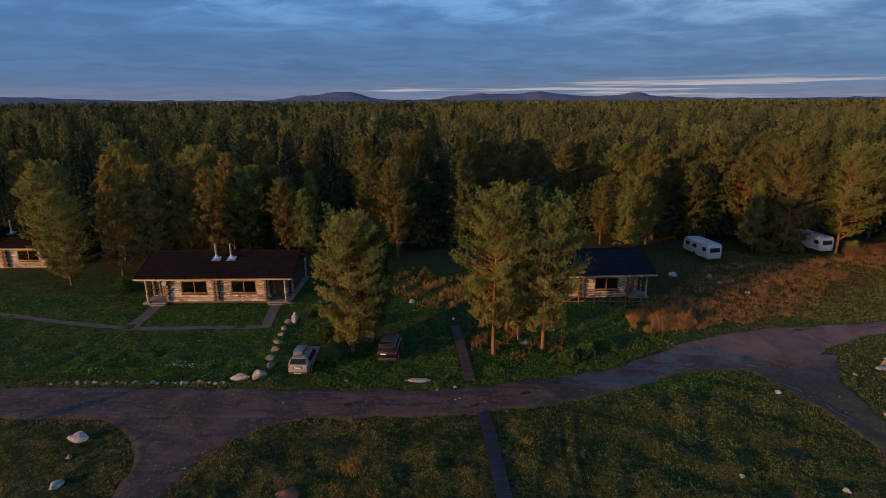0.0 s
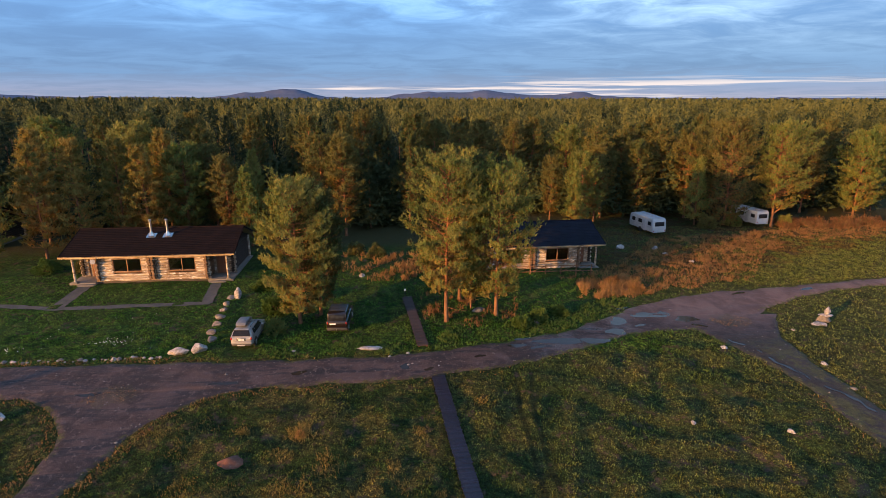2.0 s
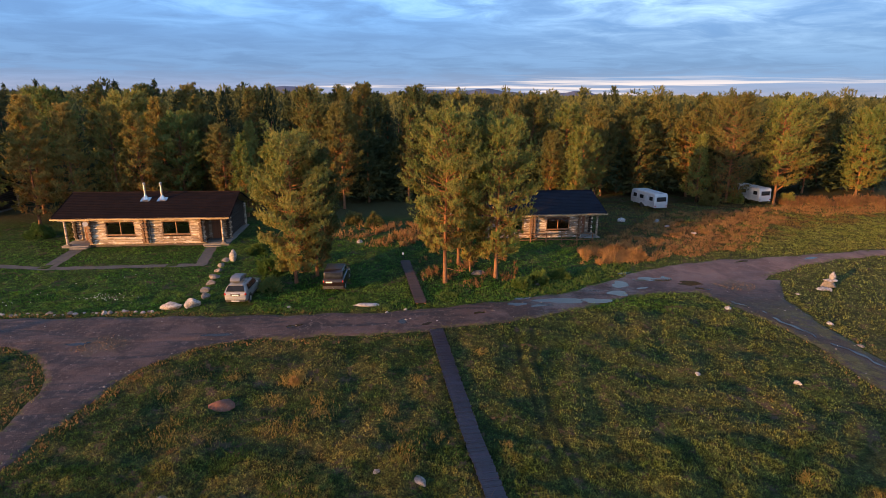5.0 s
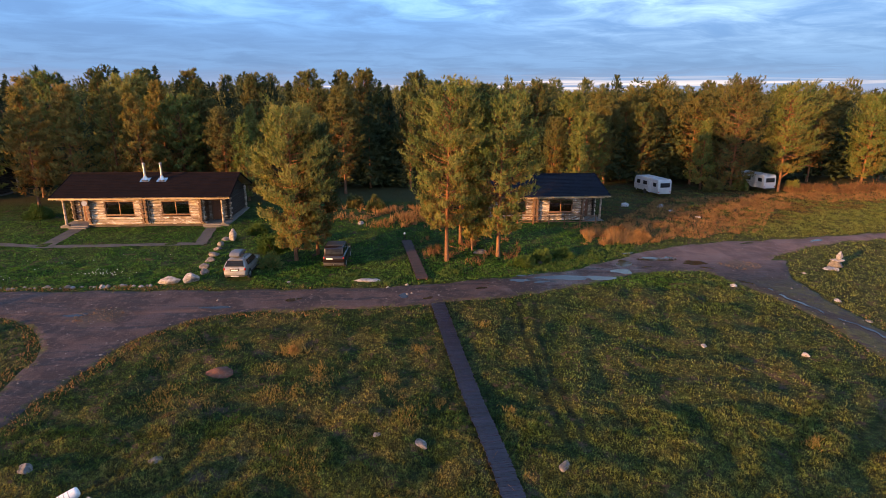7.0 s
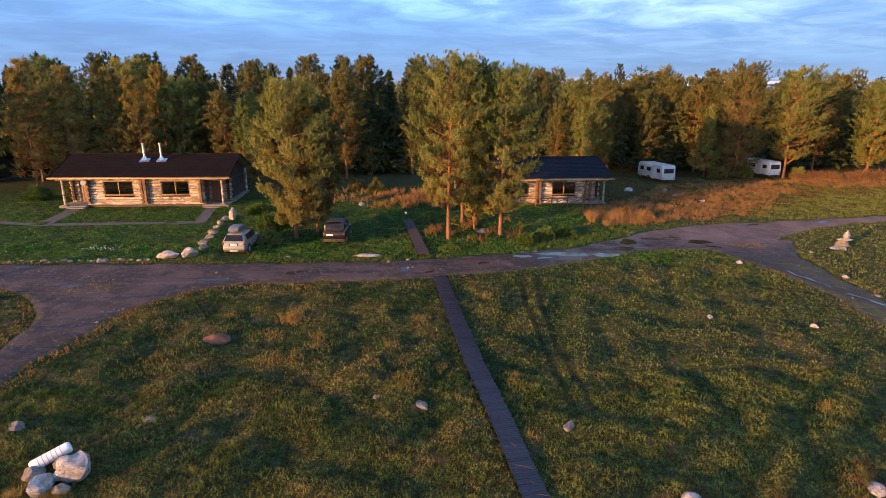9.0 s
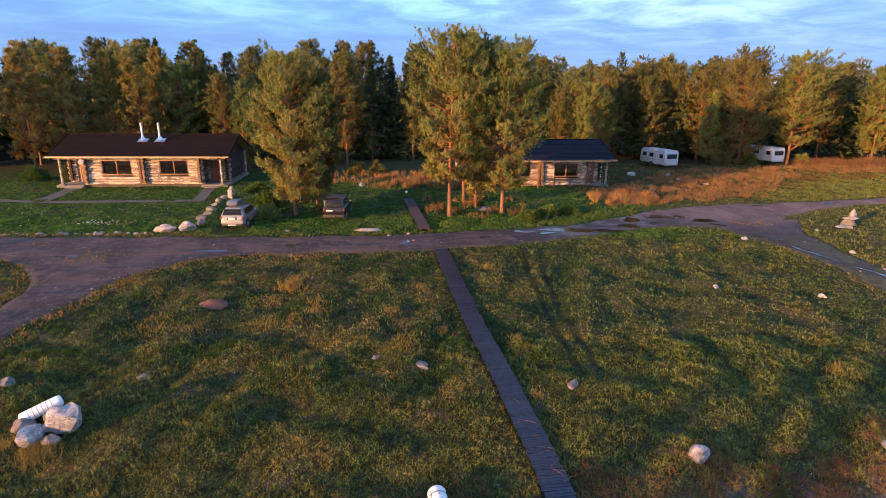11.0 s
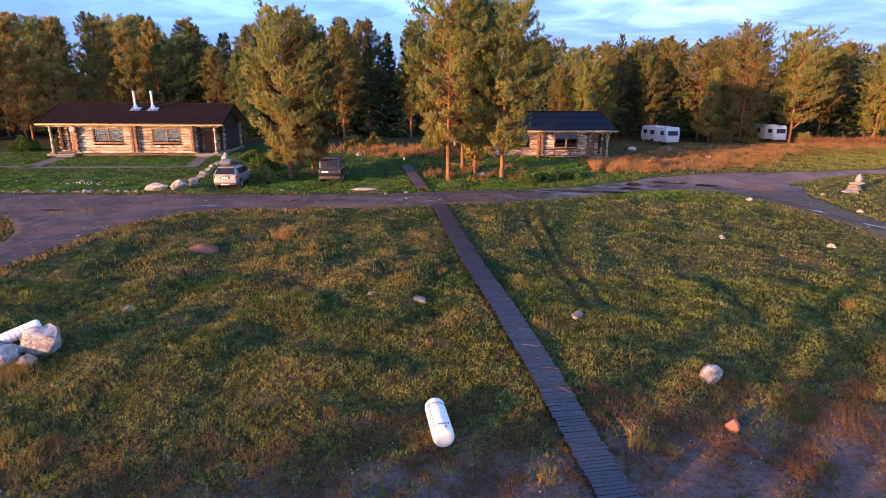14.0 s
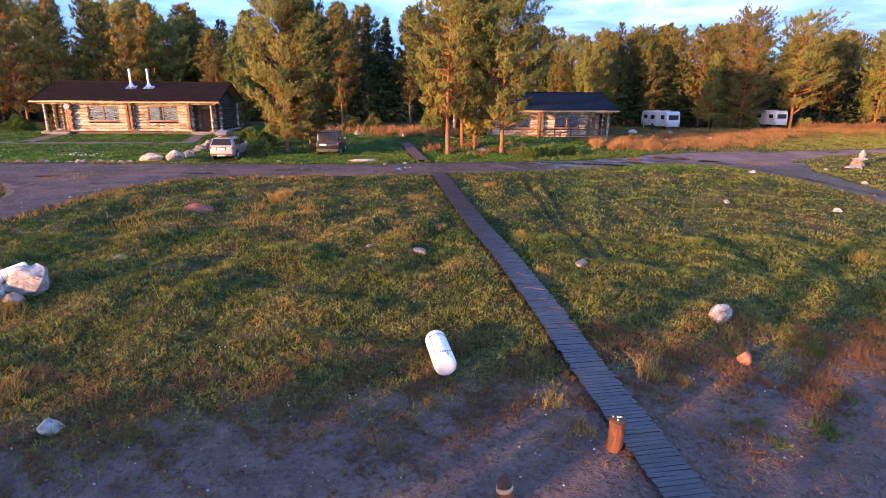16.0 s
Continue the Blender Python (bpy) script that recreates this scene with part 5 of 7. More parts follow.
    part("porch_wall", Shape().box(((L0 + L1) / 2 + 0.2, PB + 0.06, 1.5), (L1 - L0 - 0.5, 0.12, 2.8)), LOG, c)
    part("porch_wall", Shape().box(((R0 + R1) / 2 - 0.2, PB + 0.06, 1.5), (R0 - R1 - 0.5, 0.12, 2.8)), LOG, c)
    for xx in (L0, R0):
        part("gable", Shape().prism([(0.6, EAVE - 0.1), (RIDGE_Y, RIDGE_Z - 0.12), (DEPTH - 0.6, EAVE - 0.1)], "x", xx - 0.06, xx + 0.06), LOG_SHADED, c, "boarded gable end toned dark for shade", False)
    part("party_wall", Shape().box((MID, (F + B) / 2, 1.45), (0.10, B - F - 1.0, 2.7)), LOG, c)
    door(c, 2.35, PB - 0.06, 0.12)
    door(c, 15.3, PB - 0.06, 0.12)
    window(c, 4.86, 7.74, 1.08, 2.56, F)
    window(c, 10.41, 13.19, 1.08, 2.56, F)
    for xx in (1.05, W_ - 0.95):
        part("post", Shape().tube([(xx, 0.5, 0.12), (xx, 0.5, 1.4), (xx, 0.5, EAVE - 0.24)], [0.125, 0.115, 0.11], 12), LOG, c, "round peeled porch post")
        part("post_plinth", Shape().box((xx, 0.5, 0.14), (0.5, 0.45, 0.18), bevel=0.02), PLASTER, c)
    # a black tube put in for the dark recess between the log ends
    part("downpipe", Shape().tube([(MID + 0.5, 0.10, EAVE - 0.1), (MID + 0.5, 0.45, EAVE - 0.4), (MID + 0.5, 0.48, 0.2)], 0.045, 8), PLASTIC, c, "black tube standing for the dark recess between log ends")
    if flues:
        chimney(c, 8.0, 3.45, EAVE + PITCH * 3.45 + 0.08, 6.1)
        chimney(c, 9.7, 3.45, EAVE + PITCH * 3.45 + 0.08, 6.12)
    if dish:
        d = part("satellite_dish", Shape().tube([(3.25, 0.22, 2.42), (3.26, 0.12, 2.44), (3.27, 0.06, 2.45)], [0.04, 0.17, 0.25], 18), GREY_BAND, c, "pale round satellite dish")
        part("bracket", Shape().tube([(3.25, 0.62, 2.3), (3.25, 0.2, 2.42)], 0.02, 6), STEEL, d)
    return c


cabin("log cabin with dark brown shingle roof, two steel flues", -34.15, 57.38, 1.07, 0.5, SHINGLE, True)
cabin("log cabin behind pines, dark roof tinted with reflected sky, unlit windows", 7.1, 59.2, 0.45, 3.0, SHINGLE_SKY, False, False)
cabin("log cabin at the far edge of the lawn", -67.7, 70.5, 1.15, 0.0, SHINGLE)


def rail_fence(x0, x1, y, n):
    f = thing("rail_fence", "rough pole railing before the log cabin", "fence", x0, y, lz((x0 + x1) / 2, y))
    step = (x1 - x0) / (n - 1)
    for k in range(n):
        part("post", Shape().tube([(k * step, 0, -0.2), (k * step + 0.02, 0, 1.08)], [0.075, 0.065], 8, wobble=0.1), BARK, f)
    for h in (0.35, 0.98):
        part("rail", Shape().tube([(-0.2, -0.09, h), ((x1 - x0) * 0.5, -0.09, h + 0.02), (x1 - x0 + 0.2, -0.09, h - 0.01)], 0.05, 8, wobble=0.1), BARK, f)
    for k in range(n - 1):
        part("brace", Shape().tube([(k * step + 0.1, -0.02, 0.3), ((k + 1) * step - 0.1, -0.02, 0.95)], 0.035, 6), BARK, f)
    return f


rail_fence(13.4, 22.2, 58.3, 6)

# ---------------------------------------------------------------- vehicles


def wheel(parent, x, y, r, w, side):
    t = part("wheel", Shape().tube([(x - w / 2, y, r), (x - w / 2 + 0.03, y, r), (x + w / 2 - 0.03, y, r), (x + w / 2, y, r)], [r * 0.9, r, r, r * 0.9], 22), TYRE, parent, "black tyre")
    part("rim", Shape().tube([(x + side * (w / 2 - 0.03), y, r), (x + side * (w / 2 + 0.008), y, r)], [r * 0.62, r * 0.55], 16), RIM, t)
    for k in range(5):
        a = 2 * math.pi * k / 5
        part("spoke", Shape().box((x + side * (w / 2 + 0.012), y + math.cos(a) * r * 0.32, r + math.sin(a) * r * 0.32), (0.02, r * 0.5, 0.05), rx=math.degrees(a)), RIM, t)


def suv(name, label, x, y, rz, paint, L, Wd, H, boxy, roof_box, spare):
    """A parked car seen from behind; its tail is at y = 0 and its nose at y = L."""
    c = thing(name, label, "car", x, y, lz(x, y) + 0.02, rz, "cars parked on the grass")
    h, belt = Wd / 2, H * 0.62
    low = [(0.10, 0.34), (0.0, 0.50), (0.0, belt - 0.25), (0.06, belt), (L * 0.70, belt), (L * 0.93, belt - 0.13), (L, belt - 0.36), (L - 0.02, 0.42), (L - 0.12, 0.32)]
    part("body", Shape().prism(low, "x", -h, h, 0.07 if boxy else 0.11), paint, c)
    lean = 0.12 if boxy else 0.46
    up = [(0.06, belt - 0.03), (lean + 0.06, H - 0.10), (lean + 0.22, H), (L * 0.50, H), (L * 0.58, H - 0.05), (L * 0.74, belt - 0.03)]
    part("cabin", Shape().prism(up, "x", -h + 0.10, h - 0.10, 0.06), paint, c)
    g0, g1 = belt + 0.05, H - 0.13
    ang = math.degrees(math.atan2(lean, H - 0.10 - belt))
    part("rear_window", Shape().box((0, 0.035 + lean * 0.46, (g0 + g1) / 2), (Wd - 0.48, 0.03, (g1 - g0) * 1.02), rx=-ang, bevel=0.01), CAR_GLASS, c, "dark tinted rear window")
    for s in (-1, 1):
        for y0, y1 in ((lean + 0.35, L * 0.36), (L * 0.375, L * 0.56)):
            part("side_window", Shape().prism([(y0, g0), (y0 + 0.05, g1), (y1 - (0.0 if y1 < L * 0.4 else 0.25), g1), (y1, g0)], "x", s * (h - 0.098) - 0.012, s * (h - 0.098) + 0.012), CAR_GLASS, c, smooth=False)
        part("tail_lamp", Shape().box((s * (h - 0.10), 0.02, belt - 0.17), (0.09, 0.09, 0.17), bevel=0.02), TAIL, c, "red tail lamp")
        part("wing_mirror", Shape().box((s * (h + 0.10), L * 0.60, belt + 0.10), (0.20, 0.11, 0.15), bevel=0.04), paint, c)
        part("mirror_glass", Shape().box((s * (h + 0.10), L * 0.60 - 0.058, belt + 0.10), (0.15, 0.008, 0.11)), STEEL, c)
        part("sill_trim", Shape().box((s * (h - 0.005), L * 0.5, 0.40), (0.03, L * 0.8, 0.13), bevel=0.012), PLASTIC, c)
        part("roof_rail", Shape().tube([(s * (h - 0.24), lean + 0.4, H), (s * (h - 0.24), lean + 0.5, H + 0.06), (s * (h - 0.24), L * 0.47, H + 0.06), (s * (h - 0.24), L * 0.50, H)], 0.018, 6), PLASTIC, c)
        for yy in (L * 0.17, L * 0.80):
            part("wheel_arch", Shape().tube([(s * (h - 0.06), yy, 0.36), (s * (h + 0.012), yy, 0.36)], 0.42, 20), PLASTIC, c)
            wheel(c, s * (h - 0.10), yy, 0.345, 0.24, s)
    part("windscreen", Shape().box((0, L * 0.655, (belt + H) / 2 - 0.02), (Wd - 0.42, 0.03, (H - belt) * 1.15), rx=54, bevel=0.01), CAR_GLASS, c)
    part("bumper", Shape().box((0, 0.0, 0.47), (Wd - 0.06, 0.20, 0.20), bevel=0.06), PLASTIC if boxy else paint, c, "rear bumper")
    part("bumper_trim", Shape().box((0, -0.03, 0.38), (Wd - 0.24, 0.16, 0.10), bevel=0.03), PLASTIC, c)
    part("number_plate", Shape().box((0 if not boxy else -0.36, -0.015 if not boxy else -0.012, belt - 0.25), (0.52, 0.02, 0.12), bevel=0.004), PLATE, c, "white number plate")
    part("tailgate_seam", Shape().box((0, -0.004, belt - 0.08), (Wd - 0.5, 0.02, 0.02)), PLASTIC, c)
    part("tow_hook", Shape().tube([(0, 0.1, 0.36), (0, -0.16, 0.36), (0, -0.18, 0.46)], 0.022, 7), STEEL, c)
    if roof_box:
        b = part("roof_box", Shape().prism([(0.30, H + 0.10), (0.26, H + 0.22), (0.42, H + 0.42), (0.9, H + 0.47), (1.7, H + 0.40), (2.15, H + 0.20), (2.05, H + 0.10)], "x", -0.55, 0.22, 0.05), GREY_BAND, c, "light grey roof box")
        part("lid_seam", Shape().box((-0.165, 1.2, H + 0.20), (0.80, 1.75, 0.02)), PLASTIC, b)
        for yy in (0.7, 1.7):
            part("crossbar", Shape().box((0, yy, H + 0.075), (Wd - 0.42, 0.06, 0.035), bevel=0.008), PLASTIC, c)
    if spare:
        part("roof_rack", Shape().box((0, L * 0.30, H + 0.05), (Wd - 0.5, L * 0.36, 0.03), bevel=0.01), PLASTIC, c)
    return c


def slab(shape, pts, d):
    """A flat pane through the given corners, 2 d thick."""
    b = bmesh.new()
    p = [Vector(v) for v in pts]
    nrm = (p[1] - p[0]).cross(p[2] - p[0]).normalized() * d
    lo, hi = [b.verts.new(v - nrm) for v in p], [b.verts.new(v + nrm) for v in p]
    b.faces.new(lo[::-1])
    b.faces.new(hi)
    for k in range(len(p)):
        b.faces.new((lo[k], lo[(k + 1) % len(p)], hi[(k + 1) % len(p)], hi[k]))
    return shape.take(b)


def crossover(label, x, y, rz):
    """A rounded off-road family car seen from behind; its tail is at y = 0."""
    c = thing("car", label, "car", x, y, lz(x, y) + 0.02, rz, "cars parked on the grass")
    rows = [(0.0, 0.66, 0.42, 0.90), (0.03, 0.80, 0.36, 1.02), (0.10, 0.87, 0.32, 1.09), (0.22, 0.90, 0.30, 1.27), (0.36, 0.91, 0.30, 1.48), (0.50, 0.91, 0.30, 1.60), (0.75, 0.91, 0.30, 1.645), (1.5, 0.91, 0.30, 1.66), (2.1, 0.91, 0.30, 1.63), (2.5, 0.91, 0.30, 1.52),
            (2.9, 0.91, 0.30, 1.29), (3.2, 0.91, 0.30, 1.12), (3.5, 0.90, 0.30, 1.07), (4.0, 0.88, 0.32, 1.0), (4.22, 0.82, 0.36, 0.86), (4.32, 0.68, 0.42, 0.70)]
    b, rings = bmesh.new(), []
    for yy, w, z0, zt in rows:
        belt = min(1.06, zt - 0.05)
        roof = w - 0.04 - 0.26 * max(0.0, min(1.0, (zt - 1.06) / 0.58))
        half = [(w * 0.86, z0), (w * 0.97, z0 + 0.10), (w, 0.45 * z0 + 0.55 * belt), (w * 0.975, belt), ((w * 0.96 + roof * 2) / 3, belt + (zt - belt) * 0.72), (roof * 0.93, zt - 0.035), (roof * 0.55, zt)]
        rings.append([b.verts.new((-u, yy, v)) for u, v in half] + [b.verts.new((u, yy, v)) for u, v in half[::-1]])
    for r0, r1 in zip(rings, rings[1:]):
        for k in range(len(r0)):
            b.faces.new((r0[k], r0[(k + 1) % len(r0)], r1[(k + 1) % len(r0)], r1[k]))
    b.faces.new(rings[0])
    b.faces.new(rings[-1][::-1])
    part("body", Shape().take(b), SILVER, c)
    part("rear_window", slab(Shape(), [(-0.72, 0.075, 1.13), (0.72, 0.075, 1.13), (0.60, 0.355, 1.53), (-0.60, 0.355, 1.53)], 0.03), CAR_GLASS, c, "dark tinted rear window", False)
    part("roof_spoiler", Shape().box((0, 0.44, 1.585), (1.16, 0.22, 0.045), rx=14, bevel=0.015), SILVER, c)
    part("wiper", Shape().tube([(0.0, 0.10, 1.16), (0.34, 0.14, 1.20)], 0.012, 5), PLASTIC, c)
    part("bumper", Shape().box((0, 0.02, 0.58), (1.66, 0.16, 0.24), bevel=0.07), SILVER, c, "rear bumper")
    part("bumper_trim", Shape().box((0, 0.01, 0.40), (1.56, 0.18, 0.17), bevel=0.05), PLASTIC, c, "black lower bumper")
    part("skid_plate", Shape().box((0, -0.075, 0.38), (0.62, 0.03, 0.11), bevel=0.012), GREY_BAND, c)
    part("plate_recess", Shape().box((0, 0.0, 0.86), (0.72, 0.05, 0.20), bevel=0.02), PLASTIC, c)
    part("number_plate", Shape().box((0, -0.03, 0.85), (0.52, 0.015, 0.11), bevel=0.003), PLATE, c, "white number plate")
    part("boot_handle", Shape().box((0, -0.02, 0.985), (0.62, 0.04, 0.035), bevel=0.012), STEEL, c)
    for s in (-1, 1):
        part("tail_lamp", Shape().tube([(s * 0.775, 0.10, 0.83), (s * 0.79, 0.07, 0.87), (s * 0.80, 0.06, 0.95), (s * 0.79, 0.09, 1.03)], [0.05, 0.085, 0.085, 0.04], 10), TAIL, c, "red tail lamp")
        for y0, y1, top0, top1 in ((0.62, 1.10, 0.72, 1.02), (1.16, 1.92, 1.16, 1.90), (1.98, 2.86, 1.98, 2.36)):
            part("side_window", slab(Shape(), [(s * 0.897, y0, 1.11), (s * 0.897, y1, 1.11), (s * 0.725, top1, 1.50), (s * 0.725, top0, 1.50)], 0.018), CAR_GLASS, c, "", False)
        part("wing_mirror", Shape().box((s * 1.0, 2.72, 1.13), (0.22, 0.12, 0.17), bevel=0.05), SILVER, c)
        part("mirror_glass", Shape().box((s * 1.0, 2.655, 1.13), (0.17, 0.01, 0.13)), STEEL, c)
        part("sill_trim", Shape().box((s * 0.885, 2.15, 0.38), (0.06, 2.3, 0.14), bevel=0.02), PLASTIC, c)
        part("roof_rail", Shape().tube([(s * 0.58, 0.75, 1.62), (s * 0.59, 0.85, 1.70), (s * 0.59, 2.1, 1.70), (s * 0.58, 2.2, 1.62)], 0.022, 6), PLASTIC, c)
        part("door_handle", Shape().box((s * 0.915, 1.35, 0.98), (0.03, 0.18, 0.03), bevel=0.01), PLASTIC, c)
        for yy in (0.82, 3.49):
            part("wheel_arch", Shape().tube([(s * 0.80, yy, 0.36), (s * 0.925, yy, 0.36)], 0.43, 22), PLASTIC, c)
            wheel(c, s * 0.83, yy, 0.345, 0.22, s)
    part("windscreen", slab(Shape(), [(-0.76, 3.17, 1.14), (0.76, 3.17, 1.14), (0.60, 2.52, 1.52), (-0.60, 2.52, 1.52)], 0.02), CAR_GLASS, c, "", False)
    for yy in (0.95, 1.75):
        part("crossbar", Shape().box((0, yy, 1.73), (1.22, 0.07, 0.035), bevel=0.01), PLASTIC, c, "black roof bar")
    box = part("roof_box", Shape().prism([(0.52, 1.78), (0.46, 1.90), (0.62, 2.07), (1.1, 2.13), (1.9, 2.07), (2.35, 1.90), (2.25, 1.78)], "x", -0.50, 0.30, 0.06), ROOF_BOX, c, "dull grey roof box")
    part("lid_seam", Shape().box((-0.10, 1.4, 1.885), (0.81, 1.82, 0.018)), PLASTIC, box)
    return c


crossover("silver off-road family car with a grey roof box", -12.55, 42.72, -3.0)
suv("jeep", "dark maroon off-road car parked under a pine", -5.1, 45.0, -3.0, DARK_PAINT, 4.4, 1.80, 1.84, True, False, True)


def caravan(label, x, y, rz):
    """A touring caravan; its near end is at y = 0."""
    c = thing("caravan", label, "caravan", x, y, lz(x, y) + 0.02, rz, "caravans at the forest edge")
    prof = [(0.02, 0.50), (-0.02, 1.1), (0.10, 2.25), (0.32, 2.46), (5.3, 2.50), (5.62, 2.30), (5.80, 1.3), (5.72, 0.55)]
    part("body", Shape().prism(prof, "x", -1.1, 1.1, 0.10), CARAVAN_WHITE, c)
    part("end_window", Shape().box((0, 0.005, 1.68), (1.55, 0.05, 0.62), rx=-5, bevel=0.02), CAR_GLASS, c, "dark acrylic end window")
    part("end_window_frame", Shape().box((0, 0.022, 1.68), (1.70, 0.05, 0.76), rx=-5, bevel=0.03), GREY_BAND, c)
    for s in (-1, 1):
        for yy, w in ((0.85, 0.75), (3.1, 0.9), (4.7, 0.8)):
            part("side_window", Shape().box((s * 1.10, yy, 1.68), (0.04, w, 0.55), bevel=0.015), CAR_GLASS, c)
        part("stripe", Shape().box((s * 1.103, 2.9, 1.16), (0.012, 5.2, 0.07)), GREY_BAND, c, "grey stripe")
        part("tail_lamp", Shape().box((s * 0.92, -0.01, 0.72), (0.16, 0.05, 0.12), bevel=0.01), TAIL, c)
        part("wheel_arch", Shape().tube([(s * 1.04, 3.0, 0.42), (s * 1.112, 3.0, 0.42)], 0.40, 18), PLASTIC, c)
        wheel(c, s * 0.98, 3.0, 0.32, 0.18, s)
    part("door", Shape().box((-1.11, 1.95, 1.30), (0.03, 0.62, 1.72), bevel=0.01), CARAVAN_WHITE, c)
    for yy in (1.5, 3.6):
        part("roof_hatch", Shape().box((0, yy, 2.53), (0.7, 0.7, 0.10), bevel=0.03), GREY_BAND, c)
    part("roof_edge_trim", Shape().box((0, 0.30, 2.47), (2.0, 0.06, 0.05), bevel=0.01), GREY_BAND, c)
    part("end_bumper", Shape().box((0, 0.0, 0.55), (2.05, 0.10, 0.16), bevel=0.03), GREY_BAND, c)
    part("drawbar", Shape().tube([(0, 5.7, 0.45), (0, 6.8, 0.45)], 0.05, 8), STEEL, c)
    part("jockey_wheel", Shape().tube([(0, 6.6, 0.7), (0, 6.6, 0.0)], 0.05, 8), STEEL, c)
    return c


caravan("white caravan with dark windows in the forest shade", 38.1, 74.5, 10.0)
caravan("white caravan half hidden behind a broad pine", 56.1, 77.8, 10.0)

# ---------------------------------------------------------------- stones


def rock(name, label, category, x, y, size, seed, mat=None, sink=0.25, rz=0.0, group="", z=None, detail=3, taper=0.0, cut=0.80):
    b = bmesh.new()
    bmesh.ops.create_icosphere(b, subdivisions=detail, radius=0.5)
    off = Vector((seed * 3.7, seed * 1.3, seed * 5.1))
    for v in b.verts:
        d = v.co.normalized()
        k = 1 + 0.36 * noise.noise(d * 1.1 + off) + 0.18 * noise.noise(d * 2.4 + off) + 0.09 * noise.noise(d * 5 + off) + 0.05 * noise.noise(d * 11 + off)
        for j in range(7):
            q = Vector((math.sin(seed * 1.9 + j * 2.4), math.cos(seed * 2.3 + j * 1.7), math.sin(seed * 0.7 + j * 3.1) * 0.9)).normalized()
            c = d.dot(q)
            if c > 0.1:
                k = min(k, (cut + 0.12 * math.sin(seed + j * 5.0)) / c)
        flat = d * 0.53 * k
        nar = 1 - taper * (flat.z + 0.5)
        v.co = Vector((flat.x * size[0] * nar, flat.y * size[1] * nar, flat.z * size[2]))
    me = bpy.data.meshes.new(name)
    b.to_mesh(me)
    b.free()
    me.materials.append(mat or ROCK)
    me.polygons.foreach_set("use_smooth", [True] * len(me.polygons))
    me.set_sharp_from_angle(angle=radians(34))
    ob = new(name, me)
    zz = (lz(x, y) if z is None else z) + size[2] * (0.5 - sink)
    ob.matrix_world = pose(x, y, zz, 0, 0, rz)
    return tagged(ob, label, category, group)


KERB = "boulders lining the parking place"
for i, (x, y, s, mat) in enumerate([(-17.4, 42.3, (1.6, 0.85, 0.80), ROCK_PALE), (-15.8, 42.5, (1.15, 1.0, 1.0), ROCK_PALE), (-15.5, 44.6, (1.0, 0.8, 0.6), ROCK), (-15.9, 46.0, (0.9, 0.9, 0.55), ROCK), (-16.0, 47.6, (0.9, 0.8, 0.5), ROCK),
                                  (-16.1, 49.2, (1.0, 0.8, 0.6), ROCK), (-16.2, 50.6, (0.8, 0.8, 0.5), ROCK), (-16.3, 51.9, (0.9, 0.7, 0.55), ROCK), (-16.3, 53.4, (0.8, 0.8, 0.5), ROCK)]):
    rock("boulder", "rounded granite boulder at the edge of the lawn", "boulder", x, y, s, 20 + i, mat, 0.2 if i < 2 else 0.4, i * 37, KERB, cut=0.70)
rock("boulder", "upright pale boulder above the parked car", "boulder", -15.55, 53.4, (0.75, 0.6, 1.25), 31, ROCK_PALE, 0.15, 20, KERB)
rng = random.Random(9)
for i in range(34):
    x = -33 + i * 0.47 + rng.uniform(-0.2, 0.2)
    if x > -18.2:
        break
    s = rng.uniform(0.16, 0.42)
    rock("verge_stone", "small pale stone lining the road verge", "stone", x, 41.75 + rng.uniform(-0.2, 0.25), (s * 1.2, s, s * 0.8), 50 + i, ROCK_PALE if i % 3 else ROCK, 0.25, i * 50, "stones along the verge", detail=2)
# heap of rocks by the striped float
PILE = "heap of rocks by the float"
for i, (x, y, s, r) in enumerate([(-11.95, 19.0, (1.25, 1.05, 0.95), 15), (-12.85, 18.4, (0.95, 0.75, 0.78), 70), (-13.65, 19.25, (0.75, 0.7, 0.6), 10), (-12.15, 18.35, (0.6, 0.55, 0.5), 0), (-12.75, 19.5, (0.7, 0.6, 0.5), 40)]):
    rock("rock", "grey pink granite rock heaped in the grass", "rock", x, y, s, 90 + i, ROCK_PALE if i < 2 else ROCK, 0.12, r, PILE, cut=0.77)
# cairn of balanced stones
cx, cy = 41.0, 46.0
zc = lz(cx, cy)
CAIRN = "stones of the balanced cairn"
rock("cairn_stone", "flat pale stone at the foot of the cairn", "stone", cx - 0.85, cy - 0.35, (1.35, 0.9, 0.30), 111, ROCK_PALE, 0.1, 10, CAIRN)
rock("cairn_stone", "large grey base stone of the cairn", "stone", cx + 0.05, cy + 0.2, (1.9, 1.2, 0.85), 112, ROCK, 0.08, 5, CAIRN, taper=0.45)
rock("cairn_stone", "small pale stone leaning on the cairn", "stone", cx - 0.35, cy - 0.55, (0.45, 0.40, 0.36), 113, ROCK_PALE, 0.1, 30, CAIRN)
rock("cairn_stone", "flat pale stone balanced on the cairn", "stone", cx + 0.1, cy + 0.1, (1.25, 0.85, 0.28), 114, ROCK_PALE, 0.0, -8, CAIRN, zc + 0.64)
rock("cairn_stone", "pointed pale top stone of the cairn", "stone", cx + 0.22, cy + 0.1, (1.0, 0.66, 0.74), 121, ROCK_PALE, 0.0, 25, CAIRN, zc + 0.86, taper=0.5)
LOOSE = "stones lying in the meadow"
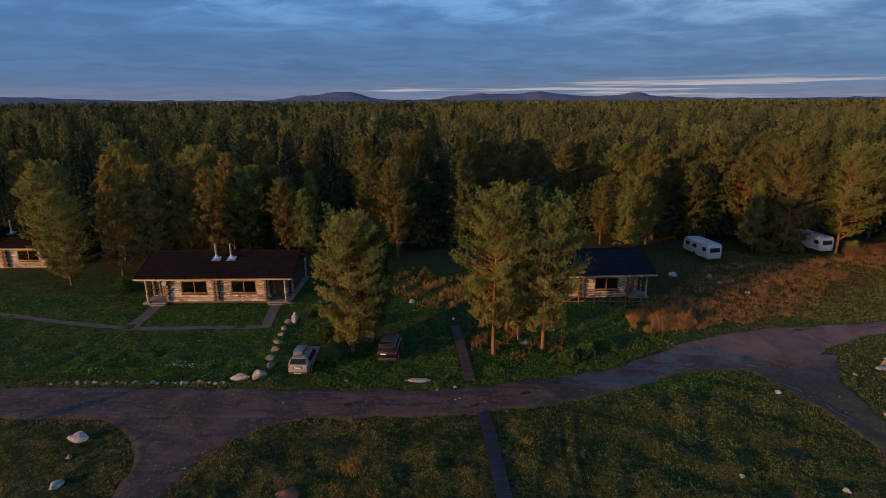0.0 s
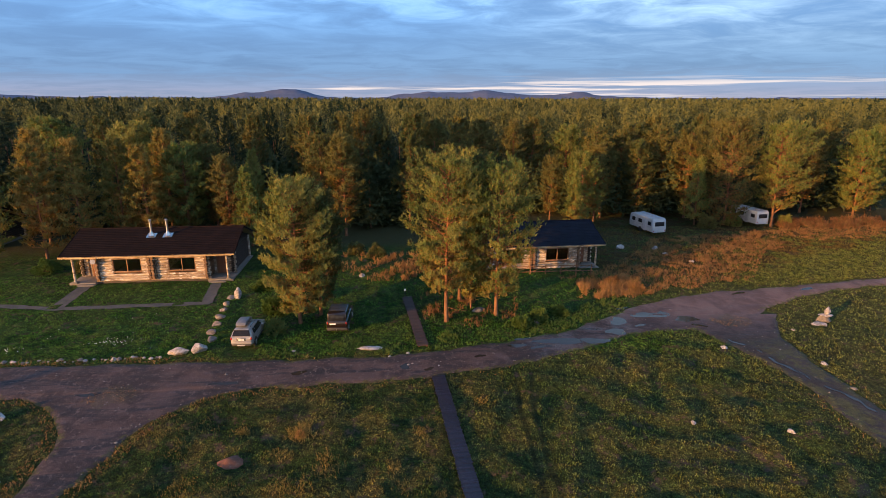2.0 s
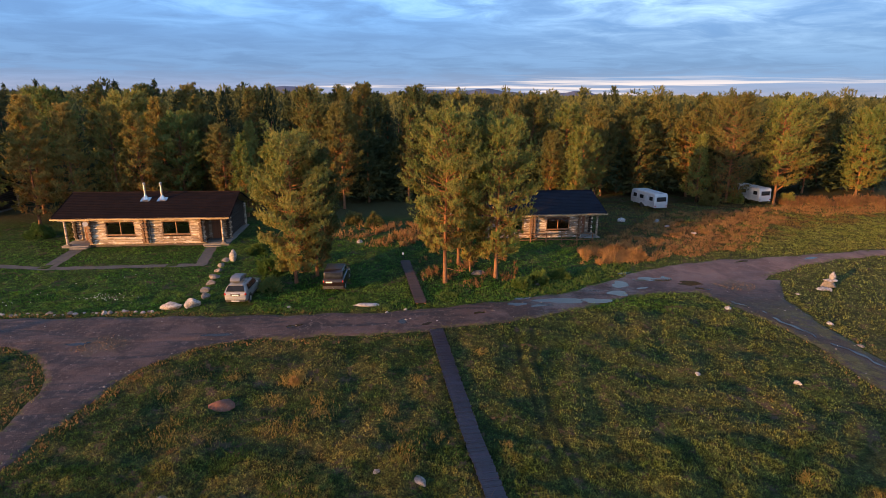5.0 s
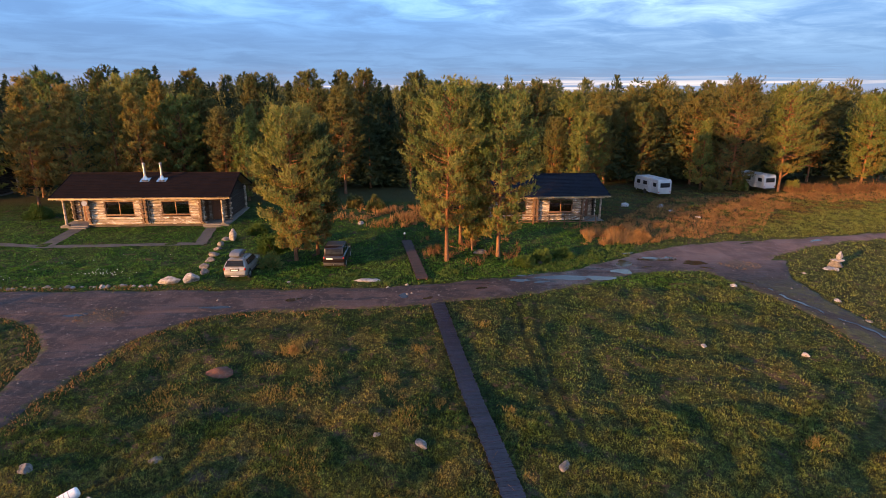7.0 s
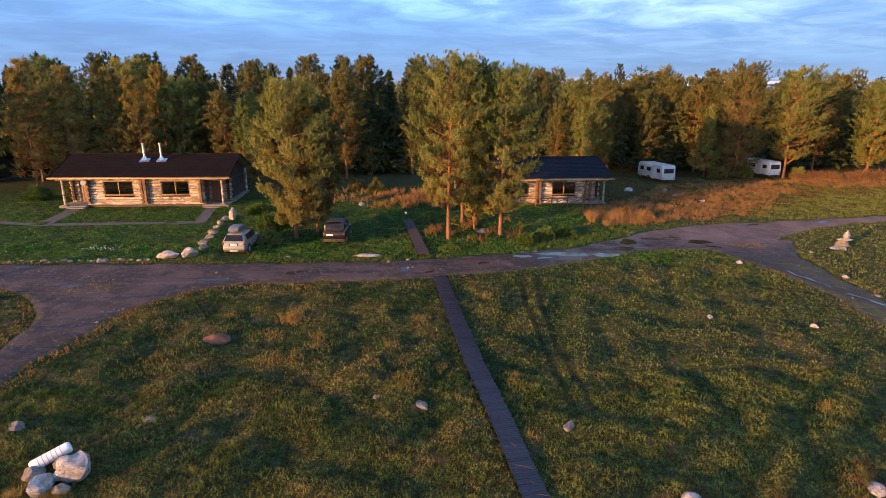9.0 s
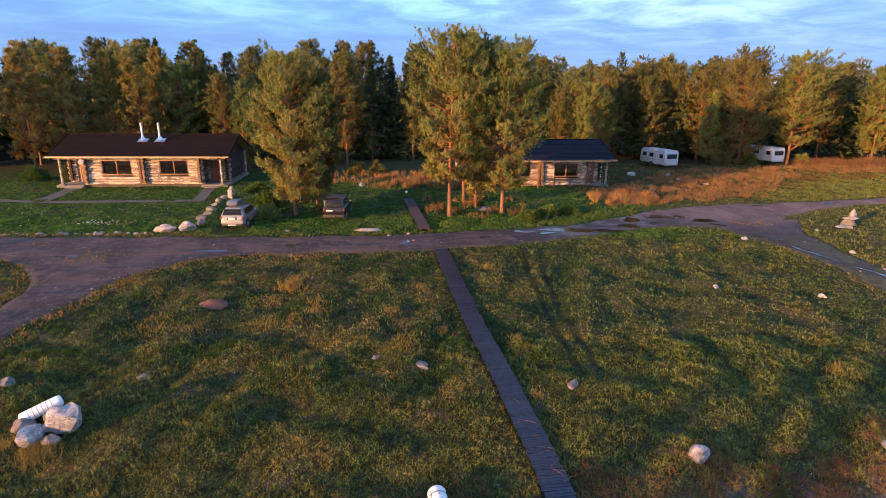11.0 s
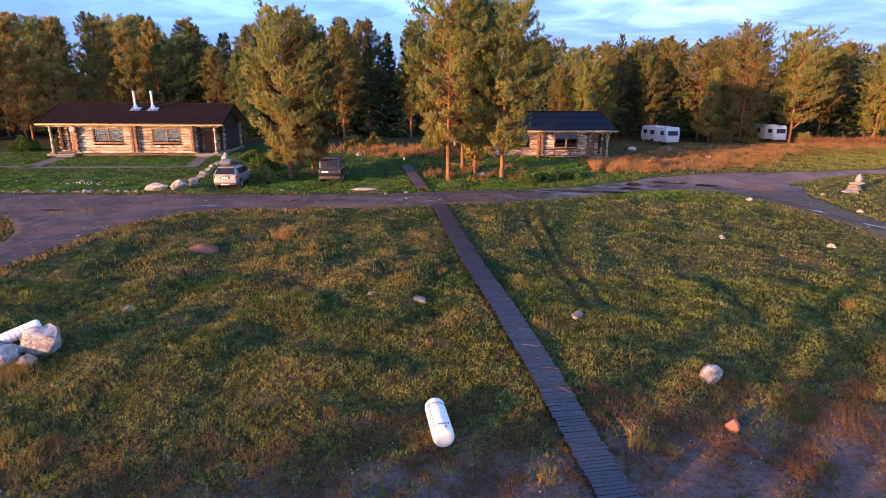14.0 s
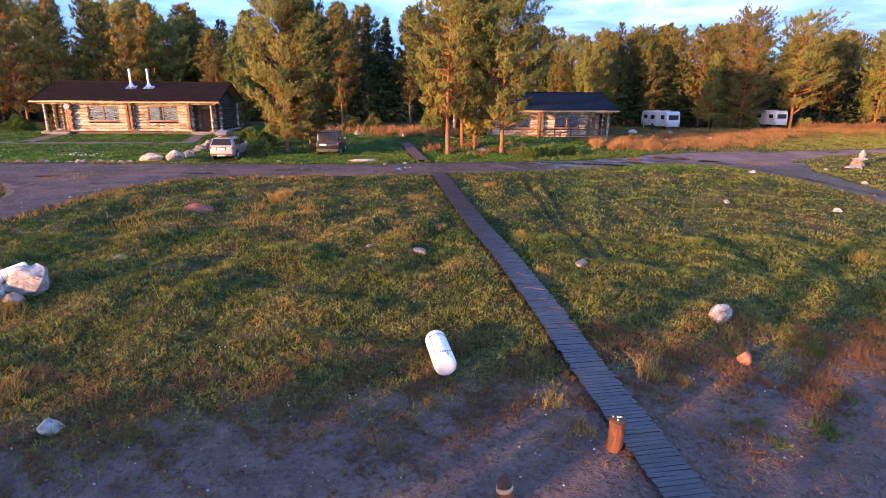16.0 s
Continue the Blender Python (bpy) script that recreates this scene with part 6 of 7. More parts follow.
MEADOW_STONES = [(10.65, 16.5, (0.95, 0.68, 0.70), ROCK_PALE, "pale oblong stone in thin grass"), (7.35, 20.75, (0.85, 0.6, 0.45), ROCK, "grey stone half sunk in the turf"), (-7.7, 12.15, (0.62, 0.5, 0.5), ROCK_PALE, "rounded pale stone near the sand"),
                 (-10.0, 29.4, (1.5, 1.2, 0.70), ROCK_RED, "red granite boulder in the meadow"), (-0.95, 23.7, (0.70, 0.6, 0.27), ROCK, "grey stone half sunk in the turf"), (1.0, 22.8, (1.0, 0.7, 0.26), ROCK, "flat grey stone in the turf"),
                 (-10.75, 22.5, (0.7, 0.5, 0.3), ROCK, "flat grey stone in the turf"), (18.4, 16.9, (0.9, 0.7, 0.5), ROCK_PALE, "pale stone in the turf"), (-15.9, 22.0, (0.8, 0.6, 0.4), ROCK, "grey stone half sunk in the turf"),
                 (-26.4, 34.7, (1.5, 1.1, 0.9), ROCK_PALE, "pale boulder on the grassy island"), (-25.0, 30.2, (1.0, 0.8, 0.6), ROCK_PALE, "pale stone beside the track"), (-25.9, 32.8, (0.5, 0.4, 0.4), ROCK, "grey stone beside the track"),
                 (-22.6, 28.7, (0.6, 0.5, 0.4), ROCK_PALE, "pale stone beside the track")]
TRACK_STONES = [(19.7, 31.2, (0.45, 0.4, 0.3), ROCK_PALE, "small pale stone in the meadow"), (26.0, 30.2, (0.6, 0.5, 0.3), ROCK_PALE, "small pale stone in the meadow"),
                (27.9, 41.2, (0.7, 0.55, 0.35), ROCK_PALE, "pale stone beside the wheel track"), (35.0, 38.5, (0.7, 0.5, 0.35), ROCK_PALE, "pale stone beside the wheel track"), (34.6, 35.0, (0.6, 0.5, 0.3), ROCK, "grey stone beside the wheel track"),
                (29.9, 68.6, (1.5, 1.0, 0.9), ROCK_PALE, "pale boulder beside the cabin with the sky-tinted roof"), (34.4, 68.0, (0.9, 0.8, 0.9), ROCK_PALE, "pale boulder in the dry grass"), (35.0, 66.2, (0.9, 0.6, 0.4), ROCK_PALE, "pale stone in the dry grass"),
                (7.9, 49.2, (1.4, 0.8, 0.8), ROCK, "grey boulder under the pines"), (12.9, 46.4, (0.8, 0.7, 0.6), ROCK, "grey stone among roadside weeds"), (36.6, 62.6, (0.7, 0.5, 0.35), ROCK_PALE, "pale stone in the dry grass"),
                (-3.6, 58.2, (0.7, 0.6, 0.6), ROCK_PALE, "pale stone at the forest edge"), (-8.3, 42.0, (0.4, 0.3, 0.25), ROCK_PALE, "small stone at the road edge"), (3.2, 38.9, (0.35, 0.3, 0.2), ROCK_PALE, "small stone on the road"),
                (0.9, 40.9, (0.35, 0.3, 0.2), ROCK_PALE, "small stone at the road edge"), (-0.6, 40.5, (0.3, 0.3, 0.2), ROCK_PALE, "small stone at the road edge"), (36.8, 44.6, (0.4, 0.3, 0.25), ROCK_PALE, "small stone beside the wheel track")]
for i, (x, y, s, mat, label) in enumerate(MEADOW_STONES + TRACK_STONES):
    rock("stone", label, "stone", x, y, s, 130 + i, mat, 0.72 if i in (1, 4, 5, 6) else 0.50 if i == 3 else 0.46, i * 61, LOOSE, detail=3 if max(s) > 0.6 else 2, cut=0.72)
rock("flat_slab", "flat pale slab at the road edge", "stone", -2.2, 41.9, (2.0, 0.75, 0.22), 171, ROCK_PALE, 0.2, 2)
rock("red_stone", "small red stone standing in thin grass", "stone", 10.0, 14.1, (0.36, 0.30, 0.42), 172, ROCK_RED_LIT, 0.12, 0)

# ---------------------------------------------------------------- floats, posts, lamp


def float_tank(label, x, y, z, rz, length, r, tilt=0.0, marked=False, bands=6):
    """A long round float with domed ends, lying along its own y axis."""
    t = thing("float", label, "float", x, y, z, rz, "white floats ashore")
    t.matrix_world = pose(x, y, z, tilt, 0, rz)
    h = length / 2
    ends = [(-h, 0.55), (-h + 0.012, 0.76), (-h + 0.04, 0.90), (-h + 0.075, 0.97), (-h + 0.12, 1.0)]
    prof = ends + [(-h * 0.33, 1.0), (h * 0.33, 1.0)] + [(-a, b) for a, b in ends[::-1]]
    part("shell", Shape().tube([(0, a, r) for a, _ in prof], [r * b for _, b in prof], 28), WHITE_PAINT, t)
    for k in range(bands):
        yy = -h + 0.32 + (length - 0.64) * k / (bands - 1)
        part("band", Shape().tube([(0, yy - 0.014, r), (0, yy - 0.007, r), (0, yy + 0.007, r), (0, yy + 0.014, r)], [r, r * 1.014, r * 1.014, r], 28), GREY_BAND if not marked else WHITE_PAINT, t, "raised band")
    seam = [(-r * 0.72, a, r * (1 + 0.70)) for a in np.linspace(-h + 0.2, h - 0.2, 5)]
    part("seam", Shape().tube(seam, 0.012, 5), INK, t, "dark seam line")
    if marked:
        for k in range(5):
            part("mark", Shape().box((-0.10 + k * 0.065, -h + 0.32, 2 * r + 0.0), (0.04, 0.075, 0.006)), INK, t)
        for k in range(2):
            part("mark", Shape().box((-0.03 + k * 0.10, -h + 0.20, 2 * r - 0.012), (0.06, 0.09, 0.012)), INK, t)
        strap = [(r * 1.012 * math.cos(a), h - 0.34, r + r * 1.012 * math.sin(a)) for a in np.linspace(0.5, 2.64, 14)]
        part("strap", Shape().tube(strap, 0.016, 6), INK, t, "dark carrying strap")
        part("valve", Shape().tube([(0, h - 0.45, 2 * r - 0.01), (0, h - 0.45, 2 * r + 0.03)], 0.03, 8), GREY_BAND, t)
    return t


float_tank("white ribbed float lying in the grass", 1.27, 14.40, lz(1.27, 14.40) + 0.02, 6.0, 1.68, 0.30, 2.5, True)
float_tank("white banded float lying behind a rock heap", -13.25, 19.85, lz(-13.25, 19.85) + 0.18, -58.0, 1.4, 0.22, 16.0, False, 6)


def log_post(label, x, y, h, r, capped, tilt):
    """A thick short post of rough wood."""
    p = thing("log_post", label, "post", x, y, lz(x, y), 0, "log posts at the shore")
    p.matrix_world = pose(x, y, lz(x, y), tilt, tilt * 0.5, 0)
    zs = np.linspace(-0.2, h, 9)
    part("shaft", Shape().tube([(0.012 * math.sin(z * 7), 0.01 * math.cos(z * 5), z) for z in zs], [r * (1.08 - 0.1 * (z + 0.2) / (h + 0.2) + 0.03 * math.sin(z * 17)) for z in zs], 18, wobble=0.22), STUMP_WOOD, p)
    if capped:
        part("ring", Shape().tube([(0, 0, h - 0.02), (0, 0, h + 0.03), (0, 0, h + 0.06)], [r * 0.98, r * 0.96, r * 0.88], 16, wobble=0.12), TRIM_WOOD, p, "pale peeled ring")
        part("cap", Shape().tube([(0, 0, h + 0.05), (0.0, 0.01, h + 0.12), (0.01, 0.02, h + 0.24), (0.02, 0.02, h + 0.33)], [r * 0.90, r * 0.84, r * 0.48, r * 0.10], 14, wobble=0.25), TIP, p, "dark pointed cap")
    else:
        part("top", Shape().tube([(0, 0, h - 0.01), (0, 0, h + 0.025)], [r * 0.93, r * 0.80], 16, wobble=0.2), TIP, p, "blackened top")
        for a, f, ln in ((0.3, 0.5, 0.075), (1.1, 0.2, 0.05), (2.6, 0.55, 0.04), (4.4, 0.45, 0.035)):
            part("flake", Shape().tube([(math.cos(a) * r * f - ln * 0.5, math.sin(a) * r * f, h + 0.02), (math.cos(a) * r * f, math.sin(a) * r * f + 0.01, h + 0.04), (math.cos(a) * r * f + ln * 0.5, math.sin(a) * r * f + 0.02, h + 0.025)], [0.010, 0.020, 0.008], 6, wobble=0.5), ROPE, p, "pale bleached flake")
    return p


log_post("short rough red-brown log post with a blackened top", 4.82, 10.75, 0.72, 0.165, False, 2.0)
log_post("short log post with a dark pointed cap", 2.1, 9.35, 0.30, 0.17, True, -3.0)

lamp = thing("path_lamp", "small garden lamp with a pale globe", "lamp", 0.95, 52.6, lz(0.95, 52.6))
part("stem", Shape().tube([(0, 0, -0.1), (0, 0, 0.62)], 0.03, 8), PLASTIC, lamp)
part("globe", Shape().tube([(0, 0, 0.60), (0, 0, 0.63), (0, 0, 0.71), (0, 0, 0.79), (0, 0, 0.82)], [0.04, 0.08, 0.11, 0.08, 0.03], 14), WHITE_PAINT, lamp)


# ---------------------------------------------------------------- boardwalks


def boardwalk(label, ys, xs, width, pitch, wood):
    b = thing("boardwalk", label, "boardwalk", 0, 0, 0)
    half = width / 2
    for s in (-1, 1):
        yy = np.linspace(ys[0], ys[-1], 30)
        sh = Shape()
        sh.tube([(float(np.interp(v, ys, xs)) + s * half * 0.7, v, lz(float(np.interp(v, ys, xs)), v) + 0.08) for v in yy], 0.055, 6)
        part("bearer", sh, BARK, b)
    board = Shape().box((0, 0, 0), (width, pitch * 0.93, 0.035), bevel=0.006).mesh("plank", wood)
    r, y = random.Random(3), ys[0]
    while y < ys[-1]:
        x = float(np.interp(y, ys, xs))
        dx = float(np.interp(y + 0.3, ys, xs)) - float(np.interp(y - 0.3, ys, xs))
        ob = new("plank", board)
        ob.parent = b
        slope = math.degrees(math.atan2(lz(x, y + 0.3) - lz(x, y - 0.3), 0.6))
        ob.matrix_basis = pose(x + r.uniform(-0.03, 0.03), y, lz(x, y) + 0.16 + r.uniform(-0.006, 0.006), slope + r.uniform(-1.5, 1.5), r.uniform(-0.8, 0.8), -math.degrees(math.atan2(dx, 0.6)) + r.uniform(-1.2, 1.2))
        ob.scale = (r.uniform(0.96, 1.04), 1, 1)
        y += pitch
    return b


boardwalk("dark grey plank boardwalk across the meadow", WALK_Y, WALK_X, 1.0, 0.13, PLANK)
boardwalk("short brown plank boardwalk towards the woods", [41.9, 48.0, 52.2], [2.15, 1.6, 1.1], 0.92, 0.15, PLANK_BROWN)
rng = random.Random(21)
for x, y, a in [(5.25, 17.0, 0.5), (5.5, 16.6, 0.2), (5.3, 15.9, -0.2), (4.4, 21.5, 0.3), (5.6, 13.4, 0.6), (4.7, 19.6, 0.1), (5.9, 16.1, 0.3), (6.2, 9.9, 0.9), (5.0, 17.6, -0.3), (5.4, 16.3, -0.5), (5.7, 15.6, -0.4), (5.85, 15.2, -0.2), (5.5, 15.9, 0.1), (5.1, 16.8, -0.7), (4.9, 18.4, 0.4), (5.95, 14.7, -0.5), (3.4, 10.9, 0.1), (3.6, 10.75, -0.3), (3.9, 10.6, 0.4), (3.2, 11.05, -0.6), (4.2, 11.4, 0.2)]:
    z = lz(x, y) + (0.2 if x > 4.3 and y != 11.4 else 0.02)
    a, ln = a + rng.uniform(-1.2, 1.2), rng.uniform(0.14, 0.42)
    dx, dy = ln * math.cos(a), ln * math.sin(a)
    sh = Shape().tube([(-dx, -dy, 0), (0, 0.02, 0.02), (dx, dy, 0.0)], [0.004, 0.006, 0.003], 5)
    t = new("dry_twig", sh.mesh("dry_twig", RANK))
    t.location = (x, y, z)
    tagged(t, "dry twig lying by the boardwalk", "twig", "twigs about the boardwalk")

# ---------------------------------------------------------------- undergrowth
STRAW = leafy("straw_tussock", (0.190, 0.145, 0.050), (0.340, 0.250, 0.088), 0.3, 0.6, (0.09, 0.11, 0.03))
SHORE_WEED = leafy("dry_shore_weed", (0.135, 0.075, 0.046), (0.32, 0.190, 0.100), 0.25, 0.9, (0.07, 0.085, 0.03))


def walkway(x, y, m=0.0):
    return ((np.abs(x - np.interp(y, WALK_Y, WALK_X)) < 0.50 + m) & (y < 37.6)) | ((np.abs(x - np.interp(y, [41.9, 52.2], [2.15, 1.1])) < 0.40 + m) & (y > 41.6) & (y < 52.4))


def free(x, y, m=0.0):
    """Where grass can grow."""
    ok = ~on_road(x, y, m) & ~walkway(x, y, max(m, 0.02))
    for x0, x1, y0, y1 in ((-33.6, -17.2, 57.6, 67.4), (7.4, 24.3, 59.4, 69), (-67, -50.5, 70.6, 81)):
        ok &= ~((x > x0) & (x < x1) & (y > y0) & (y < y1))
    for rut in ([7.9, 7.95, 8.02, 8.2, 8.31, 9.07], [8.8, 8.85, 8.89, 8.97, 9.25, 10.21]):
        ok &= ~((np.abs(x - np.interp(y, RUT_Y, rut)) < 0.18) & (y > 22) & (y < 38))
    ok &= ~((np.abs(x + 12.6) < 1.3) & (y > 41.2) & (y < 46.8))
    lawn = np.interp(x, [-62, -48, -40, -32, -17.5], [56.8, 55.2, 53.2, 51.7, 52.0])
    ok &= ~((x < -17.3) & (y > lawn - 0.05) & (y < lawn + 0.8))
    ok &= ~((y > 52) & (y < 57.6) & (((x > -32.7) & (x < -31.3)) | ((x > -19.2 + (57 - y) * 0.1) & (x < -18.2 + (57 - y) * 0.1))))
    return ok


def field_noise(x, y, f, seed):
    return (np.sin(x * f + seed) * np.cos(y * f * 1.1 + seed * 2) + np.sin(x * f * 2.1 - y * f * 1.3 + seed * 3) * 0.7 + np.sin((x + y) * f * 3.7 + seed) * 0.5) / 2.2


def blades(name, label, mat, count, x0, x1, y0, y1, h, n, width, keep=None, seed=1, lean=0.45, bias=1.0, clear=0.08):
    rng = np.random.default_rng(seed)
    x = rng.uniform(x0, x1, count)
    y = y0 + (y1 - y0) * rng.uniform(0, 1, count) ** bias
    ok = free(x, y, clear)
    if keep is not None:
        ok &= keep(x, y, rng)
    x, y = x[ok], y[ok]
    P = np.stack([x, y, land(x, y) + h * 0.22], 1)
    size = h * rng.uniform(0.6, 1.35, len(x)) * (1 + 0.35 * field_noise(x, y, 0.8, seed) + 0.35 * field_noise(x, y, 3.1, seed + 2))
    D = np.tile([0.05, 0.05, 1.0], (len(x), 1))
    t = tufts(rng, P + rng.normal(size=P.shape) * [0.05, 0.05, 0], D, size, n, width, lean)
    return tagged(tri_obj(name, t, mat), label, "grass", kind="stuff")


def not_sand(x, y, rng):
    edge = 12.2 + 0.16 * x + 1.6 * field_noise(x, y, 0.9, 4)
    return rng.random(len(x)) < np.clip((y - edge + 0.6) / 2.6, 0.03, 1)


blades("meadow_grass_near", "short mixed green and straw meadow grass", BLADES, 80000, -19, 24, 9, 25, 0.15, 5, 0.10, not_sand, 1, 0.68, 0.9)
blades("meadow_grass_middle", "rough green and straw meadow grass", BLADES, 66000, -34, 36, 24, 47, 0.13, 4, 0.16, None, 2, 0.62)
blades("lawn_grass", "green lawn grass before the cabins", BLADES, 62000, -50, 24, 40.5, 61, 0.13, 4, 0.19, None, 3, 0.6)
blades("field_grass", "green and straw grass beyond the road", BLADES, 56000, 22, 85, 36, 80, 0.17, 3, 0.20, None, 4, 0.6)


blades("field_strip_grass", "sunlit green grass strip beyond the road", BLADES, 24000, 38, 86, 55, 72, 0.20, 4, 0.16, None, 28, 0.6)


def rank_field(x, y, rng):
    edge = np.interp(x, [19, 20, 24, 30, 36, 41, 44, 49, 60, 85], [52, 51.0, 51.9, 54.0, 55.2, 57.0, 60.5, 66.5, 70.5, 73]) + 0.8 * field_noise(x, y, 0.5, 2)
    hi = np.interp(x, [19, 24, 30, 36, 60, 85], [57, 60, 65, 72.5, 76.5, 79])
    u, v = x + 1.6 * np.sin(y * 0.7 + 1) + 0.7 * np.sin(y * 1.9 + x * 0.8), y + 1.4 * np.sin(x * 0.55) + 0.8 * np.sin(x * 1.7 - y)
    open_ = (field_noise(u, v, 0.35, 7) > np.where(y < edge + 3, -0.18, -0.38)) & (field_noise(u, v, 1.3, 3) > -0.32)
    return (rng.random(len(x)) < 0.9) & (y > edge) & (y < hi) & open_


def tall_clumps(x, y, rng):
    return (field_noise(x, y, 0.9, 5) > -0.2) & (np.abs(y - np.interp(x, [19.5, 26], [53.4, 55.2])) < 2.2)


blades("rank_grass_field", "tall russet dry grass beyond the road", RANK, 60000, 18, 86, 50, 79, 0.46, 6, 0.06, rank_field, 5, 0.7)
blades("rank_grass_clumps", "high russet stalks beside the road", RANK, 2200, 19.5, 26, 50.5, 58, 0.72, 7, 0.055, tall_clumps, 25, 0.5)


def wood_edge(x, y, rng):
    return (field_noise(x, y, 0.9, 3) > 0.15 - 0.35 * np.clip((x + 4) / 6, 0, 1)) & (rng.random(len(x)) < 0.35 + 0.65 * np.clip((x + 5) / 6, 0, 1))


blades("rank_grass_wood_edge", "tall russet dry grass along the wood edge", RANK, 3000, -12, 7.0, 56.5, 66, 0.62, 6, 0.08, wood_edge, 6, 0.5)


def pine_feet(x, y, rng):
    return field_noise(x, y, 1.1, 13) > 0.25


blades("rank_grass_pine_feet", "russet dry grass about the feet of the pines", RANK, 1500, 2.5, 12, 45.5, 53, 0.5, 6, 0.08, pine_feet, 16, 0.5)


def tussocks(x, y, rng):
    return (field_noise(x + 0.5 * np.sin(y * 1.7), y + 0.4 * np.sin(x * 2.1), 1.25, 9) > 0.40) & (y > 15)


blades("meadow_tussocks", "straw-coloured tussocks in the meadow", BLADES, 34000, -19, 28, 14, 40, 0.20, 6, 0.10, tussocks, 7, 0.6)


def road_edge(x, y, rng):
    rust = np.clip((-2 - x) / 8, 0.10, 1) * np.where(y > 39, np.clip((-14 - x) / 3, 0.25, 1), 1)
    return on_road(x, y, 0.85) & (rng.random(len(x)) < 0.75 * rust)


def road_lip(x, y, rng):
    return on_road(x, y, 0.15) & (rng.random(len(x)) < 0.75) & (field_noise(x, y, 1.9, 3) > -0.45)


blades("road_lip_grass", "short grass creeping over the road edges", BLADES, 30000, -30, 56, 24, 57, 0.15, 5, 0.16, road_lip, 18, 0.7, clear=-0.6)
blades("verge_grass", "coarse dry grass along the road verges", RANK, 150000, -36, 60, 22, 60, 0.17, 4, 0.14, road_edge, 8, 0.6, clear=-0.15)


def road_isles(x, y, rng):
    a, b = ((x - 32.0) / 2.0) ** 2 + ((y - 46.5) / 1.2) ** 2, ((x + 20.0) / 1.7) ** 2 + ((y - 36.7) / 1.0) ** 2
    return (np.minimum(a, b) < 1 + 0.5 * field_noise(x, y, 1.5, 2)) & (rng.random(len(x)) < 0.7)


blades("road_isle_grass", "dry grass growing where the tracks fork", SHORE_WEED, 50000, -23, 35, 35, 49, 0.17, 4, 0.12, road_isles, 19, 0.7, clear=-9.0)


def by_road(x, y, rng):
    lo, up = main_edges(x)
    return (y > up) & (y < up + 3.4) & (field_noise(x, y, 0.7, 5) > np.where(x > 9.5, -0.3, 0.25))


blades("roadside_weeds", "leafy green weeds beside the road", WEEDS, 11000, -15, 23, 40, 56, 0.27, 5, 0.22, by_road, 9, 0.7)


def wood_weeds(x, y, rng):
    return field_noise(x, y, 0.6, 8) > -0.25


blades("wood_edge_grass", "tall straw growth along the wood edge", RANK, 3200, 59, 84, 76.0, 82, 0.85, 6, 0.10, wood_weeds, 11, 0.7)


def sand_tufts(x, y, rng):
    return (field_noise(x, y, 1.3, 6) > 0.15) & (y > 9.0 + 0.12 * x + 2 * rng.random(len(x)))


def shore_weeds(x, y, rng):
    edge = 9.3 + 0.12 * x + 1.2 * field_noise(x, y, 0.8, 11)
    return (field_noise(x, y, 1.4, 14) > np.where(y < edge + 2, 0.25, -0.1)) & (y > edge) & (y < edge + 6.0) & (rng.random(len(x)) < np.clip((y - edge) / 2.5, 0.15, 1))


blades("shore_weeds", "low russet dry weeds between the sand and the turf", SHORE_WEED, 120000, -18, 22, 8, 19, 0.14, 4, 0.12, shore_weeds, 15, 0.9)
def shore_growth(x, y, rng):
    return (field_noise(x, y, 1.1, 21) > 0.0) & (rng.random(len(x)) < np.clip((y - 9.2 - 0.1 * (x - 8)) / 2.5, 0.1, 0.9))


blades("shore_growth", "straggling dry weeds on the lit sand", SHORE_WEED, 9000, 6.6, 21, 9.4, 16.5, 0.16, 5, 0.10, shore_growth, 27, 0.8)
blades("shore_tufts", "sparse dry tufts on the sand", BLADES, 6000, -10, 20, 8, 17, 0.13, 6, 0.09, sand_tufts, 10, 0.7)


def shrub(label, x, y, r, h, seed, mat):
    rng = np.random.default_rng(seed)
    n = int(160 * r * r * 2) + 60
    d = rng.normal(size=(n, 3))
    d[:, 2] = np.abs(d[:, 2])
    d /= np.linalg.norm(d, axis=1, keepdims=True)
    k = rng.uniform(0.5, 1.0, n) ** 0.6 * (1 + 0.25 * np.sin(d[:, 0] * 5 + seed) * np.cos(d[:, 1] * 4))
    P = d * k[:, None] * [r, r, h]
    s = thing("shrub", label, "shrub", x, y, lz(x, y), 0, "shrubs at the wood edge")
    sh = Shape()
    for a in range(5):
        w = a * 1.26 + seed
        sh.tube([(0, 0, -0.05), (math.cos(w) * r * 0.3, math.sin(w) * r * 0.3, h * 0.4), (math.cos(w) * r * 0.6, math.sin(w) * r * 0.6, h * 0.75)], [0.03, 0.022, 0.01], 5)
    part("stems", sh, BARK, s)
    c = tri_obj("foliage", tufts(rng, P, d + [0, 0, 0.4], 0.30, 5, 0.42), mat)
    c.parent = s
    return s


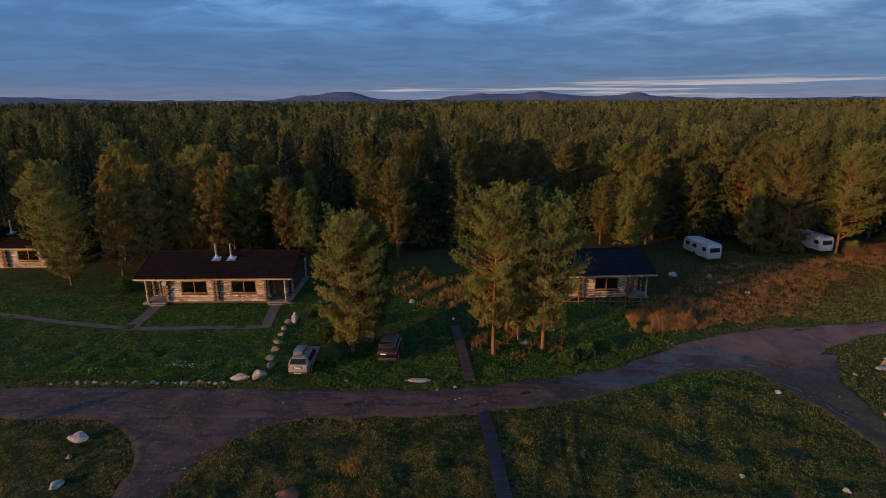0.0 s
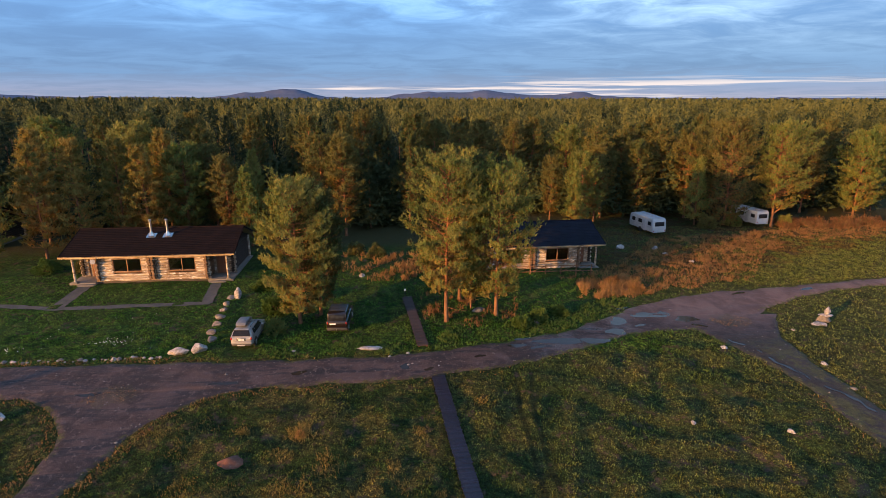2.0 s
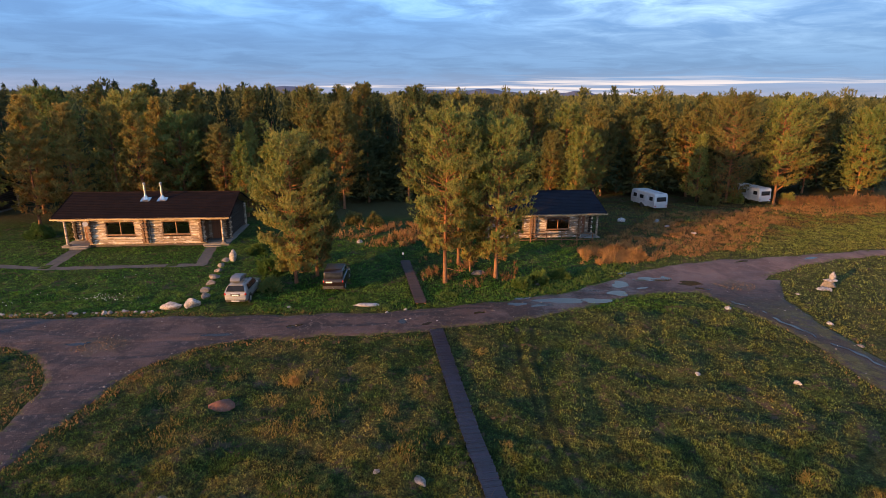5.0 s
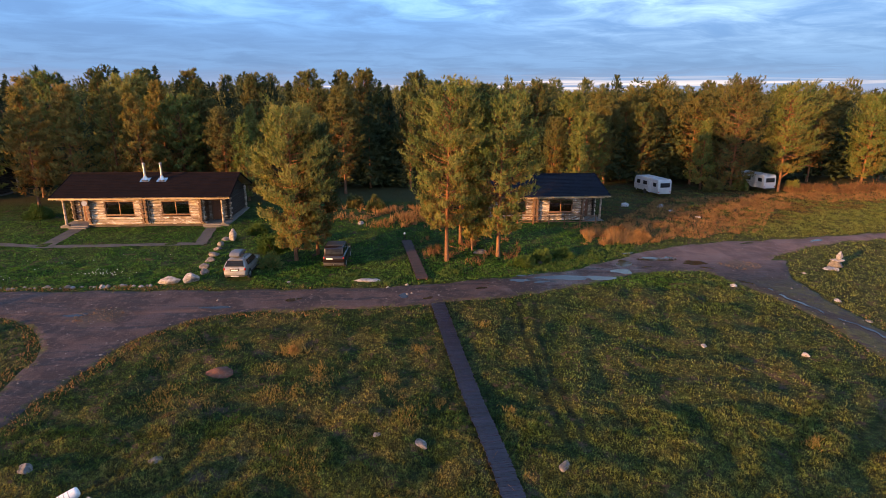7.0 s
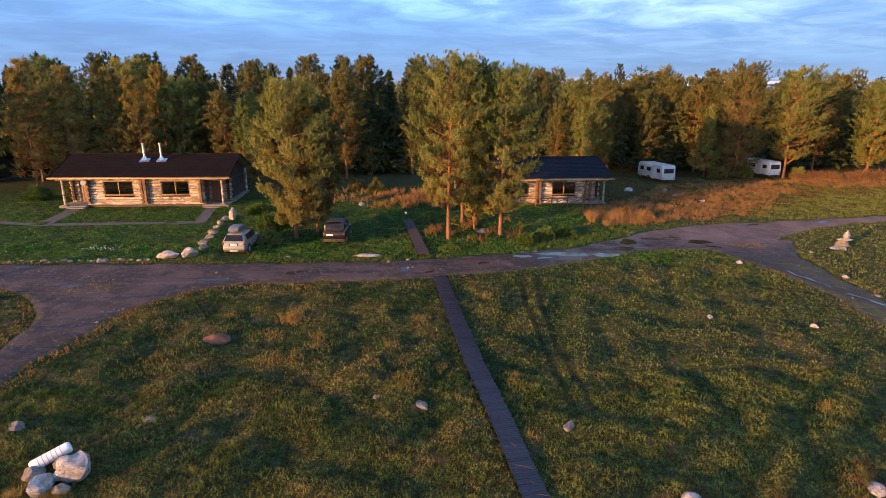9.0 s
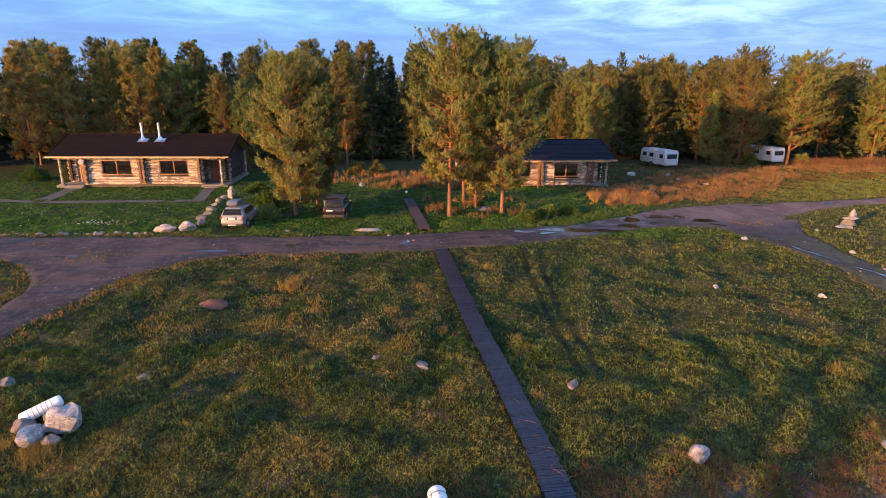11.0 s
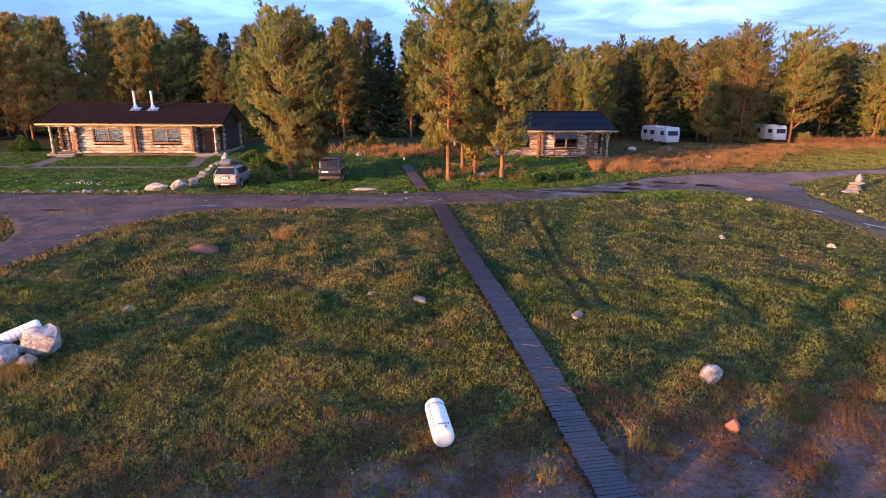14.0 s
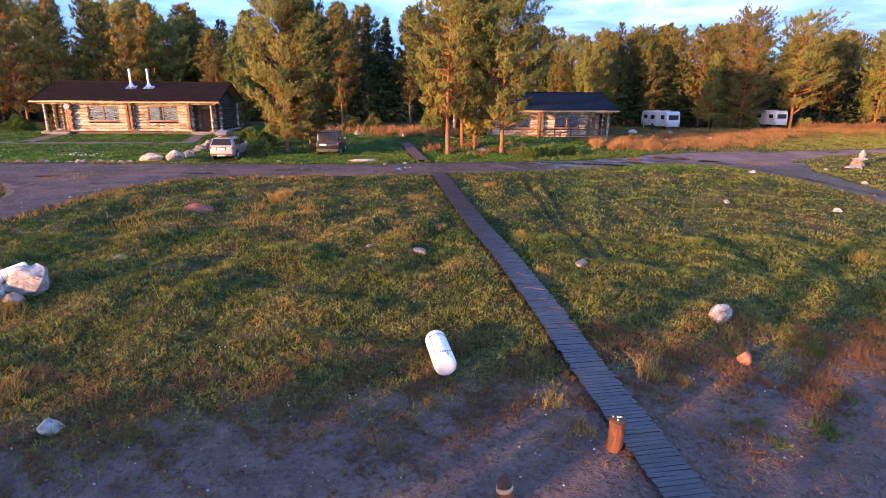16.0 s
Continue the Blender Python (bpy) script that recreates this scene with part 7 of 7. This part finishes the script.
for i, (x, y, r, h, mat, label) in enumerate([(-11.2, 50.2, 1.3, 1.5, WEEDS, "leafy green shrub behind the parked car"), (-10.4, 45.6, 1.0, 1.2, NEEDLES_LIT, "low pine bush at the foot of a pine"), (-13.6, 55.5, 1.0, 0.9, WEEDS, "leafy green shrub beside the cabin"),
                                            (-2.2, 65.5, 1.2, 1.5, NEEDLES, "dull green willow shrub at the wood edge"), (4.4, 63.5, 1.5, 2.2, NEEDLES_LIT, "low pine bush at the wood edge"), (-4.8, 67, 1.1, 1.4, NEEDLES, "dull green willow shrub at the wood edge"),
                                            (11.3, 45.6, 0.9, 0.8, WEEDS, "leafy weeds beside the road"), (13.2, 47.0, 1.0, 0.9, WEEDS, "leafy weeds beside the road"), (15.6, 48.5, 0.9, 0.7, WEEDS, "leafy weeds beside the road"),
                                            (-33.8, 62.5, 1.5, 2.6, NEEDLES, "dark bush against the cabin's end"), (52.4, 79.6, 1.3, 2.2, NEEDLES_LIT, "young pine bush beside the caravan"), (47.6, 78.4, 1.4, 2.0, NEEDLES, "dark pine bush beside the caravan"),
                                            (61.2, 79.8, 1.2, 1.5, NEEDLES_LIT, "young pine bush at the wood edge"),
                                            (23.6, 55.3, 0.9, 0.9, RANK, "russet dry bush beside the road"), (25.6, 54.2, 1.0, 1.0, RANK, "russet dry bush beside the road"), (-6.2, 31.6, 0.25, 0.3, RANK, "straw tussock in the meadow"), (-38.5, 62.5, 1.3, 1.3, WEEDS, "leafy green shrub beside the lawn")]):
    shrub(label, x, y, r, h, 200 + i, mat)

# tall straw tussocks in the meadow and by the rock heap
for x, y, r, h, n in [(-9.8, 32.0, 0.7, 0.28, 110), (-4.2, 28.2, 0.8, 0.30, 130), (-7.1, 29.8, 0.6, 0.26, 80), (-12.4, 32.9, 0.9, 0.22, 110), (-0.3, 28.0, 0.7, 0.26, 90), (1.4, 31.3, 0.7, 0.28, 100), (0.0, 26.8, 0.6, 0.24, 80), (-15.0, 32.5, 1.0, 0.22, 120), (-5.5, 26.9, 0.8, 0.24, 100),
                      (-13.4, 30.7, 0.9, 0.22, 110), (-12.3, 27.0, 1.3, 0.24, 200), (-9.7, 26.8, 1.0, 0.24, 150), (-5.0, 24.2, 1.4, 0.22, 200), (-6.6, 27.0, 0.8, 0.24, 100), (0.4, 24.6, 0.9, 0.26, 130), (-4.3, 21.6, 1.3, 0.20, 170), (2.2, 25.6, 0.5, 0.26, 60), (5.8, 34.2, 0.5, 0.34, 40), (5.9, 24.9, 0.4, 0.30, 40), (5.7, 20.2, 0.35, 0.28, 40),
                      (-6.2, 31.8, 0.75, 0.50, 170), (-4.4, 29.2, 0.6, 0.25, 90), (-12.4, 17.95, 0.55, 0.42, 170), (-13.9, 18.4, 0.4, 0.4, 60), (6.9, 13.6, 0.42, 0.40, 60), (7.6, 13.2, 0.3, 0.3, 30), (10.5, 15.6, 0.3, 0.36, 30), (-9.6, 13.6, 0.6, 0.36, 80), (-10.6, 14.6, 0.5, 0.32, 60), (3.9, 12.4, 0.4, 0.26, 50), (4.3, 11.3, 0.35, 0.25, 40), (20.2, 22.0, 0.4, 0.4, 40)]:
    g = np.random.default_rng(int(x * 10 + 400))
    px_, py_ = g.normal(x, r * 0.5, n), g.normal(y, r * 0.5, n)
    t = tufts(g, np.stack([px_, py_, land(px_, py_) + h * 0.2], 1), np.tile([0.05, 0.05, 1.0], (n, 1)), h, 5, 0.045, 0.42)
    tagged(tri_obj("grass_tussock", t, STRAW), "spiky straw-coloured grass tussock", "grass", kind="stuff")

for x, y, r, h, n in [(10.1, 11.1, 0.45, 0.20, 70), (8.7, 10.75, 0.25, 0.15, 30), (8.65, 11.4, 0.22, 0.14, 26), (12.6, 14.6, 0.50, 0.20, 70), (11.6, 12.4, 0.35, 0.16, 40), (9.9, 14.7, 0.25, 0.15, 26)]:
    g = np.random.default_rng(int(x * 10 + 900))
    px_, py_ = g.normal(x, r * 0.5, n), g.normal(y, r * 0.5, n)
    t = tufts(g, np.stack([px_, py_, land(px_, py_) + h * 0.2], 1), np.tile([0.05, 0.05, 1.0], (n, 1)), h, 5, 0.13, 0.7)
    tagged(tri_obj("weed_clump", t, WEEDS), "leafy green weed clump on the sand", "weeds", kind="stuff")

# white flowers on the lawn
rng_f = np.random.default_rng(31)
fx = np.concatenate([rng_f.normal(-23.3, 1.1, 60), rng_f.normal(-31.0, 0.5, 14), rng_f.uniform(-32, -19, 24)])
fy = np.concatenate([rng_f.normal(44.6, 0.35, 60), rng_f.normal(43.6, 0.3, 14), rng_f.uniform(43, 50, 24)])
P = np.stack([fx, fy, land(fx, fy) + 0.20], 1)
tagged(tri_obj("lawn_flowers", tufts(rng_f, P, np.tile([0, 0, 0.4], (len(fx), 1)), 0.07, 4, 0.6, 1.0), WHITE_PAINT), "small white flowers scattered on the lawn", "flowers", kind="stuff")

# ---------------------------------------------------------------- pebbles on the tracks


def pebbles():
    rng = np.random.default_rng(55)
    x, y = rng.uniform(-34, 50, 9000), rng.uniform(24, 57, 9000)
    ok = on_road(x, y, 0.3) & (rng.random(9000) < 0.13)
    x, y = x[ok], y[ok]
    z = land(x, y) + 0.075
    r = rng.uniform(0.025, 0.06, len(x)) * (1 + (rng.random(len(x)) < 0.06))
    a = rng.uniform(0, 6.28, len(x))
    base = []
    for k in range(5):
        w = a + k * 1.2566
        base.append(np.stack([x + r * np.cos(w) * 1.2, y + r * np.sin(w), z - 0.01], 1))
    top = np.stack([x, y, z + r * 0.75], 1)
    tris = np.concatenate([np.stack([base[k], base[(k + 1) % 5], top], 1) for k in range(5)])
    tagged(tri_obj("road_pebbles", tris, ROCK), "loose pale pebbles on the gravel tracks", "pebbles", kind="stuff")


pebbles()


def shore_specks():
    """Pale pebbles, shells and small white flowers on the sand."""
    rng = np.random.default_rng(66)
    x, y = rng.uniform(-12, 20, 420), rng.uniform(8.5, 16.5, 420)
    keep = ~walkway(x, y, 0.05)
    x, y = x[keep], y[keep]
    z, r, a = land(x, y), rng.uniform(0.012, 0.032, len(x)), rng.uniform(0, 6.28, len(x))
    ring = [np.stack([x + r * np.cos(a + k * 1.571) * 1.2, y + r * np.sin(a + k * 1.571), z + 0.004], 1) for k in range(4)]
    top = np.stack([x, y, z + r * 0.9 + 0.02], 1)
    tris = np.concatenate([np.stack([ring[k], ring[(k + 1) % 4], top], 1) for k in range(4)])
    tagged(tri_obj("shore_pebbles", tris, ROCK_PALE), "small pale pebbles strewn on the sand", "pebbles", kind="stuff")


shore_specks()
